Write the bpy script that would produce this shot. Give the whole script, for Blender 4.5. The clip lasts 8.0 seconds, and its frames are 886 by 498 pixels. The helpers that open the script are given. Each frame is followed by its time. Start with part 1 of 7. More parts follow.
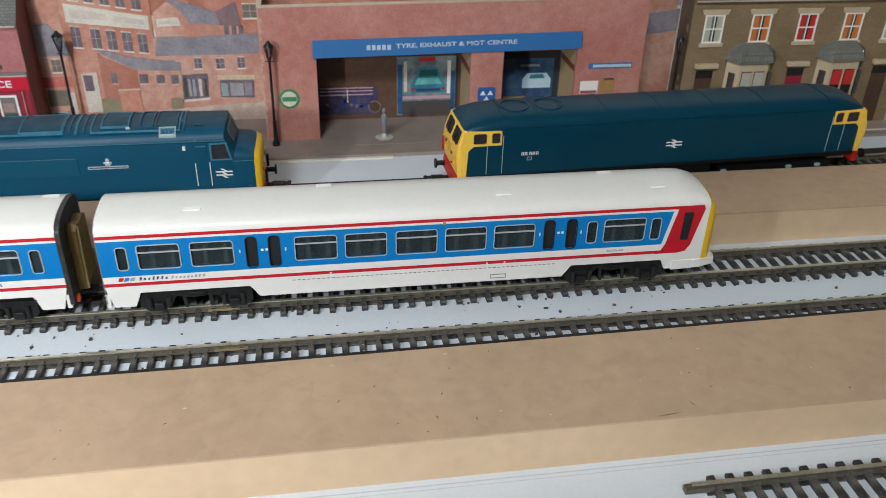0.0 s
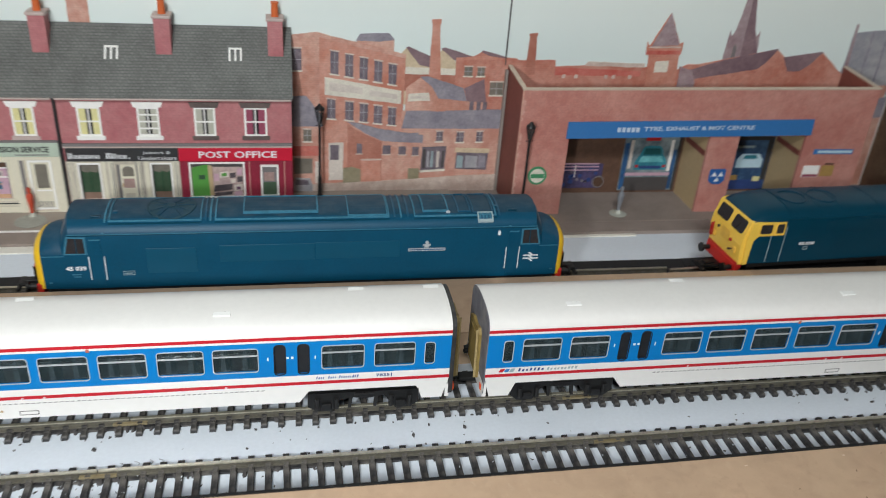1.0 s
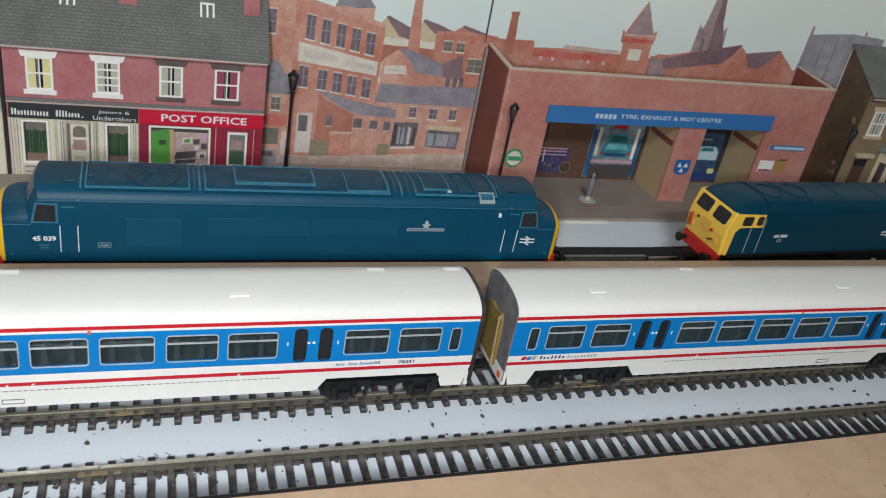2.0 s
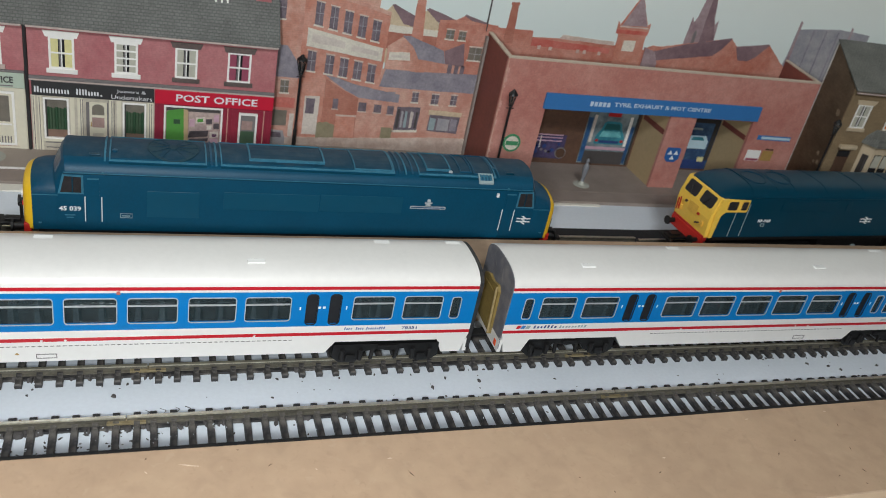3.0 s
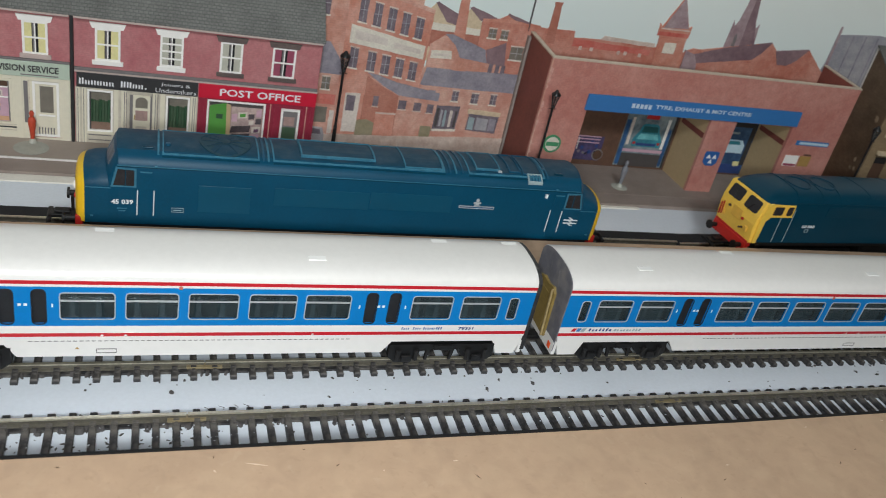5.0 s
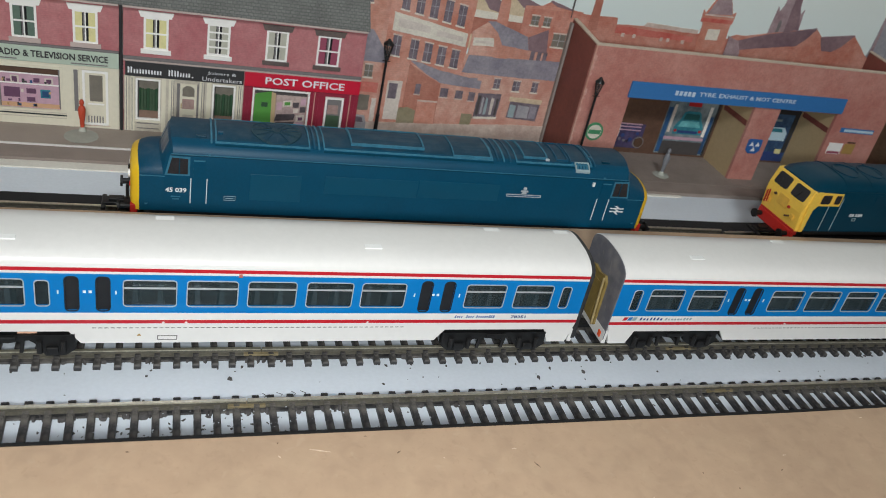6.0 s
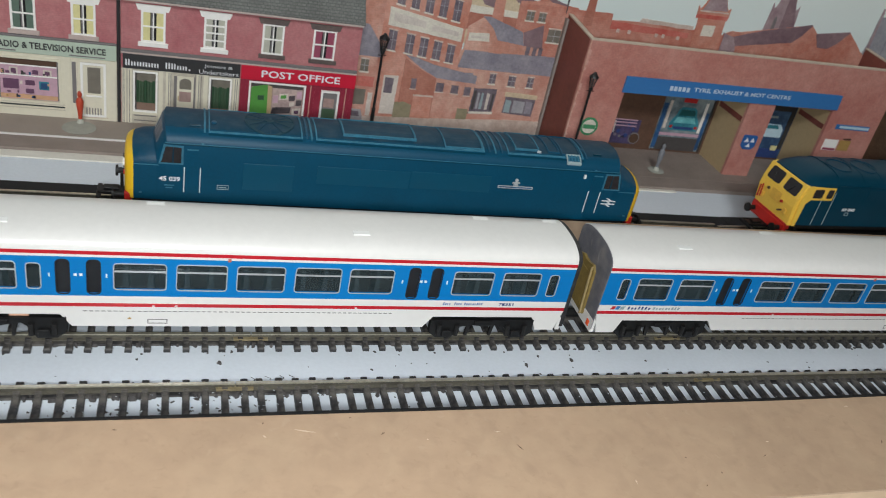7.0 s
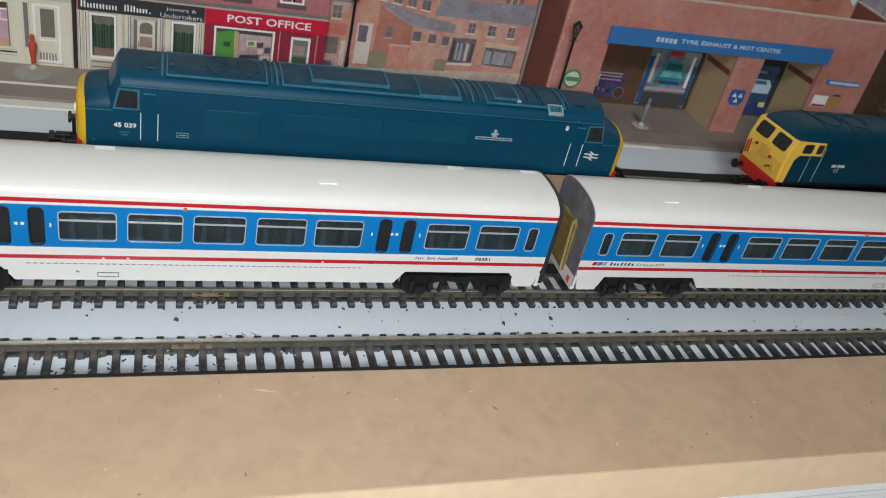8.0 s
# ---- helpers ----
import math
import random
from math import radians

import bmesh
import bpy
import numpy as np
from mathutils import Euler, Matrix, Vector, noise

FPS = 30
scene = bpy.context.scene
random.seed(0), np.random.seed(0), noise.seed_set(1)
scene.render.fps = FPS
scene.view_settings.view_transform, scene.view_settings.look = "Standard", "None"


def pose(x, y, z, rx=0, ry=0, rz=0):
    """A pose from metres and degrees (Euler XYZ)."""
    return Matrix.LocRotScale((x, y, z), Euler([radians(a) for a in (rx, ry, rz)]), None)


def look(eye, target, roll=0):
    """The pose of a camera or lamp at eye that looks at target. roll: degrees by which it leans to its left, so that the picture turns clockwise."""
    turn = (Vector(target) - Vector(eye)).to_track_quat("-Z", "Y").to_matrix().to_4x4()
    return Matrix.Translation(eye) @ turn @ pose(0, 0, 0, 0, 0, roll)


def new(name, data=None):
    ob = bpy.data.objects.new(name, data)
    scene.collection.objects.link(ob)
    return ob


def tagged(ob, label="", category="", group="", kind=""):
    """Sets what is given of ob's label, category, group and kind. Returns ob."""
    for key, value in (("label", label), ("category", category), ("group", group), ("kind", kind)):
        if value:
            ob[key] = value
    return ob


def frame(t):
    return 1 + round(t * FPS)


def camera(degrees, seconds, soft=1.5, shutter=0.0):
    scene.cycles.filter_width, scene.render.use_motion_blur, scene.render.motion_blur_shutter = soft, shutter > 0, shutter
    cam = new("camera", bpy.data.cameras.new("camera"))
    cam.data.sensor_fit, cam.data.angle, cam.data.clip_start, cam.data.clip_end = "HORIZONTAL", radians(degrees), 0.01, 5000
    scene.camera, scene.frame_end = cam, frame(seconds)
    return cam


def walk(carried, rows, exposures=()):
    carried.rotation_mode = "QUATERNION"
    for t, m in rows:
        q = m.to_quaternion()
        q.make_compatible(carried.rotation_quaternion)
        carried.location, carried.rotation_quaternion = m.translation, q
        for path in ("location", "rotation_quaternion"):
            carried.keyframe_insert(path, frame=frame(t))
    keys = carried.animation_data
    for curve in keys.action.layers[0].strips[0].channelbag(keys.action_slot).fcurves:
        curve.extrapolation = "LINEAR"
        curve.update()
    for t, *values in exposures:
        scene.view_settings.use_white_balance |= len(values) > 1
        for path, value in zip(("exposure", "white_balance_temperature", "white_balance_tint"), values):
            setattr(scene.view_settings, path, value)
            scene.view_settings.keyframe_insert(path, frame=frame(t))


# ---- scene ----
cam = camera(56.4, 8.0, soft=0.7, shutter=0.4)
# a small phone lens, 1.1 mm wide, sharp on the train
cam.data.dof.use_dof, cam.data.dof.focus_distance, cam.data.dof.aperture_fstop = True, 0.335, 25.0
METRES, EYE, TILT, LEAN, TURN = 0.36, 0.204, 0.0, 0.0, -9.8
ROWS = [
    (0.0, 0.0, 0.0, 0.0, 0.84, -30.57, -1.42),
    (0.5, -0.1582, -0.0205, 0.0541, 2.1, -30.2, -0.71),
    (1.0, -0.458, 0.0026, 0.0627, -0.03, -28.51, -3.81),
    (1.5, -0.5632, 0.0467, 0.0273, -5.72, -28.51, -8.22),
    (3.0, -0.6391, -0.0082, 0.0346, -6.88, -29.73, -10.7),
    (3.5, -0.6383, -0.0423, 0.0326, -6.7, -29.31, -10.88),
    (4.0, -0.6617, -0.0365, 0.0233, -6.82, -29.5, -11.43),
    (4.5, -0.6772, -0.0091, 0.0199, -6.71, -29.47, -11.59),
    (6.0, -0.7346, 0.0102, 0.0127, -4.96, -31.0, -10.95),
    (6.5, -0.7326, 0.0076, 0.0147, -4.49, -30.99, -10.76),
    (7.0, -0.7146, -0.0087, 0.0066, -4.43, -30.85, -10.93),
    (7.5, -0.6885, 0.0035, -0.0179, -4.96, -31.44, -11.38),
    (8.0, -0.6936, 0.0252, -0.0304, -5.33, -32.99, -11.72),
]
PATH = [(t, pose(0, 0, EYE, TILT, LEAN, TURN) @ pose(METRES * x, METRES * y, METRES * z, 90 + pitch, roll, yaw)) for t, x, y, z, yaw, pitch, roll in ROWS]
PATH += [
    (0.2, look((-0.005, -0.008, 0.209), (0.265, 1.698, -0.799), 1.1)),
    (0.3, look((-0.017, -0.006, 0.211), (0.240, 1.705, -0.793), 0.8)),
    (0.4, look((-0.033, -0.003, 0.215), (0.212, 1.710, -0.788), 0.8)),
    (0.6, look((-0.080, 0.007, 0.230), (0.150, 1.728, -0.762), 0.7)),
    (0.7, look((-0.105, 0.011, 0.233), (0.124, 1.737, -0.751), 1.1)),
    (0.8, look((-0.126, 0.016, 0.231), (0.094, 1.751, -0.740), 1.2)),
    (1.7, look((-0.205, 0.059, 0.210), (0.430, 1.702, -0.738), 10.0)),
    (2.8, look((-0.234, 0.041, 0.219), (0.451, 1.643, -0.763), 12.6)),
]
STOPS = [(0.0, 0.42), (0.5, 0.32), (1.0, 0.30), (1.5, 0.24), (3.0, 0.07), (4.5, 0.08), (6.0, 0.04), (7.0, 0.05), (8.0, -0.02)]
walk(cam, sorted(PATH, key=lambda row: row[0]), STOPS)

# ---- room light: an unseen fill lamp added behind the viewer, and a hand torch ----
BOARD_TO_CEILING = 1.32
world = bpy.data.worlds.new("room_world")
scene.world = world
world.use_nodes = True
world.node_tree.nodes["Background"].inputs[0].default_value = (1.0, 0.93, 0.85, 1)
world.node_tree.nodes["Background"].inputs[1].default_value = 0.02

LAMP_WATTS, TORCH_WATTS = 22.0, 0.80


def lamp(name, watts, size, place, colour):
    data = bpy.data.lights.new(name, "AREA")
    data.shape, data.size = "DISK", size
    data.energy, data.color = watts, colour
    ob = new(name, data)
    ob.matrix_world = place
    return ob


# fill added to brighten the backdrop; no real ceiling lamp is known
lamp("fill_lamp", LAMP_WATTS, 0.45, look((-0.45, -0.95, BOARD_TO_CEILING - 0.03), (0.0, 0.4, 0.0)), (0.94, 0.985, 1.0))
# the hand torch that lights the table from beside the viewer
lamp("torch_lamp", TORCH_WATTS, 0.03, look((-0.262, 0.010, 0.204), (-0.12, 0.40, 0.03)), (0.95, 0.99, 1.0))


# ---- materials ----
def rgb(r, g, b):
    """Display colour 0-255 to linear."""
    return tuple((c / 255 / 12.92) if c <= 10 else ((c / 255 + 0.055) / 1.055) ** 2.4 for c in (r, g, b)) + (1,)


def material(name, colour, rough=0.5, metal=0.0, vary=0.12, scale=400.0, fine=3000.0, bump=0.0, spec=0.5, coat=0.0, dust=0.0):
    """A painted or plain surface with variation at two scales."""
    m = bpy.data.materials.new(name)
    m.use_nodes = True
    nt = m.node_tree
    p = nt.nodes["Principled BSDF"]
    p.inputs["Roughness"].default_value = rough
    p.inputs["Metallic"].default_value = metal
    p.inputs["Specular IOR Level"].default_value = spec
    p.inputs["Coat Weight"].default_value = coat
    p.inputs["Coat Roughness"].default_value = 0.12
    tc = nt.nodes.new("ShaderNodeTexCoord")
    n1, n2 = nt.nodes.new("ShaderNodeTexNoise"), nt.nodes.new("ShaderNodeTexNoise")
    for n, s in ((n1, scale), (n2, fine)):
        n.inputs["Scale"].default_value = s
        n.inputs["Detail"].default_value = 3
        nt.links.new(tc.outputs["Object"], n.inputs["Vector"])
    add = nt.nodes.new("ShaderNodeMath")
    add.operation = "ADD"
    nt.links.new(n1.outputs[0], add.inputs[0])
    nt.links.new(n2.outputs[0], add.inputs[1])
    rng = nt.nodes.new("ShaderNodeMapRange")
    rng.inputs[1].default_value, rng.inputs[2].default_value = 0.6, 1.4
    rng.inputs[3].default_value, rng.inputs[4].default_value = 1 - vary, 1 + vary
    nt.links.new(add.outputs[0], rng.inputs[0])
    mul = nt.nodes.new("ShaderNodeMix")
    mul.data_type, mul.blend_type = "RGBA", "MULTIPLY"
    mul.inputs[0].default_value = 1
    mul.inputs[6].default_value = colour
    nt.links.new(rng.outputs[0], mul.inputs[7])
    last = mul.outputs[2]
    if dust:
        mix = nt.nodes.new("ShaderNodeMix")
        mix.data_type = "RGBA"
        mix.inputs[7].default_value = (0.42, 0.38, 0.33, 1)
        n3 = nt.nodes.new("ShaderNodeTexNoise")
        n3.inputs["Scale"].default_value, n3.inputs["Detail"].default_value = 170, 6
        nt.links.new(tc.outputs["Object"], n3.inputs["Vector"])
        r3 = nt.nodes.new("ShaderNodeMapRange")
        r3.inputs[1].default_value, r3.inputs[2].default_value = 0.45, 0.75
        r3.inputs[4].default_value = dust
        nt.links.new(n3.outputs[0], r3.inputs[0])
        nt.links.new(r3.outputs[0], mix.inputs[0])
        nt.links.new(last, mix.inputs[6])
        last = mix.outputs[2]
    nt.links.new(last, p.inputs["Base Color"])
    if bump:
        b = nt.nodes.new("ShaderNodeBump")
        b.inputs["Strength"].default_value = bump
        b.inputs["Distance"].default_value = 0.0003
        nt.links.new(n2.outputs[0], b.inputs["Height"])
        nt.links.new(b.outputs[0], p.inputs["Normal"])
    return m


def courses(name, colour, joint, row, length, rough=0.8, mortar=0.12, vary=0.25, axis="xz", soft=0.6):
    """Printed brick or slate courses of real size on a card surface; rows in metres."""
    m = material(name, colour, rough, vary=vary, scale=55, fine=1100)
    nt = m.node_tree
    p = nt.nodes["Principled BSDF"]
    tc = nt.nodes.new("ShaderNodeTexCoord")
    sep, com = nt.nodes.new("ShaderNodeSeparateXYZ"), nt.nodes.new("ShaderNodeCombineXYZ")
    nt.links.new(tc.outputs["Object"], sep.inputs[0])
    nt.links.new(sep.outputs["XYZ".index(axis[0].upper())], com.inputs[0])
    nt.links.new(sep.outputs["XYZ".index(axis[1].upper())], com.inputs[1])
    br = nt.nodes.new("ShaderNodeTexBrick")
    br.inputs["Scale"].default_value = 1.0
    br.inputs["Row Height"].default_value, br.inputs["Brick Width"].default_value = row, length
    br.inputs["Mortar Size"].default_value = row * mortar
    br.inputs["Color1"].default_value, br.inputs["Color2"].default_value = (1, 1, 1, 1), (0.72, 0.70, 0.70, 1)
    br.inputs["Mortar"].default_value = joint
    nt.links.new(com.outputs[0], br.inputs["Vector"])
    mul = nt.nodes.new("ShaderNodeMix")
    mul.data_type, mul.blend_type = "RGBA", "MULTIPLY"
    mul.inputs[0].default_value = soft
    old = p.inputs["Base Color"].links[0].from_socket
    nt.links.new(old, mul.inputs[6])
    nt.links.new(br.outputs["Color"], mul.inputs[7])
    nt.links.new(mul.outputs[2], p.inputs["Base Color"])
    return m


def printed(name, colour, second, big=45.0, small=260.0, amount=0.55, rows=0.0, grain=0.13):
    """Ink on paper: two tones blotched into each other at two scales, with faint course lines if rows is given."""
    m = bpy.data.materials.new(name)
    m.use_nodes = True
    nt = m.node_tree
    p = nt.nodes["Principled BSDF"]
    p.inputs["Roughness"].default_value = 0.6
    tc = nt.nodes.new("ShaderNodeTexCoord")
    n1, n2 = nt.nodes.new("ShaderNodeTexNoise"), nt.nodes.new("ShaderNodeTexNoise")
    for n, s in ((n1, big), (n2, small)):
        n.inputs["Scale"].default_value, n.inputs["Detail"].default_value = s, 5
        nt.links.new(tc.outputs["Object"], n.inputs["Vector"])
    add = nt.nodes.new("ShaderNodeMath")
    add.operation = "MULTIPLY_ADD"
    add.inputs[1].default_value = 0.6
    nt.links.new(n2.outputs[0], add.inputs[0])
    nt.links.new(n1.outputs[0], add.inputs[2])
    rng = nt.nodes.new("ShaderNodeMapRange")
    rng.inputs[1].default_value, rng.inputs[2].default_value, rng.inputs[4].default_value = 0.62, 1.0, amount
    nt.links.new(add.outputs[0], rng.inputs[0])
    mix = nt.nodes.new("ShaderNodeMix")
    mix.data_type = "RGBA"
    mix.inputs[6].default_value, mix.inputs[7].default_value = colour, second
    nt.links.new(rng.outputs[0], mix.inputs[0])
    last = mix.outputs[2]
    if rows:
        sep, wave = nt.nodes.new("ShaderNodeSeparateXYZ"), nt.nodes.new("ShaderNodeMath")
        nt.links.new(tc.outputs["Object"], sep.inputs[0])
        wob = nt.nodes.new("ShaderNodeMath")
        wob.operation = "MULTIPLY_ADD"
        wob.inputs[1].default_value = rows * 0.8
        nt.links.new(n2.outputs[0], wob.inputs[0])
        nt.links.new(sep.outputs[2], wob.inputs[2])
        wave.operation = "PINGPONG"
        wave.inputs[1].default_value = rows / 2
        nt.links.new(wob.outputs[0], wave.inputs[0])
        r2 = nt.nodes.new("ShaderNodeMapRange")
        r2.inputs[2].default_value, r2.inputs[3].default_value, r2.inputs[4].default_value = rows / 2, 0.955, 1.02
        nt.links.new(wave.outputs[0], r2.inputs[0])
        mul = nt.nodes.new("ShaderNodeMix")
        mul.data_type, mul.blend_type = "RGBA", "MULTIPLY"
        mul.inputs[0].default_value = 1
        nt.links.new(last, mul.inputs[6])
        nt.links.new(r2.outputs[0], mul.inputs[7])
        last = mul.outputs[2]
    # printing grain: fine dark and pale flecks
    n3, r3, m3 = nt.nodes.new("ShaderNodeTexNoise"), nt.nodes.new("ShaderNodeMapRange"), nt.nodes.new("ShaderNodeMix")
    n3.inputs["Scale"].default_value, n3.inputs["Detail"].default_value, n3.inputs["Roughness"].default_value = 850, 4, 0.7
    nt.links.new(tc.outputs["Object"], n3.inputs["Vector"])
    r3.inputs[1].default_value, r3.inputs[2].default_value, r3.inputs[3].default_value, r3.inputs[4].default_value = 0.3, 0.7, 1 - grain, 1 + grain
    nt.links.new(n3.outputs[0], r3.inputs[0])
    m3.data_type, m3.blend_type = "RGBA", "MULTIPLY"
    m3.inputs[0].default_value = 1
    nt.links.new(last, m3.inputs[6])
    nt.links.new(r3.outputs[0], m3.inputs[7])
    nt.links.new(m3.outputs[2], p.inputs["Base Color"])
    return m


def fibreboard(name, colour):
    """Bare fibreboard: cloudy tan with short dark and pale fibres."""
    m = material(name, colour, 0.72, vary=0.09, scale=22, fine=150, bump=0.05)
    nt = m.node_tree
    p = nt.nodes["Principled BSDF"]
    tc = nt.nodes.new("ShaderNodeTexCoord")
    last = p.inputs["Base Color"].links[0].from_socket
    for scale, lo, hi, tone, part_ in ((420, 0.62, 0.74, (0.30, 0.20, 0.12, 1), 0.16), (900, 0.60, 0.72, (0.36, 0.25, 0.16, 1), 0.10), (260, 0.64, 0.76, (0.68, 0.54, 0.39, 1), 0.12), (110, 0.52, 0.72, (0.36, 0.25, 0.17, 1), 0.26), (48, 0.50, 0.70, (0.62, 0.45, 0.30, 1), 0.22)):
        n, r, mix = nt.nodes.new("ShaderNodeTexNoise"), nt.nodes.new("ShaderNodeMapRange"), nt.nodes.new("ShaderNodeMix")
        n.inputs["Scale"].default_value, n.inputs["Detail"].default_value, n.inputs["Distortion"].default_value = scale, 2, 0.8
        nt.links.new(tc.outputs["Object"], n.inputs["Vector"])
        r.inputs[1].default_value, r.inputs[2].default_value, r.inputs[4].default_value = lo, hi, part_
        nt.links.new(n.outputs[0], r.inputs[0])
        mix.data_type = "RGBA"
        mix.inputs[7].default_value = tone
        nt.links.new(r.outputs[0], mix.inputs[0])
        nt.links.new(last, mix.inputs[6])
        last = mix.outputs[2]
    nt.links.new(last, p.inputs["Base Color"])
    return m


M = {}
M["mdf"] = fibreboard("mdf", rgb(189, 160, 133))
M["mdf_edge"] = material("mdf_edge", rgb(208, 180, 149), 0.85, vary=0.09, scale=34, fine=160, bump=0.10)
M["paper"] = material("paper", rgb(213, 220, 228), 0.7, vary=0.05, scale=25, fine=600)
M["sleeper"] = material("sleeper", rgb(46, 45, 46), 0.62, vary=0.5, scale=300, fine=1500, bump=0.6, dust=0.36)
M["rail_side"] = material("rail_side", rgb(98, 94, 84), 0.45, 0.35, vary=0.35, scale=120, fine=900)
M["rail_top"] = material("rail_top", rgb(198, 192, 172), 0.30, 0.75, vary=0.3, scale=60, fine=900)
M["brass"] = material("brass_joiner", rgb(158, 144, 112), 0.4, 0.6, vary=0.3, scale=300)
M["debris"] = material("debris", rgb(78, 75, 74), 0.9, vary=0.4, scale=300)
M["white"] = material("coach_white", rgb(230, 228, 225), 0.28, vary=0.03, scale=30, fine=400, coat=0.3)
M["coach_blue"] = material("coach_blue", rgb(0, 121, 194), 0.34, vary=0.05, scale=60, coat=0.15)
M["coach_red"] = material("coach_red", rgb(193, 28, 44), 0.32, vary=0.07, coat=0.3)
M["black"] = material("black_plastic", rgb(12, 12, 13), 0.5, vary=0.3, scale=300, bump=0.2)
M["end_grey"] = material("end_grey", rgb(102, 102, 110), 0.6, vary=0.2, scale=200, dust=0.3)
M["end_dark"] = material("end_dark", rgb(38, 38, 40), 0.6, vary=0.3, scale=200, dust=0.10)
M["black_worn"] = material("black_worn", rgb(19, 18, 18), 0.6, vary=0.4, scale=400)
M["mustard"] = material("mustard", rgb(132, 112, 62), 0.55, vary=0.3, scale=260)
M["worn_paint"] = material("worn_paint", rgb(152, 134, 94), 0.6, vary=0.3, scale=400)
M["orange"] = material("orange_lamp", rgb(235, 90, 40), 0.4, vary=0.05)
M["pane"] = material("dark_pane", rgb(50, 64, 68), 0.12, vary=0.4, scale=110, fine=420, spec=0.6)
M["rubber"] = material("window_rubber", rgb(36, 38, 42), 0.4, vary=0.3, scale=250)
M["silver"] = material("silver_frame", rgb(204, 207, 210), 0.35, 0.3, vary=0.1)
M["rail_blue"] = material("loco_blue", rgb(0, 69, 96), 0.47, vary=0.12, scale=60, fine=900, spec=0.30)
M["coping"] = material("coping", rgb(196, 178, 160), 0.7, vary=0.15, scale=200)
M["cream_card"] = material("cream_card", rgb(222, 218, 208), 0.8, vary=0.08, scale=60, fine=700)
M["rail_blue_panel"] = material("loco_blue_panel", rgb(15, 76, 104), 0.42, vary=0.08, scale=80)
M["rail_blue_dark"] = material("loco_blue_freight", rgb(0, 56, 76), 0.38, vary=0.10, scale=60, spec=0.25)
M["worn_pink"] = printed("worn_pink", rgb(208, 164, 152), rgb(190, 138, 126), 200, 900, 0.8)
M["card_grey"] = material("card_grey", rgb(146, 136, 130), 0.8, vary=0.15, scale=100)
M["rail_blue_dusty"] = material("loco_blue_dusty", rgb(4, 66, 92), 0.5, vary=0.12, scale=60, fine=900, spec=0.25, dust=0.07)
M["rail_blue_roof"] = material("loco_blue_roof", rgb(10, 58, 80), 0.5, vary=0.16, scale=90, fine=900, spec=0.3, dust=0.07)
# paler blue for raised edges: their highlights are put into the colour
M["rail_blue_edge"] = material("loco_blue_lit_edge", rgb(52, 112, 136), 0.5, vary=0.35, scale=300)
M["fan_dark"] = material("fan_grille", rgb(22, 60, 74), 0.6, vary=0.3, scale=500)
M["cab_glass"] = material("cab_glass", rgb(50, 48, 50), 0.2, vary=0.35, scale=300)
M["screen_grey"] = material("cab_screen_grey", rgb(84, 96, 106), 0.35, vary=0.2)
M["lamp_glass"] = material("lamp_glass", rgb(92, 98, 98), 0.2, vary=0.2)
M["lamp_glass"].node_tree.nodes["Principled BSDF"].inputs["Alpha"].default_value = 0.3
M["glass_grey"] = material("reflecting_shop_glass", rgb(122, 116, 106), 0.3, vary=0.3, scale=180)
M["sign_cream"] = printed("sign_cream", rgb(226, 220, 206), rgb(206, 198, 186), 60, 300, 0.8)
M["brick_mill"] = printed("brick_mill", rgb(192, 124, 104), rgb(208, 158, 142), 40, 240, 0.9, rows=0.0013)
M["brick_shade"] = printed("brick_shade", rgb(168, 104, 88), rgb(190, 134, 116), 40, 240, 0.9, rows=0.0013)
M["gate_olive"] = printed("gate_olive", rgb(134, 126, 100), rgb(156, 146, 122), 80, 300, 0.8)
M["awning_red"] = printed("awning_red", rgb(188, 88, 78), rgb(206, 130, 118), 60, 300, 0.8)
M["yellow"] = material("warning_yellow", rgb(236, 190, 40), 0.4, vary=0.06)
M["yellow_pale"] = material("warning_yellow_pale", rgb(243, 200, 82), 0.42, vary=0.06)
M["yellow_worn"] = material("warning_yellow_worn", rgb(226, 178, 74), 0.5, vary=0.14, scale=300)
M["pipe_red"] = material("pipe_red", rgb(172, 34, 30), 0.5, vary=0.2, scale=300)
M["loco_red"] = material("buffer_red", rgb(190, 38, 30), 0.5, vary=0.15)
M["mark_white"] = material("white_transfer", rgb(232, 234, 236), 0.5, vary=0.04)
M["slate"] = courses("slate", rgb(116, 117, 114), (0.40, 0.42, 0.43, 1), 0.00120, 0.0024, vary=0.34, axis="xy", soft=0.62, mortar=0.16)
M["slate_dark"] = courses("slate_dark", rgb(118, 119, 113), (0.46, 0.46, 0.48, 1), 0.00120, 0.0024, vary=0.34, axis="xy", soft=0.62, mortar=0.16)
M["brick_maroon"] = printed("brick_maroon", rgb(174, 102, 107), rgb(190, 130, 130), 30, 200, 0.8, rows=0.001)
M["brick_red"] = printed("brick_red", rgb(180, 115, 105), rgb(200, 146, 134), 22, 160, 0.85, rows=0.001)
# darker copy of the front brick: side and soffit shade put into the colour
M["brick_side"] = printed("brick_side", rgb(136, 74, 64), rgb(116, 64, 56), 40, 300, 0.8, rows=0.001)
M["brick_orange"] = printed("brick_orange", rgb(192, 134, 116), rgb(216, 174, 158), 45, 260, 0.9, rows=0.0013)
M["brick_dim"] = printed("brick_dim", rgb(192, 136, 120), rgb(214, 176, 160), 45, 260, 0.9, rows=0.0013)
M["stone"] = courses("stone", rgb(140, 120, 92), (0.8, 0.78, 0.74, 1), 0.0020, 0.0045, vary=0.28, soft=0.45)
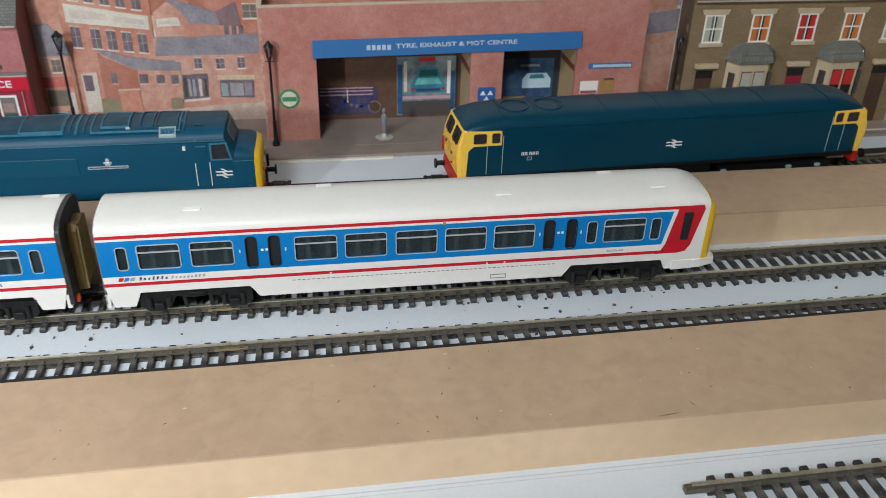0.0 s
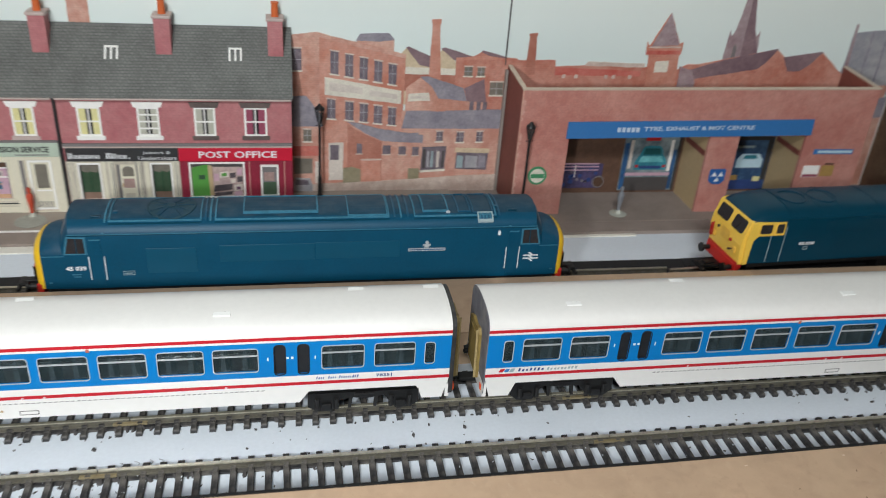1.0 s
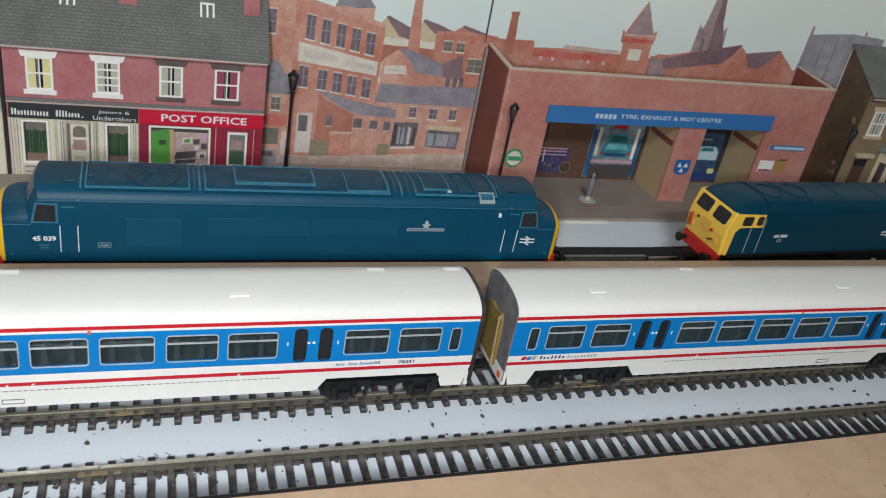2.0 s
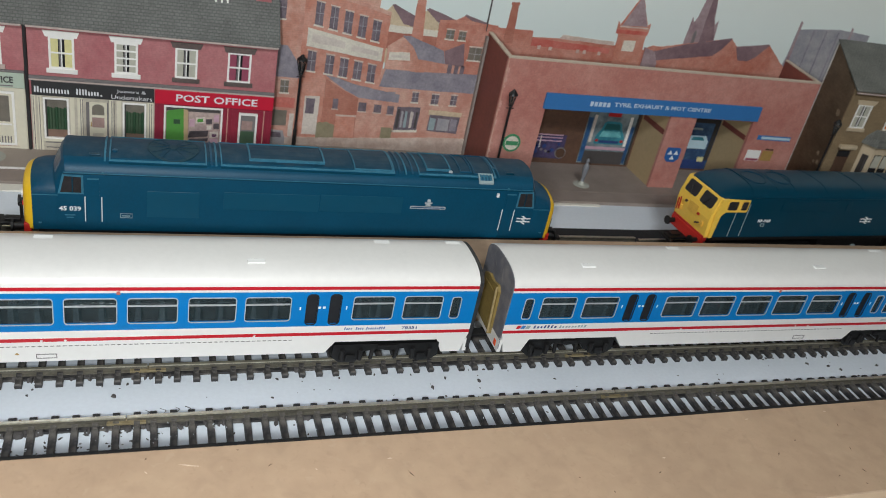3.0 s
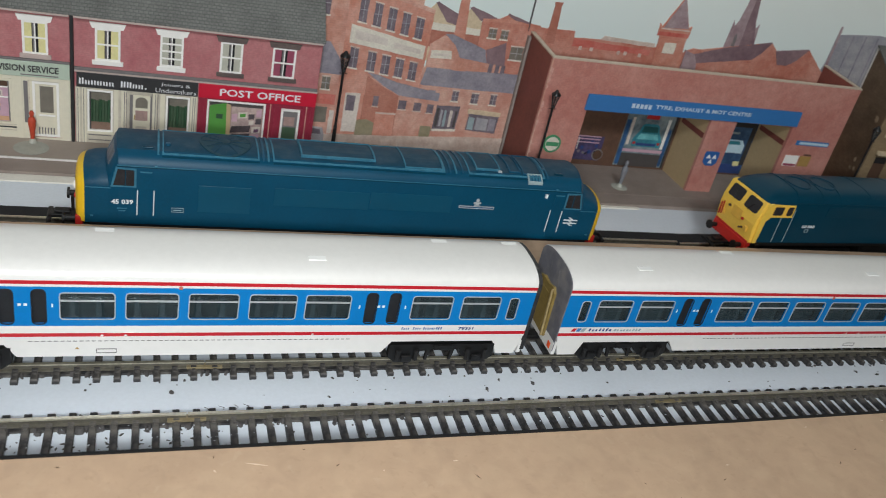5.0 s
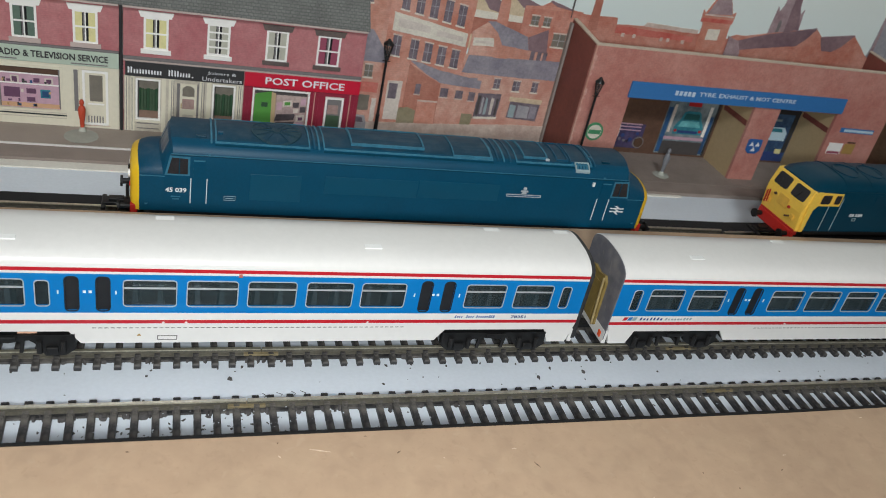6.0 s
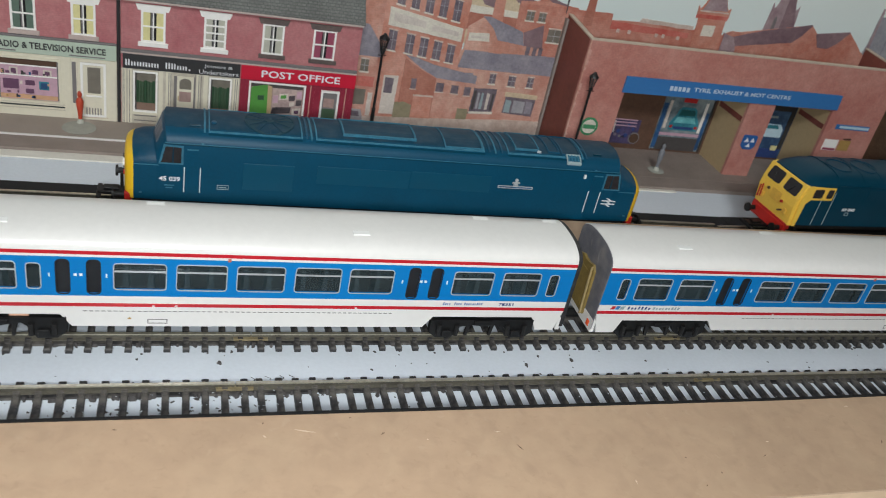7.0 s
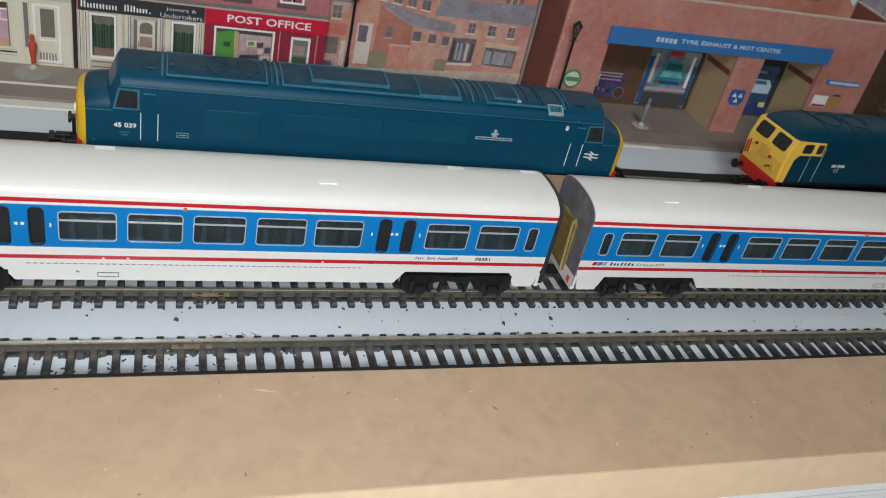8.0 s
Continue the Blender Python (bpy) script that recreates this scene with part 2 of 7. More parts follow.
M["stone_side"] = courses("stone_side", rgb(120, 99, 78), (0.8, 0.78, 0.72, 1), 0.0022, 0.005, vary=0.35, axis="yz", soft=0.6)
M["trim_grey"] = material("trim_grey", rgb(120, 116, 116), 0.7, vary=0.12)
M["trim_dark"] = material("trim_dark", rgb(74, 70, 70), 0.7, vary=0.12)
M["cream"] = material("cream_trim", rgb(222, 216, 196), 0.6, vary=0.06)
M["print_white"] = material("print_white", rgb(244, 242, 238), 0.55, vary=0.04)
M["curtain_yellow"] = material("curtain_yellow", rgb(222, 214, 156), 0.6, vary=0.1)
M["curtain_grey"] = material("curtain_grey", rgb(186, 184, 170), 0.6, vary=0.1)
M["curtain_red"] = material("curtain_red", rgb(152, 72, 94), 0.6, vary=0.1)
M["curtain_green"] = material("curtain_green", rgb(92, 112, 100), 0.6, vary=0.15)
M["curtain_scarlet"] = material("curtain_scarlet", rgb(196, 48, 46), 0.6, vary=0.1)
M["stone_worn"] = material("stone_worn", rgb(138, 118, 96), 0.8, vary=0.35, scale=400)
M["stone_pale"] = material("stone_pale", rgb(198, 180, 152), 0.7, vary=0.15, scale=150)
M["screen_purple"] = material("screen_purple", rgb(104, 70, 96), 0.4, vary=0.3, scale=300)
M["floor_tan"] = material("floor_tan", rgb(206, 164, 128), 0.6, vary=0.15, scale=200)
M["curtain_orange"] = material("curtain_orange", rgb(206, 120, 60), 0.6, vary=0.1)
M["dark_glass"] = material("dark_shop_glass", rgb(44, 44, 46), 0.25, vary=0.4, scale=200)
M["shop_wall"] = printed("shop_wall", rgb(198, 176, 168), rgb(150, 128, 128), 120, 600, 0.8)
M["print_dark"] = printed("print_dark", rgb(58, 52, 58), rgb(96, 86, 90), 160, 700, 0.8)
M["hood_brown"] = printed("hood_brown", rgb(104, 90, 86), rgb(84, 74, 72), 120, 500, 0.8)
M["shop_green"] = material("shop_green", rgb(50, 82, 58), 0.5, vary=0.12)
M["blind_green"] = material("blind_green", rgb(66, 90, 68), 0.6, vary=0.2, scale=300)
M["floor_brown"] = material("floor_brown", rgb(132, 106, 92), 0.7, vary=0.2, scale=300)
M["bright_green"] = material("bright_green", rgb(84, 150, 66), 0.5, vary=0.1)
M["post_red"] = material("post_red", rgb(202, 26, 56), 0.45, vary=0.05)
M["post_maroon"] = material("post_maroon", rgb(146, 40, 62), 0.5, vary=0.1)
M["sage"] = material("sage_fascia", rgb(184, 198, 182), 0.55, vary=0.05)
M["fascia_black"] = material("fascia_black", rgb(50, 50, 52), 0.5, vary=0.12)
M["pinkish"] = material("goods_pink", rgb(196, 160, 176), 0.6, vary=0.15)
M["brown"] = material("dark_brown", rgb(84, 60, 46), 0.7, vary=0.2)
M["beige"] = material("beige_wall", rgb(188, 164, 126), 0.7, vary=0.08)
M["sign_blue"] = material("sign_blue", rgb(54, 116, 178), 0.5, vary=0.05)
M["sign_letter"] = material("sign_letter", rgb(196, 210, 226), 0.5, vary=0.08, scale=500)
M["mark_blue"] = material("mark_blue", rgb(70, 104, 158), 0.5, vary=0.2)
M["deep_blue"] = material("deep_blue", rgb(44, 66, 120), 0.5, vary=0.2)
M["teal_car"] = printed("teal_car", rgb(58, 142, 158), rgb(30, 96, 112), 90, 420, 0.8)
M["bay_blue"] = printed("bay_blue", rgb(46, 92, 140), rgb(26, 58, 96), 90, 420, 0.8)
M["bay_brown"] = printed("bay_brown", rgb(104, 76, 60), rgb(84, 60, 48), 60, 300, 0.8)
M["bay_steel"] = printed("bay_steel", rgb(74, 108, 142), rgb(36, 64, 100), 70, 330, 0.9)
M["bay_print"] = printed("bay_print", rgb(146, 160, 164), rgb(78, 96, 106), 70, 330, 0.9)
M["car_pale"] = material("car_pale", rgb(190, 216, 228), 0.5, vary=0.12, scale=250)
M["car_bonnet"] = printed("car_bonnet", rgb(122, 198, 202), rgb(66, 146, 158), 110, 420, 0.8)
M["car_glass"] = material("car_glass", rgb(28, 92, 96), 0.4, vary=0.2)
M["ochre"] = material("ochre_notice", rgb(170, 136, 78), 0.6, vary=0.15)
M["bay_grey"] = material("bay_grey", rgb(150, 168, 172), 0.5, vary=0.15)
M["purple"] = printed("tyre_purple", rgb(84, 74, 112), rgb(46, 40, 66), 90, 420, 0.9)
M["badge_blue"] = material("badge_blue", rgb(44, 96, 162), 0.5, vary=0.1)
M["badge_green"] = material("badge_green", rgb(66, 138, 96), 0.5, vary=0.15, scale=300)
M["badge_red"] = material("badge_red", rgb(190, 40, 44), 0.5, vary=0.05)
M["pavement"] = material("pavement", rgb(158, 146, 136), 0.85, vary=0.12, scale=50, fine=1400)
M["asphalt"] = material("asphalt", rgb(144, 131, 123), 0.8, vary=0.22, scale=60, fine=1800)
M["card_edge"] = material("card_edge", rgb(214, 210, 206), 0.8, vary=0.06)
M["lamp_black"] = material("lamp_black", rgb(24, 24, 26), 0.4, vary=0.2)
M["clear_plastic"] = material("clear_plastic", rgb(222, 224, 212), 0.2, vary=0.1)
M["clear_plastic"].node_tree.nodes["Principled BSDF"].inputs["Alpha"].default_value = 0.5
M["pane"].node_tree.nodes["Principled BSDF"].inputs["Alpha"].default_value = 0.50
M["seat"] = material("seat_fabric", rgb(158, 172, 182), 0.7, vary=0.25, scale=200)
M["flap_orange"] = material("flap_orange", rgb(240, 190, 160), 0.5, vary=0.1)
M["flap_red"] = material("flap_red", rgb(190, 104, 88), 0.5, vary=0.1)
M["slate_print"] = printed("slate_print", rgb(128, 124, 136), rgb(160, 154, 162), 60, 400, 0.9)
M["spire_grey"] = printed("spire_print", rgb(146, 122, 128), rgb(176, 158, 160), 60, 300, 0.9)
M["gas_grey"] = printed("gasholder_print", rgb(146, 146, 154), rgb(178, 174, 176), 30, 120, 0.9)
M["ground_print"] = printed("ground_print", rgb(190, 168, 156), rgb(220, 206, 196), 50, 200, 0.9)
M["haze_print"] = printed("haze_print", rgb(218, 208, 198), rgb(196, 184, 176), 90, 400, 0.8)
M["figure_grey"] = material("figure_grey", rgb(124, 126, 132), 0.6, vary=0.2)
M["figure_red"] = material("figure_red", rgb(190, 70, 44), 0.6, vary=0.2)
M["plaster"] = material("plaster", rgb(214, 206, 194), 0.85, vary=0.05, scale=2, fine=60)
M["ceiling_white"] = material("ceiling_white", rgb(236, 234, 230), 0.85, vary=0.03, scale=2, fine=60)
M["carpet"] = material("floor_grey", rgb(110, 104, 98), 0.9, vary=0.12, scale=8, fine=200)
M["pot"] = material("chimney_pot", rgb(206, 100, 48), 0.7, vary=0.12)
M["roof_white"] = material("roof_moulding", rgb(250, 250, 248), 0.15, vary=0.02, coat=0.5)
M["black_foam"] = material("black_foam", rgb(30, 30, 32), 0.85, vary=0.2, scale=300, bump=0.3)
M["pencil"] = material("pencil", rgb(184, 188, 200), 0.8, vary=0.2)
M["scratch_dark"] = material("scratch_dark", rgb(104, 82, 62), 0.8, vary=0.2)
M["scratch_pale"] = material("scratch_pale", rgb(226, 206, 182), 0.8, vary=0.1)
M["brick_works"] = printed("brick_works", rgb(182, 110, 92), rgb(206, 154, 138), 40, 240, 0.8, rows=0.0013)
M["shed_cream"] = printed("shed_cream", rgb(212, 194, 164), rgb(190, 168, 142), 70, 300, 0.8)
M["print_pane"] = printed("print_pane", rgb(98, 88, 98), rgb(136, 124, 132), 200, 700, 0.8)
M["gutter_pale"] = material("gutter_pale", rgb(190, 172, 166), 0.6, vary=0.1)
M["shopfront_grey"] = material("shopfront_grey", rgb(196, 188, 172), 0.65, vary=0.16, scale=220, fine=900)
M["shelf_back"] = material("shelf_back", rgb(162, 134, 128), 0.6, vary=0.3, scale=350)
M["roof_purple"] = printed("roof_purple", rgb(116, 92, 100), rgb(146, 122, 126), 50, 260, 0.8)
M["grille_blue"] = material("grille_blue", rgb(2, 74, 100), 0.4, vary=0.08, scale=80)
M["pine"] = material("pine", rgb(190, 150, 104), 0.6, vary=0.15, scale=20, fine=200)


def sky_print():
    """Printed sky: pale blue above, milky near the roofs."""
    m = material("sky_print", rgb(226, 230, 228), 0.6, vary=0.04, scale=6, fine=30)
    nt = m.node_tree
    p = nt.nodes["Principled BSDF"]
    tc, sep = nt.nodes.new("ShaderNodeTexCoord"), nt.nodes.new("ShaderNodeSeparateXYZ")
    nt.links.new(tc.outputs["Object"], sep.inputs[0])
    rng = nt.nodes.new("ShaderNodeMapRange")
    rng.inputs[1].default_value, rng.inputs[2].default_value = 0.07, 0.15
    nt.links.new(sep.outputs[2], rng.inputs[0])
    ramp = nt.nodes.new("ShaderNodeValToRGB")
    ramp.color_ramp.elements[0].color = rgb(220, 236, 236)
    ramp.color_ramp.elements[1].color = rgb(242, 245, 240)
    nt.links.new(rng.outputs[0], ramp.inputs[0])
    mul = nt.nodes.new("ShaderNodeMix")
    mul.data_type, mul.blend_type = "RGBA", "MULTIPLY"
    mul.inputs[0].default_value = 0.3
    nt.links.new(ramp.outputs[0], mul.inputs[6])
    nt.links.new(p.inputs["Base Color"].links[0].from_socket, mul.inputs[7])
    nt.links.new(mul.outputs[2], p.inputs["Base Color"])
    return m


M["sky"] = sky_print()


# ---- mesh helpers ----
def empty(name, x=0, y=0, z=0):
    ob = new(name)
    ob.empty_display_size = 0.01
    ob.location = (x, y, z)
    return ob


def part(name, bm, mat, parent=None, label="", smooth=False):
    """Link a bmesh as one mesh object, under a thing or a part."""
    bmesh.ops.recalc_face_normals(bm, faces=bm.faces)
    me = bpy.data.meshes.new(name)
    bm.to_mesh(me)
    bm.free()
    for one in (mat if isinstance(mat, (list, tuple)) else [mat]):
        me.materials.append(M[one])
    if smooth:
        for f in me.polygons:
            f.use_smooth = True
        me.set_sharp_from_angle(angle=radians(35))
    ob = new(name, me)
    if parent:
        ob.parent = parent
        ob.matrix_parent_inverse = Matrix.Translation(-world_place(parent))
    if label:
        ob["label"] = label
    return ob


def world_place(ob):
    """Parts keep their meshes in the place's own metres, so only a thing's base counts."""
    return Vector(ob.location)


def box(x0, x1, y0, y1, z0, z1, bevel=0.0, bm=None, mat=0):
    """A box, bevelled, in a new or a given bmesh."""
    own = bm is None
    bm = bmesh.new() if own else bm
    vs = [bm.verts.new((x, y, z)) for x in (x0, x1) for y in (y0, y1) for z in (z0, z1)]
    fs = [bm.faces.new([vs[i] for i in q]) for q in ((0, 1, 3, 2), (4, 6, 7, 5), (0, 4, 5, 1), (2, 3, 7, 6), (0, 2, 6, 4), (1, 5, 7, 3))]
    for f in fs:
        f.material_index = mat
    if bevel:
        es = list({e for f in fs for e in f.edges})
        bmesh.ops.bevel(bm, geom=es, offset=bevel, segments=2, affect="EDGES", profile=0.5)
    return bm


def prism(points, axis, a0, a1, bm=None, mat=0):
    """A polygon given in the two other axes (in xyz order), drawn out along axis from a0 to a1."""
    bm = bmesh.new() if bm is None else bm
    at = {"x": lambda p, q, a: (a, p, q), "y": lambda p, q, a: (p, a, q), "z": lambda p, q, a: (p, q, a)}[axis]
    lo = [bm.verts.new(at(p, q, a0)) for p, q in points]
    hi = [bm.verts.new(at(p, q, a1)) for p, q in points]
    n = len(points)
    fs = [bm.faces.new(lo), bm.faces.new(hi[::-1])]
    fs += [bm.faces.new((lo[i], lo[(i + 1) % n], hi[(i + 1) % n], hi[i])) for i in range(n)]
    for f in fs:
        f.material_index = mat
    return bm


def loft(sections, bm=None, cap=True, mat=0):
    """Skin over rings of points, all of one length."""
    bm = bmesh.new() if bm is None else bm
    rings = [[bm.verts.new(p) for p in ring] for ring in sections]
    n = len(rings[0])
    for a, b in zip(rings, rings[1:]):
        for i in range(n):
            f = bm.faces.new((a[i], a[(i + 1) % n], b[(i + 1) % n], b[i]))
            f.material_index = mat
    if cap:
        bm.faces.new(rings[0]).material_index = mat
        bm.faces.new(rings[-1][::-1]).material_index = mat
    return bm


def rod(a, b, r, sides=8, bm=None, r2=None, mat=0):
    """A round bar from a to b."""
    a, b = Vector(a), Vector(b)
    way = (b - a).normalized()
    u = way.orthogonal().normalized()
    v = way.cross(u)
    ring = lambda c, s: [c + s * (math.cos(k * math.tau / sides) * u + math.sin(k * math.tau / sides) * v) for k in range(sides)]
    return loft([ring(a, r), ring(b, r if r2 is None else r2)], bm, mat=mat)


def lathe(profile, x, y, sides=16, bm=None, mat=0):
    """Turn (radius, height) pairs about an upright axis."""
    rings = [[(x + r * math.cos(k * math.tau / sides), y + r * math.sin(k * math.tau / sides), z) for k in range(sides)] for r, z in profile]
    return loft(rings, bm, mat=mat)


def wall_with_holes(x0, x1, z0, z1, y0, y1, holes, bm=None, mat=0):
    """An upright panel between two depths with rectangular openings (xa, xb, za, zb) right through it."""
    bm = bmesh.new() if bm is None else bm
    xs = sorted({x0, x1, *[h[0] for h in holes], *[h[1] for h in holes]})
    zs = sorted({z0, z1, *[h[2] for h in holes], *[h[3] for h in holes]})
    solid = [[not any(h[0] <= (xa + xb) / 2 <= h[1] and h[2] <= (za + zb) / 2 <= h[3] for h in holes) for za, zb in zip(zs, zs[1:])] for xa, xb in zip(xs, xs[1:])]
    grid = {}

    def v(i, k, y):
        key = (i, k, y)
        if key not in grid:
            grid[key] = bm.verts.new((xs[i], y, zs[k]))
        return grid[key]

    def face(*q):
        bm.faces.new(q).material_index = mat

    ni, nk = len(xs) - 1, len(zs) - 1
    for i in range(ni):
        for k in range(nk):
            if not solid[i][k]:
                continue
            for y in (y0, y1):
                face(v(i, k, y), v(i + 1, k, y), v(i + 1, k + 1, y), v(i, k + 1, y))
            if i == 0 or not solid[i - 1][k]:
                face(v(i, k, y0), v(i, k + 1, y0), v(i, k + 1, y1), v(i, k, y1))
            if i == ni - 1 or not solid[i + 1][k]:
                face(v(i + 1, k, y0), v(i + 1, k + 1, y0), v(i + 1, k + 1, y1), v(i + 1, k, y1))
            if k == 0 or not solid[i][k - 1]:
                face(v(i, k, y0), v(i + 1, k, y0), v(i + 1, k, y1), v(i, k, y1))
            if k == nk - 1 or not solid[i][k + 1]:
                face(v(i, k + 1, y0), v(i + 1, k + 1, y0), v(i + 1, k + 1, y1), v(i, k + 1, y1))
    return bm


def frame_ring(x0, x1, z0, z1, w, y0, y1, bm=None, mat=0):
    return wall_with_holes(x0, x1, z0, z1, y0, y1, [(x0 + w, x1 - w, z0 + w, z1 - w)], bm, mat)


def rounded(x0, x1, z0, z1, r, n=4):
    """A rectangle with rounded corners, as points."""
    pts = []
    for cx, cz, a0 in ((x1 - r, z1 - r, 0), (x0 + r, z1 - r, 1), (x0 + r, z0 + r, 2), (x1 - r, z0 + r, 3)):
        pts += [(cx + r * math.cos((a0 + k / n) * math.pi / 2), cz + r * math.sin((a0 + k / n) * math.pi / 2)) for k in range(n + 1)]
    return pts


def rounded_frame(x0, x1, z0, z1, r, w, y_face, y_proud, bm=None):
    """A round-cornered window frame (first material) with the body-coloured corners behind it (second material)."""
    bm = bmesh.new() if bm is None else bm
    square = rounded(x0, x1, z0, z1, 0.00002)
    outer, inner = rounded(x0, x1, z0, z1, r), rounded(x0 + w, x1 - w, z0 + w, z1 - w, max(r - w, 0.0002))
    y3 = lambda pts, y: [(p, y, q) for p, q in pts]
    loft([y3(square, y_face), y3(outer, y_face)], bm, cap=False, mat=1)
    loft([y3(outer, y_face), y3(outer, y_proud), y3(inner, y_proud), y3(inner, y_face)], bm, cap=False, mat=0)
    return bm


def lettering(words, x, y, z, width, height, mat, parent, thick=0.0001, bold=0.0):
    """Words in the built-in font, upright, facing the viewer, fitted into width and height, turned into a mesh."""
    cu = bpy.data.curves.new("lettering", "FONT")
    cu.body, cu.size, cu.extrude, cu.offset, cu.resolution_u = words, 1.0, 0.0, bold, 2
    tmp = bpy.data.objects.new("lettering", cu)
    scene.collection.objects.link(tmp)
    bpy.context.view_layer.update()
    me = bpy.data.meshes.new_from_object(tmp.evaluated_get(bpy.context.evaluated_depsgraph_get()))
    bpy.data.objects.remove(tmp)
    co = np.empty(len(me.vertices) * 3)
    me.vertices.foreach_get("co", co)
    co = co.reshape(-1, 3)
    lo, hi = co.min(0), co.max(0)
    out = np.zeros_like(co)
    out[:, 0] = x + (co[:, 0] - lo[0]) / (hi[0] - lo[0]) * width
    out[:, 1] = y - thick
    out[:, 2] = z + (co[:, 1] - lo[1]) / (hi[1] - lo[1]) * height
    me.vertices.foreach_set("co", out.ravel())
    me.materials.clear()
    me.materials.append(M[mat])
    me.update()
    ob = new("lettering", me)
    ob.parent = parent
    ob.matrix_parent_inverse = Matrix.Translation(-Vector(parent.location))
    return ob


# ---- plan, in metres: x along the rails, y away from the viewer, z up from the paper ----
TRACK_NEAR, TRACK_A, TRACK_B, TRACK_C = 0.167, 0.2613, 0.3071, 0.3935
RAIL = 0.0048
BEAR = radians(2.9)
PLAT = 0.018
SHOP_Y, GARAGE_Y, BACK_Y = 0.489, 0.476, 0.516
ROAD = 0.003
X0, X1 = -0.75, 0.75

# ---- room ----
FLOOR_Z = -0.92
ROOM = (-2.0, 2.0, -1.6, 1.3)


def room():
    x0, x1, y0, y1 = ROOM
    top, w = BOARD_TO_CEILING, 0.1
    tagged(part("floor", box(x0, x1, y0, y1, FLOOR_Z - 0.1, FLOOR_Z), "carpet"), "plain grey floor of the room", "floor", kind="structure")
    tagged(part("ceiling", box(x0, x1, y0, y1, top, top + 0.1), "ceiling_white"), "plain white ceiling of the room", "ceiling", kind="structure")
    tagged(part("wall_north", box(x0, x1, y1, y1 + w, FLOOR_Z, top), "plaster"), "plain plastered room wall", "wall", kind="structure")
    tagged(part("wall_south", box(x0, x1, y0 - w, y0, FLOOR_Z, top), "plaster"), "plain plastered room wall", "wall", kind="structure")
    tagged(part("wall_west", box(x0 - w, x0, y0 - w, y1 + w, FLOOR_Z, top), "plaster"), "plain plastered room wall", "wall", kind="structure")
    tagged(part("wall_east", box(x1, x1 + w, y0 - w, y1 + w, FLOOR_Z, top), "plaster"), "plain plastered room wall", "wall", kind="structure")


room()


# unseen fitting, added where the fill lamp hangs
def unseen_ceiling_light():
    x, y, z = -0.45, -0.95, BOARD_TO_CEILING
    t = empty("unseen_ceiling_light", x, y, z)
    tagged(t, "plain white round ceiling fitting, unseen, added over the fill lamp", "ceiling light")
    part("base", lathe([(0.20, z), (0.20, z - 0.012), (0.10, z - 0.012)], x, y, 32), "ceiling_white", t)


unseen_ceiling_light()


def baseboard():
    t = empty("baseboard", 0, 0.3, FLOOR_Z)
    tagged(t, "pine trestle baseboard carrying the model railway", "table")
    part("top", box(X0, X1, 0.02, 0.56, -0.018, -0.0006, 0.001), "mdf", t)
    for x in (X0 + 0.03, X1 - 0.03):
        for y in (0.05, 0.53):
            part("leg", box(x - 0.02, x + 0.02, y - 0.02, y + 0.02, FLOOR_Z, -0.018, 0.002), "pine", t)
    for y in (0.05, 0.53):
        part("rail", box(X0 + 0.05, X1 - 0.05, y - 0.01, y + 0.01, -0.07, -0.018, 0.001), "pine", t)


baseboard()
tagged(part("paper_ground", box(X0, X1, 0.02, 0.56, -0.0006, 0.0), "paper"), "pale grey lining paper glued over the baseboard", "ground sheet", kind="structure")


def platform(y0, y1, label, bend=0.0):
    """A fibreboard slab; bend: how far its rear edge drifts back towards one end."""
    ob = empty("platform", 0, (y0 + y1) / 2, 0)
    tagged(ob, label, "platform", group="bare platforms")
    plan = lambda e: [(X0, y0 + e), (X1, y0 + e), (X1, y1 - e + bend), (0.2700, y1 - e + bend), (-0.0300, y1 - e), (X0, y1 - e)]
    part("platform_block", prism(plan(0.0004), "z", 0.0, PLAT - 0.0008), "mdf_edge", ob, "sawn fibreboard edge")
    part("platform_surface", prism(plan(0.0), "z", PLAT - 0.0008, PLAT), "mdf", ob)
    return ob


near = platform(0.193, 0.240, "bare tan fibreboard station platform beside the near track", 0.0042)
part("edge_strip", prism([(X0, 0.2390), (-0.0300, 0.2390), (0.2700, 0.2432), (X1, 0.2432), (X1, 0.2446), (0.2700, 0.2446), (-0.0300, 0.2404), (X0, 0.2404)], "z", PLAT - 0.003, PLAT + 0.0002), "black", near, "black edge strip along the platform")
platform(0.3285, 0.3745, "bare tan fibreboard platform between the train and locomotives")


# ---- track ----
def rail_profile(yc, z):
    """Flat-bottom rail section, 2.6 mm high."""
    pts = [(0.0012, 0), (0.0012, 0.0004), (0.0004, 0.0007), (0.0004, 0.0018), (0.0006, 0.0020), (0.0006, 0.0026)]
    return [(yc + a, z + b) for a, b in pts] + [(yc - a, z + b) for a, b in pts[::-1]]


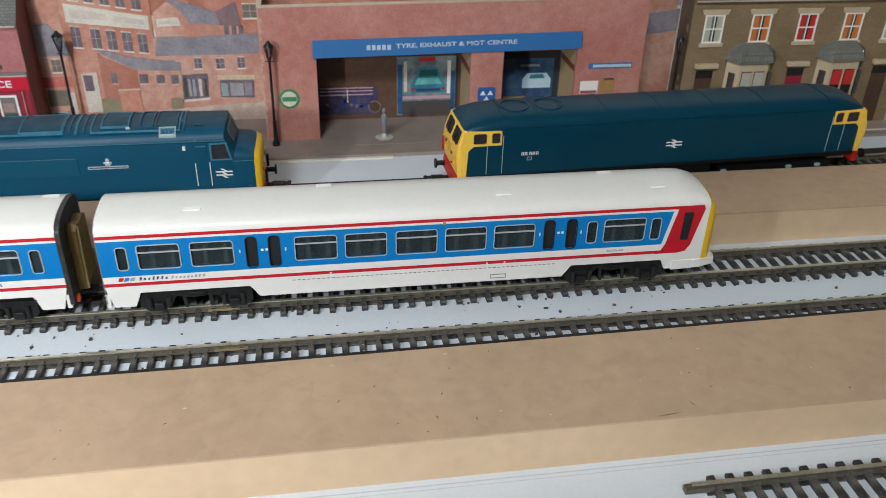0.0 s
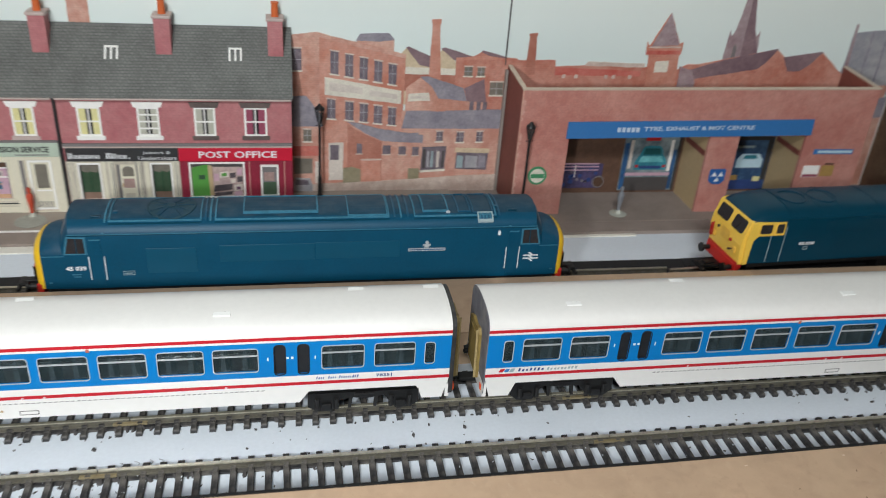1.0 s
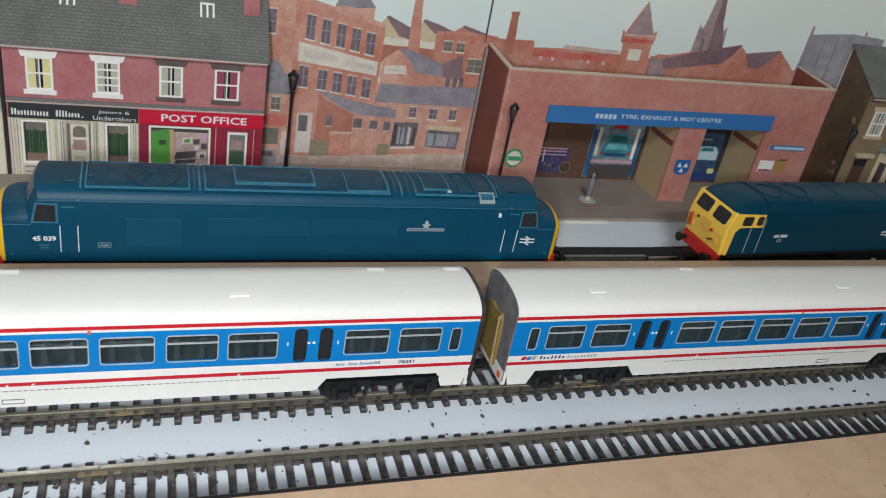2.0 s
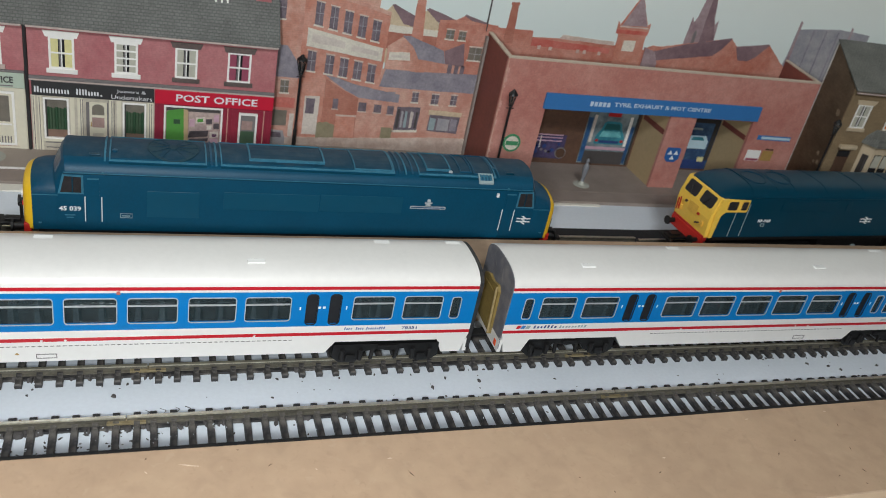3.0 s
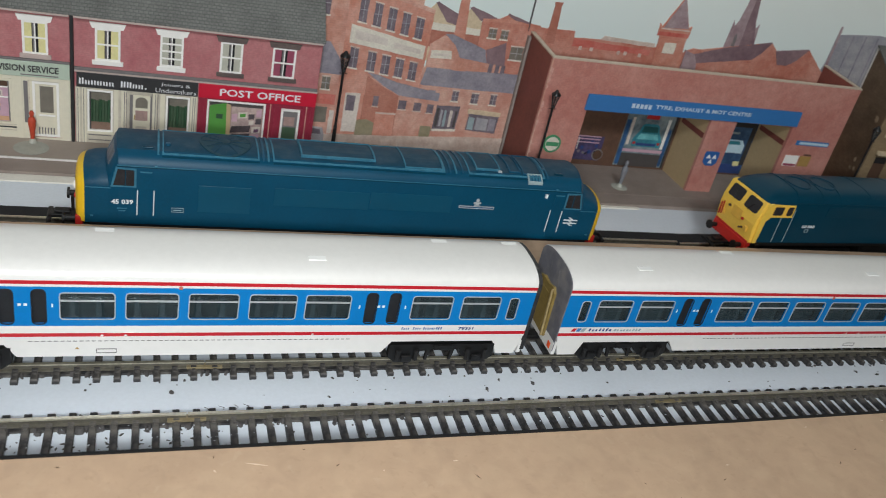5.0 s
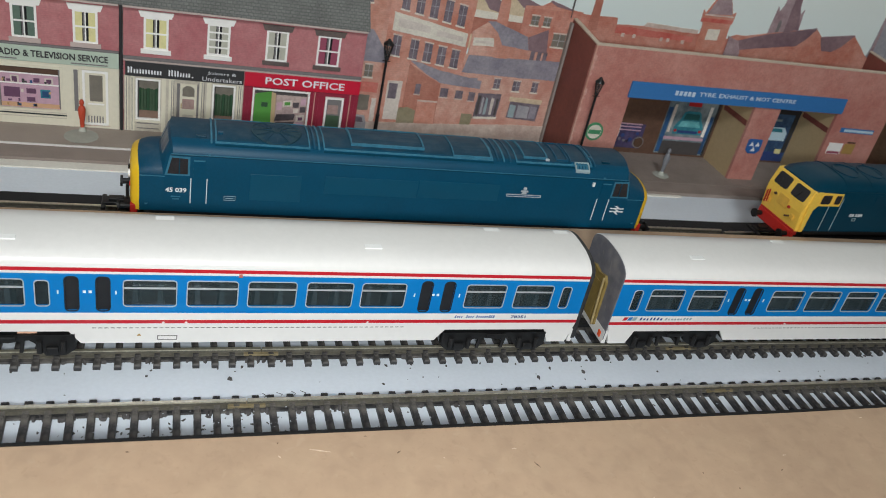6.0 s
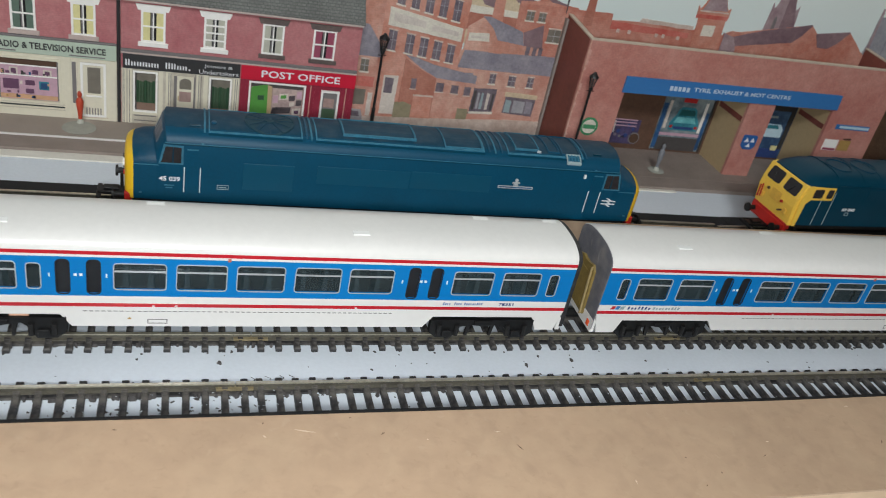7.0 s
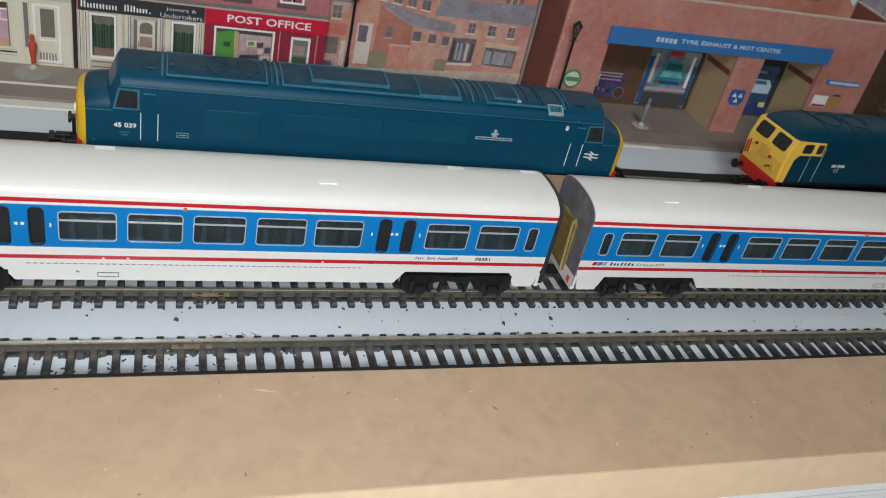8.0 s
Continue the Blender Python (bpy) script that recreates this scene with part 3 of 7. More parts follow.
def sleeper_mesh():
    """One moulded sleeper with its two pairs of rail chairs, centred on its own base."""
    bm = bmesh.new()
    w, half, h = 0.00124, 0.0144, 0.0020
    loft([[(-w, -half, 0), (w, -half, 0), (w, half, 0), (-w, half, 0)],
          [(-w, -half, h * 0.75), (w, -half, h * 0.75), (w, half, h * 0.75), (-w, half, h * 0.75)],
          [(-w * 0.8, -half + 0.0004, h), (w * 0.8, -half + 0.0004, h), (w * 0.8, half - 0.0004, h), (-w * 0.8, half - 0.0004, h)]], bm)
    for side in (-1, 1):
        yc = side * 0.00875
        for d in (-1, 1):
            a, b, c = yc + d * 0.0005, yc + d * 0.0014, yc + d * 0.0026
            box(-0.0010, 0.0010, min(a, b), max(a, b), h, h + 0.0012, bm=bm)
            box(-0.0006, 0.0006, min(b, c), max(b, c), h, h + 0.0006, bm=bm)
    bmesh.ops.recalc_face_normals(bm, faces=bm.faces)
    me = bpy.data.meshes.new("sleeper")
    bm.to_mesh(me)
    bm.free()
    me.materials.append(M["sleeper"])
    return me


SLEEPER = sleeper_mesh()
PITCH = 0.00671


def track(yc, x0, x1, label, joints=(), first=None, runs=()):
    """Rails on sleepers. runs: stretches of even sleepers (from, to, how many steps) where the pieces of track join unevenly."""
    t = empty("track", (x0 + x1) / 2, yc, 0)
    tagged(t, label, "model track", group="model railway tracks")
    for side in (-1, 1):
        y = yc + side * 0.00875
        cuts = [x0 - 0.006 if first is not None else x0, *joints, x1]
        for a, b in zip(cuts, cuts[1:]):
            rail = part("rail", prism(rail_profile(y, 0.0020), "x", a + 0.0002, b - 0.0002), "rail_side", t)
            part("railhead", box(a + 0.0002, b - 0.0002, y - 0.00068, y + 0.00068, RAIL - 0.0005, RAIL + 0.00006, 0.0001), "rail_top", rail, "polished rail top")
        part("web", box(x0, x1, y - 0.0016, y + 0.0016, 0.0, 0.0010), "sleeper", t, "moulded web under the rail")
        for j in joints:
            part("rail_joiner", box(j - 0.0065, j + 0.0065, y - 0.0015, y + 0.0015, 0.0020, 0.0031, 0.0002), "brass", t, "brassy rail joiner")
        if first is not None:
            part("rail_joiner", box(x0 - 0.008, x0 + 0.002, y - 0.0014, y + 0.0014, 0.0014, 0.0036, 0.0002), "rail_side", t)
    rng = random.Random(int(yc * 10000))
    spots = []
    for a, b, n in runs:
        spots += [a + (b - a) * k / n for k in range(n + 1)]
    x = (max(spots) + PITCH) if spots else (x0 + 0.003 if first is None else first)
    while x < x1 - 0.002:
        spots.append(x)
        x += PITCH
    x = min(spots) - PITCH
    while x > x0 + 0.001 and first is None:
        spots.append(x)
        x -= PITCH
    for x in sorted(spots):
        ob = new("sleeper", SLEEPER)
        ob.parent = t
        ob.matrix_parent_inverse = Matrix.Translation(-Vector(t.location))
        ob.matrix_basis = pose(x + rng.uniform(-0.0002, 0.0002), yc + rng.uniform(-0.0002, 0.0002), 0, 0, 0, rng.uniform(-1.2, 1.2))
    return t


track(TRACK_A, X0, X1, "dusty brown plastic-sleepered track beside the near platform", joints=(-0.2332, -0.0368), runs=((-0.2966, -0.2300, 10), (-0.2242, -0.1270, 15), (-0.1207, -0.0404, 12), (-0.0330, 0.1432, 26)))
track(TRACK_B, X0, X1, "dusty brown plastic-sleepered track carrying the white train", joints=(-0.2262, -0.0415), runs=((-0.2972, -0.2300, 10), (-0.2225, -0.1333, 13), (-0.1265, -0.0455, 12), (-0.0375, 0.1475, 27), (0.1542, 0.2609, 16)))
tagged(part("underlay", box(X0, 0.060, TRACK_C - 0.0165, TRACK_C + 0.0235, 0.0, 0.0016), "black_foam"), "black foam strip under the rear track", "underlay", kind="structure")
track(TRACK_C, X0, 0.0455, "dark track half hidden by the platform, carrying a locomotive")
tagged(part("underlay", prism([(0.0602, 0.3770), (X1, 0.4100), (X1, 0.4480), (0.0602, 0.4172)], "z", 0.0, 0.0016), "black_foam"), "black foam strip under the diverging track", "underlay", kind="structure")
track(0.4089, 0.0462, 0.7400, "dark track bearing away behind the platform, carrying a locomotive").rotation_euler.z = BEAR
track(TRACK_NEAR, 0.120, X1, "loose end of dark track lying on the paper", first=0.1235)


def pencil_lines():
    bm = box(X0, X1, 0.1905, 0.1909, 0.0, 0.00006)
    box(X0, X1, 0.1888, 0.1890, 0.0, 0.00006, bm=bm)
    return tagged(part("ruled_line", bm, "pencil"), "thin pencil lines ruled on the paper", "line", kind="structure")


pencil_lines()


def scratches():
    """Small scuffs on the near platform's top."""
    rng = random.Random(9)
    for mat, n in (("scratch_dark", 34), ("scratch_pale", 22)):
        bm = bmesh.new()
        spots = [(-0.144, 0.2205, 2.1, 0.0030), (0.003, 0.215, 0.9, 0.0024), (0.122, 0.1985, 2.0, 0.0030), (0.112, 0.1945, 0.1, 0.0090)] if mat == "scratch_dark" else [(-0.214, 0.2315, -0.25, 0.0070)]
        spots += [(rng.uniform(-0.4, 0.35), rng.uniform(0.196, 0.237), rng.uniform(0, 3.1), rng.uniform(0.0006, 0.0020)) for _ in range(n)]
        for x, y, a, s in spots:
            u, v = math.cos(a) * s / 2, math.sin(a) * s / 2
            p, q = -math.sin(a) * 0.00022, math.cos(a) * 0.00022
            prism([(x - u, y - v), (x + p, y + q), (x + u, y + v), (x - p, y - q)], "z", PLAT, PLAT + 0.00006, bm)
        tagged(part("scuff_marks", bm, mat), "dark scuffs on the fibreboard platform" if mat == "scratch_dark" else "pale scratches on the fibreboard platform", "scuff", kind="stuff")


scratches()


def debris():
    """Crumbs, torn flecks and smears of old paint lying on the paper and between the sleepers."""
    rng = random.Random(5)
    bm = bmesh.new()

    def fleck(x, y, s, long, h, z=0.0, n=7):
        a = rng.uniform(0, 6.3)
        u, v = math.cos(a), math.sin(a)
        ring = []
        for k in range(n):
            r = s * rng.uniform(0.45, 1.35)
            p, q = long * r * math.cos(k * math.tau / n), r * math.sin(k * math.tau / n)
            ring.append((x + p * u - q * v, y + p * v + q * u, z))
        loft([ring, [(x + (p - x) * 0.75, y + (q - y) * 0.75, z + h) for p, q, _ in ring]], bm)

    for _ in range(46):
        fleck(rng.uniform(-0.4, 0.4), rng.uniform(0.2765, 0.2915), rng.choice((0.0002, 0.0003, 0.0003, 0.0005)), 1.2, 0.0002)
    for x, y, s in ((-0.2380, 0.2862, 0.0009), (-0.0935, 0.2858, 0.0007), (-0.1150, 0.2830, 0.0008), (-0.1080, 0.2885, 0.0005), (0.0955, 0.2850, 0.0006), (0.1010, 0.2820, 0.0007), (0.1260, 0.2840, 0.0006), (0.0840, 0.2875, 0.0006), (0.1330, 0.2810, 0.0005), (0.2330, 0.2850, 0.0008)):
        fleck(x, y, s, 1.7, 0.0006)
    # torn dark flakes in the white gaps, thickest about the rail joint
    for _ in range(230):
        x = rng.choice((rng.gauss(-0.238, 0.010), rng.gauss(-0.268, 0.016), rng.uniform(-0.33, -0.17), rng.uniform(-0.4, 0.3)))
        fleck(x, rng.uniform(0.2475, 0.2695), rng.choice((0.0002, 0.0003, 0.0004, 0.0006)), rng.uniform(1.0, 2.6), 0.00015)
    # dirt clotted along the foot of the rails and the sleeper ends
    for _ in range(290):
        x = rng.gauss(-0.235, 0.04) if rng.random() < 0.45 else rng.uniform(-0.42, 0.4)
        y = rng.choice((TRACK_A + 0.00875, TRACK_A + 0.00875, TRACK_B - 0.00875)) + rng.choice((-1, -1, 1)) * rng.uniform(0.0010, 0.0026)
        fleck(x, y, rng.uniform(0.0003, 0.0010), 1.5, rng.uniform(0.0010, 0.0023), n=6)
    for _ in range(70):
        fleck(rng.uniform(-0.42, 0.4), rng.choice((TRACK_A + 0.0146, TRACK_B - 0.0146, TRACK_B - 0.0146)) + rng.gauss(0, 0.0005), rng.uniform(0.0002, 0.0006), 1.6, 0.0004)
    tagged(part("crumbs", bm, "debris"), "dark crumbs and torn flecks on the paper", "debris", kind="stuff")
    # hairs of dried glue
    bm = bmesh.new()
    for x, y in ((-0.2265, 0.2755), (-0.2205, 0.2760), (-0.2160, 0.2762), (-0.2120, 0.2765)):
        a = rng.uniform(0.2, 1.4)
        p = [(x + 0.0016 * k * math.cos(a + 0.35 * k), y + 0.0007 * k * math.sin(a + 0.4 * k), 0.0003 + 0.0004 * (k % 2)) for k in range(4)]
        for c, d in zip(p, p[1:]):
            rod(c, d, 0.00010, 4, bm)
    tagged(part("glue_hair", bm, "debris"), "dark curled hairs of dried glue beside the rail", "debris", kind="stuff")
    # pale chips of paper scuffed onto the sleepers
    bm = bmesh.new()
    for _ in range(150):
        fleck(rng.choice((rng.gauss(-0.24, 0.025), rng.uniform(-0.4, 0.3))), rng.uniform(0.2475, 0.2690), rng.uniform(0.00012, 0.0003), 1.6, 0.00006, 0.00201)
    return tagged(part("paper_chips", bm, "paper"), "pale specks of paper on the sleepers", "debris", kind="stuff")


debris()


# ---- coaches ----
def coach(name, label, mirror):
    """A white, blue and red two-car unit vehicle; its flat end at x = -0.0855 and cab at +0.178, or mirrored about the coupling."""
    yc, yb = (0.3092 if mirror else 0.3075), TRACK_B + 0.0006
    fx = (lambda x: -0.1857 - x) if mirror else (lambda x: x)
    hw, floor_z = 0.0160, 0.0120

    def bx(x0, x1, y0, y1, z0, z1, bevel=0.0, bm=None):
        a, b = sorted((fx(x0), fx(x1)))
        return box(a, b, min(y0, y1), max(y0, y1), z0, z1, bevel, bm)

    t = empty(name, fx(0.045), yc, 0.0043)
    tagged(t, label, "train coach", group="coaches of the white train")
    wins = [(-0.079, -0.0748, 0.028, 0.0385, 0), (-0.071, -0.0548, 0.028, 0.039, 1), (-0.0508, -0.0342, 0.028, 0.039, 1),
            (-0.0295, -0.0250, 0.026, 0.0402, 2), (-0.0205, -0.0160, 0.026, 0.0402, 2),
            (-0.0102, 0.0068, 0.028, 0.039, 1), (0.0100, 0.0270, 0.028, 0.039, 1), (0.0307, 0.0478, 0.028, 0.039, 1),
            (0.0512, 0.0685, 0.028, 0.039, 1), (0.0718, 0.0892, 0.028, 0.039, 1),
            (0.0932, 0.0978, 0.026, 0.0402, 2), (0.1030, 0.1075, 0.026, 0.0402, 2),
            (0.1120, 0.1165, 0.028, 0.0385, 0), (0.1195, 0.1380, 0.028, 0.039, 1), (0.1405, 0.1450, 0.028, 0.0385, 0)]
    xa, xb = -0.0855, 0.1500
    # side walls between the sills and the cantrail, pierced for the windows
    for side in (-1, 1):
        y_out, y_in = yc + side * hw, yc + side * (hw - 0.0012)
        holes = [(min(fx(a), fx(b)), max(fx(a), fx(b)), z0, z1) for a, b, z0, z1, _ in wins]
        xs = sorted((fx(xa), fx(xb)))
        lo, hi = sorted((y_out, y_in))
        band = part("side_panel", wall_with_holes(*xs, 0.0252, 0.0412, lo, hi, holes), "coach_blue", t, "bright blue window band")
        for k, (a, b, z0, z1, kind) in enumerate(wins):
            pane_y = sorted((yc + side * (hw - 0.0007), yc + side * (hw - 0.0011)))
            w = part("window", bx(a + 0.0001, b - 0.0001, *pane_y, z0 + 0.0001, z1 - 0.0001), "pane" if kind < 2 else "rubber", band)
            fr = sorted((yc + side * (hw - 0.0004), yc + side * (hw + 0.00025)))
            bm = rounded_frame(min(fx(a), fx(b)) - 0.0001, max(fx(a), fx(b)) + 0.0001, z0 - 0.0001, z1 + 0.0001, 0.0014 if kind < 2 else 0.0018, 0.00034, yc + side * (hw + 0.00004), yc + side * (hw + 0.00028))
            if kind == 1:
                zt = z1 - 0.0036
                bx(a + 0.0003, b - 0.0003, *fr, zt, zt + 0.0004, bm=bm)
            part("window_frame", bm, ["silver" if kind < 2 else "rubber", "coach_blue"], band)
        for a in (-0.0235, -0.0217, 0.0990, 0.1008):
            part("door_button", bx(a, a + 0.0010, yc + side * hw, yc + side * (hw + 0.00015), 0.0335, 0.0345), "mark_white", band)
        for a in (-0.0320, -0.0140, 0.0912, 0.1092):
            part("door_button", bx(a, a + 0.0005, yc + side * hw, yc + side * (hw + 0.00015), 0.0330, 0.0345), "mark_white", band)
        # coloured bands above and below
        for z0, z1, mat in ((0.0412, 0.0422, "white"), (0.0422, 0.0436, "coach_red"), (0.0221, 0.0252, "white"), (0.0206, 0.0221, "coach_red")):
            part("livery_band", bx(xa, 0.1500, *sorted((y_out, y_in)), z0, z1), mat, t)
        # skirt with bogie openings
        skirt = [(xa, 0.0206), (xa + 0.0005, 0.0185), (xa + 0.0025, floor_z - 0.0012), (-0.0748, floor_z - 0.0012), (-0.0722, 0.0172), (-0.0292, 0.0172), (-0.0255, floor_z),
                 (0.1030, floor_z), (0.1068, 0.0172), (0.1478, 0.0172), (0.1500, 0.0125), (0.1500, 0.0206)]
        part("skirt", prism([(fx(p), q) for p, q in skirt], "y", *sorted((y_out, y_in))), "white", t)
        bm = bmesh.new()
        for k in range(56):
            bx(-0.012 + 0.002 * k, -0.0107 + 0.002 * k, yc + side * hw, yc + side * (hw + 0.0001), 0.01855, 0.01885, bm=bm)
        part("step_line", bm, "trim_grey", t)
        part("data_panel", frame_ring(*sorted((fx(0.0712), fx(0.0780))), 0.0133, 0.0153, 0.0003, *sorted((yc + side * hw, yc + side * (hw + 0.0001)))), "trim_grey", t)
        part("fuel_flap", bx(0.0501, 0.0513, yc + side * hw, yc + side * (hw + 0.00012), 0.0406, 0.0420), "flap_red", t)
    # roof and cab skin
    def ring(x, h, zt, zc, zb):
        pts = []
        rise = zt - zc
        for k in range(17):
            a = math.pi * k / 16
            c = math.cos(a)
            pts.append((fx(x), yc - h * math.copysign(abs(c) ** 0.78, c), zc + rise * math.sin(a) ** 0.95))
        return pts + [(fx(x), yc + h, zb), (fx(x), yc - h, zb)]

    zt, zc = 0.0500, 0.0437
    bm = loft([ring(xa, hw, zt, zc, zc - 0.00005), ring(xa + 0.08, hw, zt, zc, zc - 0.00005), ring(0.1500, hw, zt, zc, zc - 0.00005)])
    part("roof", bm, "white", t, smooth=True)
    for rx, row in ((-0.0490, -1), (0.0765, -1), (0.1440, -1), (0.0030, 1), (0.1255, 1), (-0.0800, -1)):
        side = -row if mirror else row
        if (rx < -0.07) and not mirror:
            continue
        ry = yc + (-0.0072 if side < 0 else 0.0080)
        c = min(1, abs(ry - yc) / hw) ** (1 / 0.78)
        rz = zc + (zt - zc) * max(0.0, 1 - c * c) ** 0.475
        part("roof_moulding", bx(rx - 0.0032, rx + 0.0032, ry - 0.0015, ry + 0.0012, rz - 0.0012, rz + 0.0002, 0.0001), "roof_white", t, "bright moulded roof block")
    cab = [(0.1500, hw, zt, zc), (0.1560, hw, zt, zc), (0.1610, hw * 0.99, zt - 0.0005, zc), (0.1664, hw * 0.975, zt - 0.0024, zc - 0.0008)]
    part("cab_shell", loft([ring(x, h, a, b, 0.0125) for x, h, a, b in cab]), "white", t, smooth=True)
    nose = [(0.1664, hw * 0.975, zt - 0.0024, zc - 0.0008), (0.1687, hw * 0.955, zt - 0.0044, zc - 0.002), (0.1702, hw * 0.90, zt - 0.0080, zc - 0.005), (0.1714, hw * 0.78, zt - 0.0120, zc - 0.010)]
    part("cab_front", loft([ring(x, h, a, b, 0.0146) for x, h, a, b in nose]), "yellow", t, "yellow warning panel", smooth=True)
    part("windscreen", bx(0.1696, 0.1713, yc - 0.011, yc + 0.011, 0.0300, 0.0385, 0.0003), "pane", t)
    part("apron", loft([[(fx(x), yc - h, z0), (fx(x), yc + h, z0), (fx(x), yc + h, z1), (fx(x), yc - h, z1)] for x, h, z0, z1 in
                        ((0.1530, hw + 0.0004, 0.0120, 0.0165), (0.1665, hw + 0.0003, 0.0125, 0.0165), (0.1733, hw * 0.92, 0.0130, 0.0160), (0.1748, hw * 0.7, 0.0135, 0.0155))]), "white", t, "white buffer apron")
    for side in (-1, 1):
        ys = sorted((yc + side * hw, yc + side * (hw + 0.0002)))
        flash = [(0.1440, 0.0206), (0.1545, 0.0206), (0.1580, 0.0214), (0.1600, 0.0245), (0.1640, 0.0420), (0.1632, 0.0436), (0.1499, 0.0436), (0.1499, 0.0423), (0.1519, 0.0422), (0.1482, 0.0246), (0.1466, 0.0222), (0.1440, 0.0221)]
        ys2 = sorted((yc + side * (hw * 0.97), yc + side * (hw + 0.00022)))
        part("cab_flash", prism([(fx(p), q) for p, q in flash], "y", *ys2), "coach_red", t, "red cab flash")
        part("cab_door_window", prism([(fx(p), q) for p, q in ((0.1546, 0.0272), (0.1582, 0.0270), (0.1590, 0.0404), (0.1549, 0.0406))], "y", *sorted((yc + side * hw, yc + side * (hw + 0.0004)))), "rubber", t)
        wedge = [(0.1460, 0.0222), (0.1467, 0.0223), (0.1483, 0.0252), (0.1517, 0.0414), (0.1500, 0.0414), (0.1466, 0.0252), (0.1450, 0.0250), (0.1450, 0.0222)]
        part("livery_wedge", prism([(fx(p), q) for p, q in wedge], "y", *ys), "white", t)
    # inner end, floor, interior
    end = ring(xa - (0.0018 if mirror else 0.0004), hw - 0.0002, zt - 0.0003, zc - 0.0002, 0.0125)
    end2 = ring(xa - 0.00002, hw - 0.0001, zt - 0.0004, zc - 0.0002, 0.0125)
    part("end_wall", loft([end, end2]), "end_dark" if mirror else "end_grey", t, "dark grey coach end")
    tall = 0.0052 if mirror else 0.0
    bel = [(yc - 0.0070, 0.0140), (yc + 0.0100, 0.0150), (yc + 0.0105, 0.0350 + tall), (yc + 0.0060, 0.0368 + tall), (yc + 0.0010, 0.0360 + tall), (yc - 0.0040, 0.0372 + tall), (yc - 0.0060, 0.0350 + tall)]
    g = part("gangway", prism(bel, "x", *sorted((fx(xa), fx(xa - (0.0050 if mirror else 0.0016))))), "mustard", t, "mustard gangway bellows")
    part("gangway_door", bx(xa - (0.0053 if mirror else 0.0019), xa - (0.0050 if mirror else 0.0016), yc - 0.0035, yc + 0.0080, 0.0160, 0.0330, 0.0), "mustard", g)
    reach = 0.0054 if mirror else 0.0020
    fold = [(yc - 0.0067, 0.0140), (yc - 0.0061, 0.0140), (yc - 0.0041, 0.0364 + tall), (yc - 0.0047, 0.0366 + tall)]
    part("gangway_fold", prism(fold, "x", *sorted((fx(xa - reach + 0.0006), fx(xa - reach - 0.0005)))), "worn_paint", g, "worn pale fold of the bellows")
    for y in (yc - 0.0122, yc + 0.0122):
        part("tail_lamp", bx(xa - (0.0032 if mirror else 0.0008), xa + 0.0004, y - 0.0013, y + 0.0013, 0.0118, 0.0150, 0.0005), "orange", t, "orange corner lamp")
    for y, z in ((yc + 0.0095, 0.0185), (yc + 0.0100, 0.0162)):
        part("hose", rod((fx(xa - 0.0004), y, z), (fx(xa - 0.0034), y - 0.0006, z - 0.0003), 0.0011, 10), "black", t, "short black hose end")
    for y, z, dy, dz in ((yc - 0.0045, 0.0385, 0.0012, 0.0060), (yc - 0.0105, 0.0230, 0.0004, 0.0030), (yc + 0.0040, 0.0420, 0.0009, 0.0022)):
        part("scratch", loft([[(fx(xa - d), y, z), (fx(xa - d), y + 0.0004, z), (fx(xa - d), y + dy + 0.0004, z + dz), (fx(xa - d), y + dy, z + dz)] for d in ((0.0018, 0.00188) if mirror else (0.0004, 0.00048))]), "trim_grey", t)
    part("end_valance", bx(xa - 0.0005, xa + 0.0012, yc - hw + 0.0002, yc + hw - 0.0002, 0.0108, 0.0170), "white", t)
    part("floor_pan", bx(xa + 0.001, 0.164, yc - hw + 0.0014, yc + hw - 0.0014, 0.0160, 0.0180), "black", t)
    part("interior", bx(xa + 0.002, 0.149, yc - 0.006, yc + 0.006, 0.018, 0.030), "trim_grey", t)
    for a, b, z0, z1, kind in wins:
        if kind == 1:
            for q in (0.22, 0.70):
                for side in (-1, 1):
                    p = a + (b - a) * q
                    lean = [(p, 0.0200), (p + 0.0028, 0.0200), (p + 0.0022, 0.0352), (p + 0.0010, 0.0360)]
                    part("seat", prism([(fx(u), v) for u, v in lean], "y", *sorted((yc + side * 0.0045, yc + side * 0.0135))), "seat", t, "grey-blue seat back")
    for xb_ in (-0.0510, 0.1270):
        bog = part("bogie", bx(xb_ - 0.0190, xb_ + 0.0190, yb - 0.0080, yb + 0.0080, 0.0140, 0.0158, 0.0006), "black", t, "black bogie frame")
        for side in (-1, 1):
            fr = [(xb_ - 0.0222, 0.0160), (xb_ - 0.0224, 0.0098), (xb_ - 0.0192, 0.0072), (xb_ - 0.0128, 0.0070), (xb_ - 0.0096, 0.0124), (xb_ - 0.0078, 0.0138), (xb_ - 0.0012, 0.0126), (xb_ + 0.0040, 0.0134),
                  (xb_ + 0.0094, 0.0126), (xb_ + 0.0128, 0.0070), (xb_ + 0.0192, 0.0072), (xb_ + 0.0224, 0.0098), (xb_ + 0.0222, 0.0160)]
            part("side_frame", prism([(fx(p), q) for p, q in fr], "y", *sorted((yb + side * 0.0125, yb + side * 0.0150))), "black", bog)
            for d in (-0.0150, 0.0150):
                part("axlebox", bx(xb_ + d - 0.002, xb_ + d + 0.002, *sorted((yb + side * 0.0150, yb + side * 0.0160)), 0.0078, 0.0112, 0.0004), "black", bog)
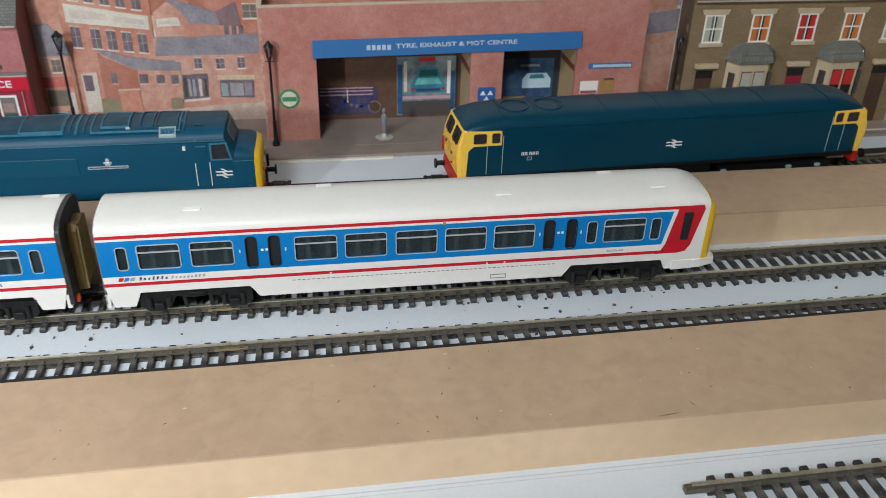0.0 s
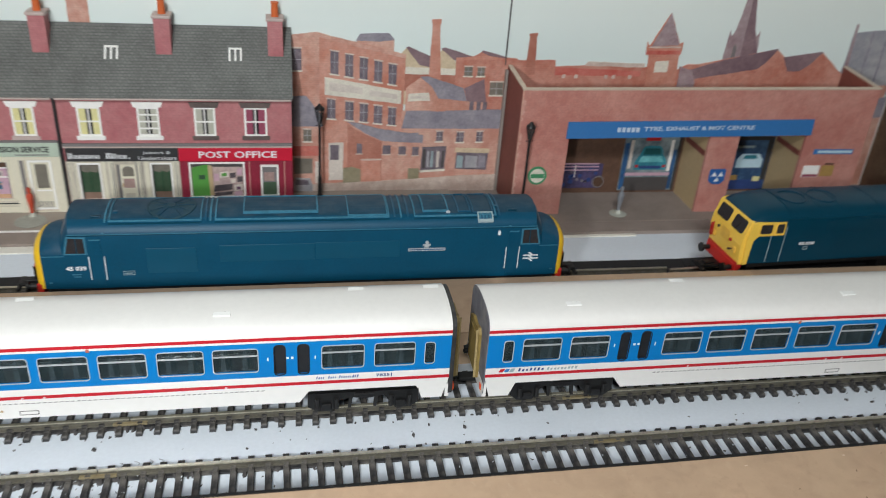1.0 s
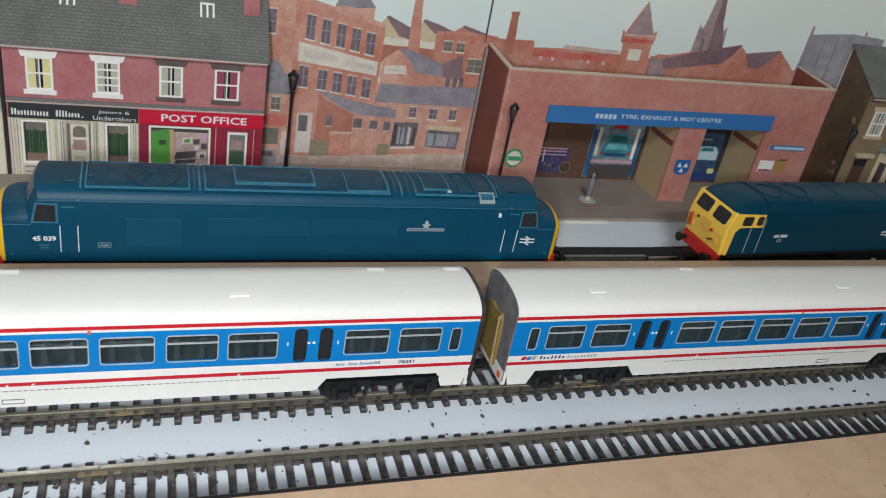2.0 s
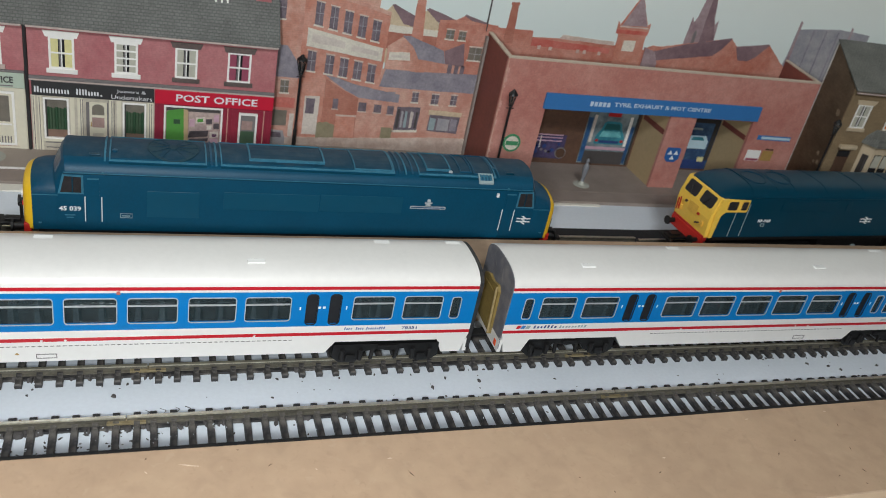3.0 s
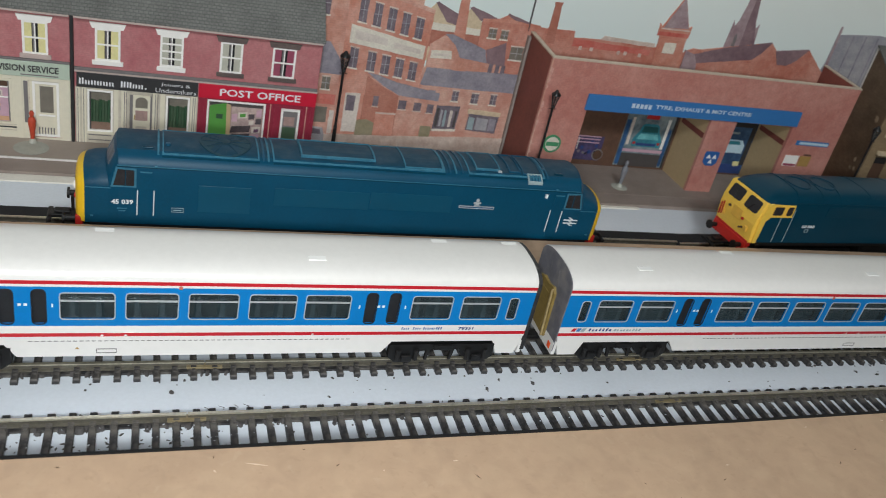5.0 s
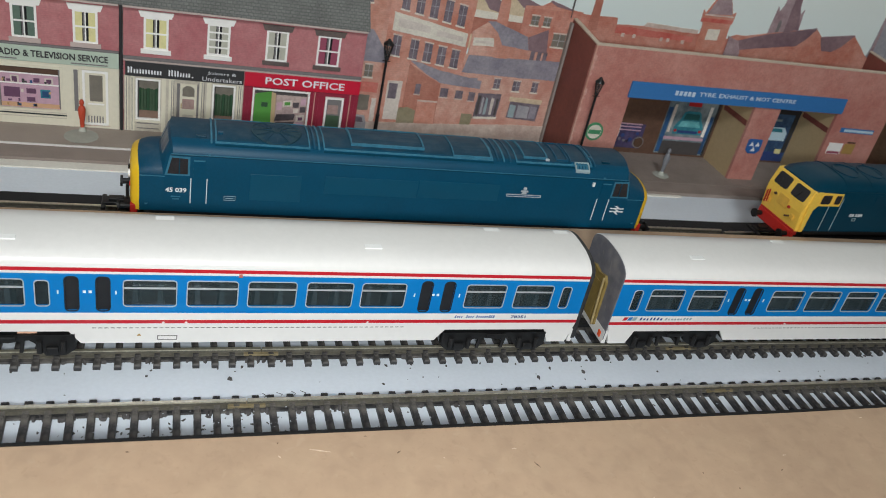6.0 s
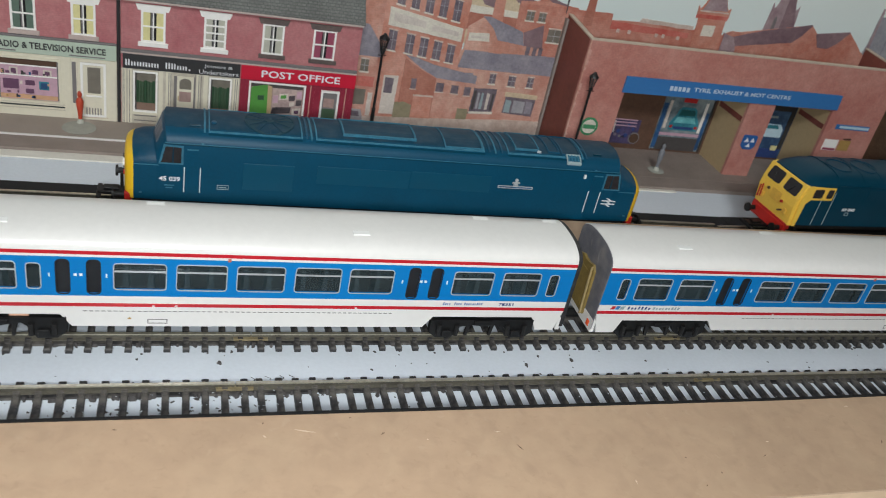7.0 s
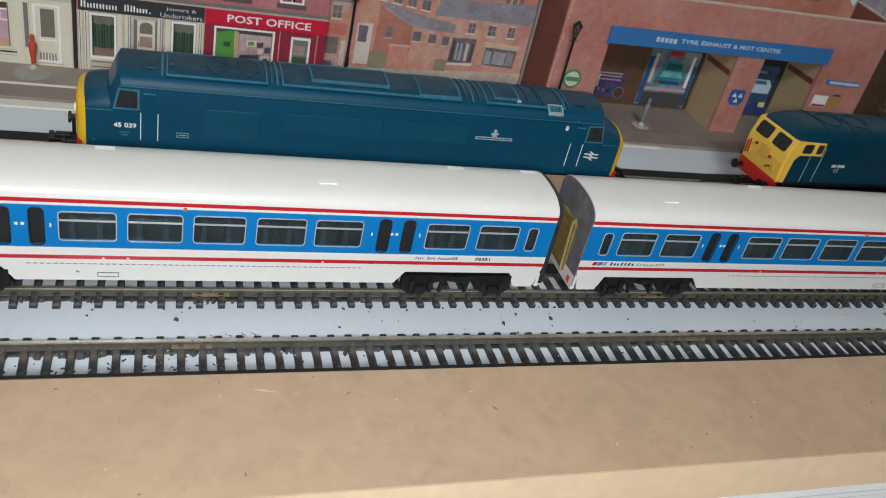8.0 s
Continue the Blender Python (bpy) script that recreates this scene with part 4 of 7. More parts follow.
            for d in (-0.0110, -0.0185, 0.0110, 0.0185):
                part("spring", rod((fx(xb_ + d), yb + side * 0.0154, 0.0088), (fx(xb_ + d), yb + side * 0.0154, 0.0138), 0.0010, 8), "black_worn", bog)
            for d in (-0.0056, 0.0048):
                part("brake_hanger", prism([(fx(xb_ + d - 0.0008), 0.0142), (fx(xb_ + d + 0.0008), 0.0142), (fx(xb_ + d + 0.0014), 0.0066), (fx(xb_ + d + 0.0002), 0.0066)], "y", *sorted((yb + side * 0.0118, yb + side * 0.0130))), "black_worn", bog)
            part("damper", bx(xb_ - 0.004, xb_ + 0.004, *sorted((yb + side * 0.0150, yb + side * 0.0158)), 0.0136, 0.0156, 0.0003), "black", bog)
        for d in (-0.0150, 0.0150):
            for side in (-1, 1):
                yw = yb + side * 0.00875
                part("wheel", rod((fx(xb_ + d), yw - 0.0012, RAIL + 0.0054), (fx(xb_ + d), yw + 0.0012, RAIL + 0.0054), 0.0054, 18), "black", bog)
    part("coupling", bx(xa - 0.0072, xa + 0.004, yc - 0.0022, yc + 0.0022, 0.0085, 0.0105, 0.0004), "black", t)
    # markings on the sill: rows of slanted strokes the size of the writing
    ys = (yc - hw - 0.00012, yc - hw)

    def strokes(x, z, count, step, tall, mat):
        rng = random.Random(count)
        bm = bmesh.new()
        for k in range(count):
            a, h = x + step * k, tall * (1.0 if k == 0 else rng.choice((0.68, 0.72, 1.0)))
            w = step * rng.uniform(0.42, 0.66)
            prism([(a, z), (a + w, z), (a + w + h * 0.25, z + h), (a + h * 0.25, z + h)], "y", *ys, bm)
        part("marking", bm, mat, t)

    if mirror:
        for x, count in ((-0.1537, 4), (-0.1490, 4), (-0.1448, 9)):
            strokes(x, 0.0231, count, 0.00088, 0.0012, "mark_blue")
        lettering("78351", -0.1300, yc - hw - 0.0001, 0.0230, 0.0064, 0.0014, "deep_blue", t, bold=0.03)
        part("bogie_label", box(-0.3085, -0.3025, yc - hw + 0.0006, yc - hw + 0.0016, 0.0150, 0.0164), "flap_orange", t, "pale orange label above the bogie")
        part("warning_mark", prism([(-0.2705, 0.0152), (-0.2690, 0.0152), (-0.26975, 0.0162)], "y", *ys), "ochre", t)
    else:
        for a, mat in ((-0.0800, "coach_red"), (-0.0778, "sign_blue"), (-0.0756, "bay_grey")):
            part("marking", prism([(a, 0.0230), (a + 0.0018, 0.0230), (a + 0.0026, 0.0246), (a + 0.0008, 0.0246)], "y", *ys), mat, t)
        strokes(-0.0718, 0.0231, 7, 0.00165, 0.0014, "deep_blue")
        strokes(-0.0595, 0.0231, 9, 0.0015, 0.0012, "bay_grey")
        strokes(0.1220, 0.0231, 11, 0.0007, 0.0010, "bay_grey")
    # chips in the paint of the lower stripe
    rng = random.Random(21)
    for k in range(3):
        a = fx(rng.uniform(-0.02, 0.12))
        part("paint_chip", prism([(a, 0.0209), (a + 0.0007, 0.0206), (a + 0.0011, 0.0212), (a + 0.0004, 0.0215)], "y", yc - hw - 0.00008, yc - hw), "white", t)
    return t


coach("coach", "white coach with blue window band, red cab flash and yellow nose", False)
coach("coach", "white coach with blue window band and thin red stripes", True)


# ---- locomotives ----
def body_ring(x, yc, hw, zt, zs, zb):
    """Cross-section of a locomotive: upright sides to the shoulder zs, arched roof to zt."""
    pts = [(x, yc - hw, zb), (x, yc - hw * 1.01, zb + (zs - zb) * 0.5)]
    for k in range(13):
        a = math.pi * k / 12
        c = math.cos(a)
        pts.append((x, yc - hw * math.copysign(abs(c) ** 0.65, c), zs + (zt - zs) * math.sin(a) ** 0.9))
    return pts + [(x, yc + hw * 1.01, zb + (zs - zb) * 0.5), (x, yc + hw, zb)]


def bogies(t, yc, centres, wheels, r, half):
    for xb in centres:
        bog = part("bogie", box(xb - half, xb + half, yc - 0.011, yc + 0.011, 0.0090, 0.0150, 0.0006), "black", t, "black bogie")
        for side in (-1, 1):
            fr = [(xb - half, 0.0150), (xb - half, 0.0085), (xb - half + 0.004, 0.0070), (xb + half - 0.004, 0.0070), (xb + half, 0.0085), (xb + half, 0.0150)]
            part("side_frame", prism(fr, "y", *sorted((yc + side * 0.0125, yc + side * 0.0145))), "black", bog)
        for d in wheels:
            for side in (-1, 1):
                yw = yc + side * 0.00875
                part("wheel", rod((xb + d, yw - 0.0012, RAIL + r), (xb + d, yw + 0.0012, RAIL + r), r, 20), "black", bog)


def buffer_beam(t, yc, x, way, z=0.0165):
    beam = part("buffer_beam", box(min(x, x + way * 0.003), max(x, x + way * 0.003), yc - 0.0148, yc + 0.0148, z - 0.0035, z + 0.0030, 0.0004), "loco_red", t, "red buffer beam")
    for side in (-1, 1):
        y = yc + side * 0.0115
        bm = rod((x + way * 0.003, y, z), (x + way * 0.0075, y, z), 0.0014, 10)
        rod((x + way * 0.0073, y, z), (x + way * 0.0083, y, z), 0.0026, 14, bm)
        part("buffer", bm, "black", beam)
    bm = box(min(x, x + way * 0.015), max(x, x + way * 0.015), yc - 0.0030, yc + 0.0030, z - 0.0050, z - 0.0032, 0.0004)
    box(min(x + way * 0.0135, x + way * 0.0155), max(x + way * 0.0135, x + way * 0.0155), yc - 0.0062, yc + 0.0062, z - 0.0058, z - 0.0042, 0.0004, bm)
    box(min(x + way * 0.006, x + way * 0.0125), max(x + way * 0.006, x + way * 0.0125), yc - 0.0018, yc + 0.0018, z - 0.0034, z - 0.0020, 0.0004, bm)
    part("coupling_hook", bm, "black", t, "black tension-lock coupling")


def arrow_mark(t, x, z, y, w):
    """White double-line transfer, as plain bars with two slants."""
    h = w * 0.62
    bm = bmesh.new()
    for dz in (0.18, -0.18):
        box(x - w / 2, x + w / 2, y - 0.0001, y, z + h * dz - h * 0.07, z + h * dz + h * 0.07, bm=bm)
    for s in (1, -1):
        prism([(x + s * p * w, z + s * q * h) for p, q in ((-0.22, 0.50), (-0.05, 0.50), (0.24, 0.20), (0.07, 0.20))], "y", y - 0.0001, y, bm)
    prism([(x + p * w, z + q * h) for p, q in ((-0.20, 0.14), (-0.03, 0.14), (0.20, -0.14), (0.03, -0.14))], "y", y - 0.0001, y, bm)
    part("transfer", bm, "mark_white", t, "white transfer mark")


PROFILE = ((1.0, 0.0), (0.985, 0.20), (0.945, 0.39), (0.880, 0.55), (0.7875, 0.68), (0.656, 0.80), (0.469, 0.91), (0.25, 0.977), (0.0, 1.0))


def arch(dy, hw, zs, zt):
    """Height of a shouldered roof at the distance dy from its middle."""
    f = min(1.0, abs(dy) / hw)
    for (p, u), (q, v) in zip(PROFILE, PROFILE[1:]):
        if q <= f <= p:
            return zs + (zt - zs) * (u + (v - u) * (p - f) / (p - q))
    return zs


def section(x, yc, hw, zb, zs, zt, bow=0.0):
    """Cross-section with upright sides, a soft shoulder and a flat arch; bow pushes its middle along x."""
    half = [(1.0, zb), (1.012, zb + (zs - zb) * 0.5)] + [(f, zs + (zt - zs) * v) for f, v in PROFILE]
    row = [(-f, z) for f, z in half] + [(f, z) for f, z in half[-2::-1]]
    return [(x + bow * (1 - min(1.0, f * f)), yc + f * hw, z) for f, z in row]


def peak_loco():
    """Nose-ended blue diesel with a shouldered, panelled roof."""
    yc, hw = TRACK_C, 0.0160
    x0, x1 = -0.2772, -0.0256
    zb, zs, zt = 0.0172, 0.0440, 0.0521
    mid = (x0 + x1) / 2
    t = empty("diesel_locomotive", mid, yc, 0.0043)
    tagged(t, "blue diesel locomotive with yellow nose ends and panelled roof", "locomotive", group="model locomotives")
    ends = ((x0, 1), (x1, -1))
    # body between the cabs
    bm = loft([section(x, yc, hw, zb, zs, zt, bow) for x, bow in ((x0 + 0.0172, -0.0016), (x0 + 0.0215, -0.0004), (x0 + 0.0260, 0), (mid, 0), (x1 - 0.0260, 0), (x1 - 0.0215, 0.0004), (x1 - 0.0172, 0.0016))])
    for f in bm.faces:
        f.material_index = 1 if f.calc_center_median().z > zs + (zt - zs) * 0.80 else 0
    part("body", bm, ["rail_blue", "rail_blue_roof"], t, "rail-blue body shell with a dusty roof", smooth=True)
    for base, way in ends:
        foot = section(base + way * 0.0132, yc, hw * 0.985, zb, 0.0352, 0.0418, -way * 0.0020)
        head = section(base + way * 0.0172, yc, hw, zb, zs, zt, -way * 0.0016)
        cab = part("cab_front", loft([foot, head], cap=False), "rail_blue", t, smooth=True)
        rows = [(0.0038, 0.955, 0.0340, 0.0398, 0.0010), (0.0070, 0.975, 0.0349, 0.0411, 0.0008), (0.0132, 0.985, 0.0352, 0.0418, -0.0)]
        bm = loft([section(base + way * d, yc, hw * h, zb, z0, z1, -way * (0.0012 if d < 0.01 else 0.0020)) for d, h, z0, z1, _ in rows])
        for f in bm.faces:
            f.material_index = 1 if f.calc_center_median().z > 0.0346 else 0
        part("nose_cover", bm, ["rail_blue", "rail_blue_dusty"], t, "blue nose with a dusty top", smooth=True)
        rows = [(0.0, 0.72, zb + 0.0022, 0.0315, 0.0366, 0.0004), (0.0005, 0.82, zb + 0.0008, 0.0325, 0.0380, 0.0006), (0.0017, 0.91, zb, 0.0334, 0.0390, 0.0010), (0.0038, 0.958, zb, 0.0341, 0.0399, 0.0012)]
        n = part("nose_end", loft([section(base + way * d, yc, hw * h, z, z0, z1, -way * w) for d, h, z, z0, z1, w in rows]), "yellow", t, "yellow warning nose", smooth=True)
        for side in (-1, 1):
            part("headcode_lamp", rod((base - way * 0.0010, yc + side * 0.006, 0.030), (base + way * 0.001, yc + side * 0.006, 0.030), 0.0018, 12), "print_white", n)
            part("pipe", rod((base - way * 0.0012, yc + side * 0.0095, 0.0195), (base - way * 0.0012, yc + side * 0.0095, 0.0262), 0.0007, 8), "black", n)
            part("marker_lamp", rod((base - way * 0.0004, yc + side * 0.0108, 0.0275), (base + way * 0.001, yc + side * 0.0108, 0.0275), 0.0011, 10), "loco_red", n)
        buffer_beam(t, yc, base + way * 0.0030, -way)
        # two windscreens let into the sloping cab front
        for side in (-1, 1):
            lower, upper = [], []
            for f in (0.06, 0.25, 0.45, 0.66):
                bow = 1 - f * f
                for ring, v in ((lower, 0.22), (upper, 0.80)):
                    xa, za = base + way * (0.0132 - 0.0020 * bow), arch(f * hw, hw, 0.0352, 0.0418)
                    xb, zb_ = base + way * (0.0172 - 0.0016 * bow), arch(f * hw, hw, zs, zt)
                    ring.append((xa + (xb - xa) * v - way * 0.0003, yc + side * f * hw, za + (zb_ - za) * v + 0.0001))
            outline = lower + upper[::-1]
            part("windscreen", loft([outline, [(x + way * 0.0012, y, z) for x, y, z in outline]]), "screen_grey", cab)
    for side in (-1, 1):
        out = lambda d: yc + side * (hw + d)
        ys = lambda d, e: sorted((out(d), out(e)))
        bx = lambda a, b, z0, z1, d0, d1, bev=0.0: box(min(a, b), max(a, b), *ys(d0, d1), z0, z1, bev)
        for base, way in ends:
            quad = lambda pts: [(base + way * p, q) for p, q in pts]
            fr = prism(quad(((0.0140, 0.0352), (0.0242, 0.0352), (0.0242, 0.0441), (0.0160, 0.0444))), "y", *ys(-0.0010, 0.00020))
            cw = part("cab_window", prism(quad(((0.0150, 0.0360), (0.0233, 0.0360), (0.0233, 0.0433), (0.0168, 0.0436))), "y", *ys(-0.0012, 0.00032)), "cab_glass", t)
            part("window_frame", fr, "rail_blue_edge", cw)
            part("window_post", prism(quad(((0.0196, 0.0360), (0.0201, 0.0360), (0.0201, 0.0434), (0.0197, 0.0434))), "y", *ys(0.0003, 0.0005)), "rail_blue_dark", cw)
            for d in (0.0247, 0.0314):
                part("handrail", rod((base + way * d, out(0.0006), 0.0222), (base + way * d, out(0.0006), 0.0343), 0.00024, 6), "mark_white", t, "white handrail")
            door = part("cab_door", box(*sorted((base + way * 0.0256, base + way * 0.0305)), *ys(0.00005, 0.00032), 0.0186, 0.0424), "rail_blue", t)
            part("door_head", box(*sorted((base + way * 0.0257, base + way * 0.0304)), *ys(0.0001, 0.0006), 0.0425, 0.0430), "rail_blue_edge", door)
            part("sill_line", bx(base + way * 0.0040, base + way * 0.0140, 0.0342, 0.0345, -0.0004, 0.0001), "rail_blue_edge", t)
            part("step", bx(base + way * 0.0060, base + way * 0.0072, 0.0205, 0.0210, -0.0003, 0.0003), "rail_blue_edge", t)
        for a, b, z0, z1 in ((-0.2275, -0.2053, 0.0248, 0.0378), (-0.1948, -0.1512, 0.0298, 0.0386), (-0.1505, -0.1103, 0.0302, 0.0390)):
            part("grille_panel", bx(a, b, z0, z1, 0.0001, 0.0004, 0.0001), "grille_blue", t, "slightly paler side panel")
        part("gutter", bx(x0 + 0.0165, x1 - 0.0165, 0.0446, 0.0451, -0.0008, 0.0002, 0.0001), "rail_blue_dark", t)
        part("gutter_lip", bx(x0 + 0.0165, x1 - 0.0165, 0.0451, 0.0454, -0.0008, 0.0001), "rail_blue_edge", t)
        part("sill", bx(x0 + 0.006, x1 - 0.006, 0.0150, 0.0174, -0.001, 0.0002), "black", t)
        part("works_plate", frame_ring(-0.2384, -0.2334, 0.0241, 0.0263, 0.0002, *ys(0.0002, 0.0004)), "bay_grey", t)
        part("plate_text", bx(-0.2376, -0.2343, 0.0249, 0.0253, 0.0002, 0.0004), "bay_grey", t)
        part("nameplate", frame_ring(-0.1062, -0.0879, 0.0333, 0.0346, 0.0003, *ys(0.0002, 0.0007)), "silver", t, "framed nameplate")
        part("nameplate_face", bx(-0.1060, -0.0881, 0.0335, 0.0344, 0.0002, 0.0005), "bay_steel", t)
        crest = bx(-0.0981, -0.0961, 0.0350, 0.0368, 0.0002, 0.0007, 0.0003)
        rod((-0.0971, out(0.0002), 0.0378), (-0.0971, out(0.0007), 0.0378), 0.0009, 8, crest)
        box(-0.0990, -0.0952, *ys(0.0002, 0.0006), 0.0360, 0.0368, bm=crest)
        box(-0.0984, -0.0958, *ys(0.0002, 0.0006), 0.0350, 0.0354, bm=crest)
        part("crest", crest, "silver", t, "silver crest")
        part("lamp_bracket", bx(-0.0620, -0.0608, 0.0413, 0.0433, 0.0002, 0.0012), "mark_white", t)
        for px in (-0.2452, -0.0560):
            part("lifting_eye", bx(px - 0.0006, px + 0.0006, 0.0451, 0.0460, -0.0012, 0.0004, 0.0002), "rail_blue_edge", t)
    y = yc - hw * 1.012
    lettering("45 039", -0.2629, y - 0.0003, 0.0272, 0.0088, 0.0023, "mark_white", t, bold=0.03)
    for a, w, z in ((-0.2606, 0.0040, 0.0248), (-0.2600, 0.0028, 0.0236)):
        part("running_mark", box(a, a + w, y - 0.0003, y - 0.0001, z, z + 0.0005), "rail_blue_edge", t)
    arrow_mark(t, -0.0440, 0.0284, y - 0.0003, 0.0078)

    # roof furniture that follows the arch
    lay = lambda yy: arch(yy - yc, hw, zs, zt)

    def strip(bm, xa, xb, ya, yb, h):
        n = max(2, int(abs(yb - ya) / 0.002))
        loft([[(xa, yy, lay(yy) - 0.0006), (xb, yy, lay(yy) - 0.0006), (xb, yy, lay(yy) + h), (xa, yy, lay(yy) + h)] for yy in (ya + (yb - ya) * k / n for k in range(n + 1))], bm)

    def border(name, xa, xb, ya, yb, w=0.0005, h=0.0004, mat="rail_blue_edge", fill=None):
        bm = bmesh.new()
        strip(bm, xa, xa + w, ya, yb, h)
        strip(bm, xb - w, xb, ya, yb, h)
        strip(bm, xa + w, xb - w, ya, ya + w, h)
        strip(bm, xa + w, xb - w, yb - w, yb, h)
        ob = part(name, bm, mat, t)
        if fill:
            bm = bmesh.new()
            strip(bm, xa + w, xb - w, ya + w, yb - w, h * 0.5)
            part("hatch_cover", bm, fill, ob)
        return ob

    e = 0.0124
    for xa, xb in ((-0.2430, -0.2024), (-0.1964, -0.1154), (-0.1034, -0.0627)):
        border("roof_hatch", xa, xb, yc - e, yc + e, 0.0006, 0.0005, "rail_blue_edge")
        for side in (-1, 1):
            bm = bmesh.new()
            strip(bm, xa, xb, yc + side * (e + 0.0005), yc + side * (e + 0.0011), 0.0001)
            part("hatch_seam", bm, "rail_blue_dark", t)
    for xr in (-0.2446, -0.2005, -0.1984, -0.1128, -0.1098, -0.1064, -0.0610):
        bm = bmesh.new()
        strip(bm, xr - 0.0004, xr + 0.0004, yc - e - 0.0002, yc + e + 0.0002, 0.0005)
        part("roof_rib", bm, "rail_blue_edge" if xr in (-0.2446, -0.1984, -0.1098) else "rail_blue_panel", t)
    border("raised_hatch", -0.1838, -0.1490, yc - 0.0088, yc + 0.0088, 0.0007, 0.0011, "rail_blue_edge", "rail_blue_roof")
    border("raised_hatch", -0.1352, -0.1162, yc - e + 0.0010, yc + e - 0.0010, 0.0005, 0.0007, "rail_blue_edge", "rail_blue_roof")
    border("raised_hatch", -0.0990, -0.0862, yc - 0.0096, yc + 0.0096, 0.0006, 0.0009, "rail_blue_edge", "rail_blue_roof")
    border("raised_hatch", -0.0815, -0.0752, yc - 0.0100, yc + 0.0100, 0.0005, 0.0007, "rail_blue_panel")
    part("chipped_corner", prism([(-0.0876, yc - 0.0104), (-0.0856, yc - 0.0106), (-0.0864, yc - 0.0082)], "z", lay(yc - 0.0095) - 0.0006, lay(yc - 0.0095) + 0.0007), "silver", t)
    border("roof_rib_frame", -0.0742, -0.0640, yc - 0.0108, yc + 0.0108, 0.0005, 0.0006, "rail_blue_panel")
    # slatted exhaust vent on the shoulder
    vent = border("exhaust_vent", -0.0722, -0.0645, yc - 0.0150, yc - 0.0108, 0.0006, 0.0010, "bay_grey", "rail_blue_panel")
    for k in range(4):
        bm = bmesh.new()
        strip(bm, -0.0714 + 0.0017 * k, -0.0706 + 0.0017 * k, yc - 0.0144, yc - 0.0114, 0.0009)
        part("slat", bm, "rail_blue_edge", vent)
    fan = []
    for r, h in ((0.0112, -0.0004), (0.0112, 0.0004), (0.0106, 0.0004), (0.0104, 0.0001), (0.0020, 0.0001), (0.0019, 0.0005), (0.0004, 0.0005)):
        fan.append([(-0.2165 + r * math.cos(k * math.tau / 36), yc - 0.0008 + r * math.sin(k * math.tau / 36), lay(yc - 0.0008 + r * math.sin(k * math.tau / 36)) + h) for k in range(36)])
    grille = part("fan_grille", loft(fan), "fan_dark", t, "dark round fan grille", smooth=True)
    for k in range(12):
        u, v = math.cos(k * math.tau / 12), math.sin(k * math.tau / 12)
        at = lambda r: (-0.2165 + r * u, yc - 0.0008 + r * v, lay(yc - 0.0008 + r * v) + 0.0004)
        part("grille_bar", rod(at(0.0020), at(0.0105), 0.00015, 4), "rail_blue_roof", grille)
    for base, way in ends:
        d = base + way * 0.0285
        part("horn_slot", box(d - 0.0022, d + 0.0022, yc - 0.0098, yc - 0.0082, lay(yc - 0.009) - 0.0003, lay(yc - 0.009) + 0.0006, 0.0003), "rail_blue_dark", t)
        part("filler_cap", lathe([(0.0011, lay(yc - 0.006) - 0.0004), (0.0011, lay(yc - 0.006) + 0.0006), (0.0005, lay(yc - 0.006) + 0.0007)], d + way * 0.0080, yc - 0.0060, 10), "rail_blue_panel", t)
    bogies(t, yc, (x0 + 0.062, x1 - 0.062), (-0.026, 0.0, 0.026), 0.0068, 0.038)
    part("battery_box", box(mid - 0.030, mid + 0.030, yc - 0.014, yc + 0.014, 0.0080, 0.0172, 0.0006), "black", t)


peak_loco()


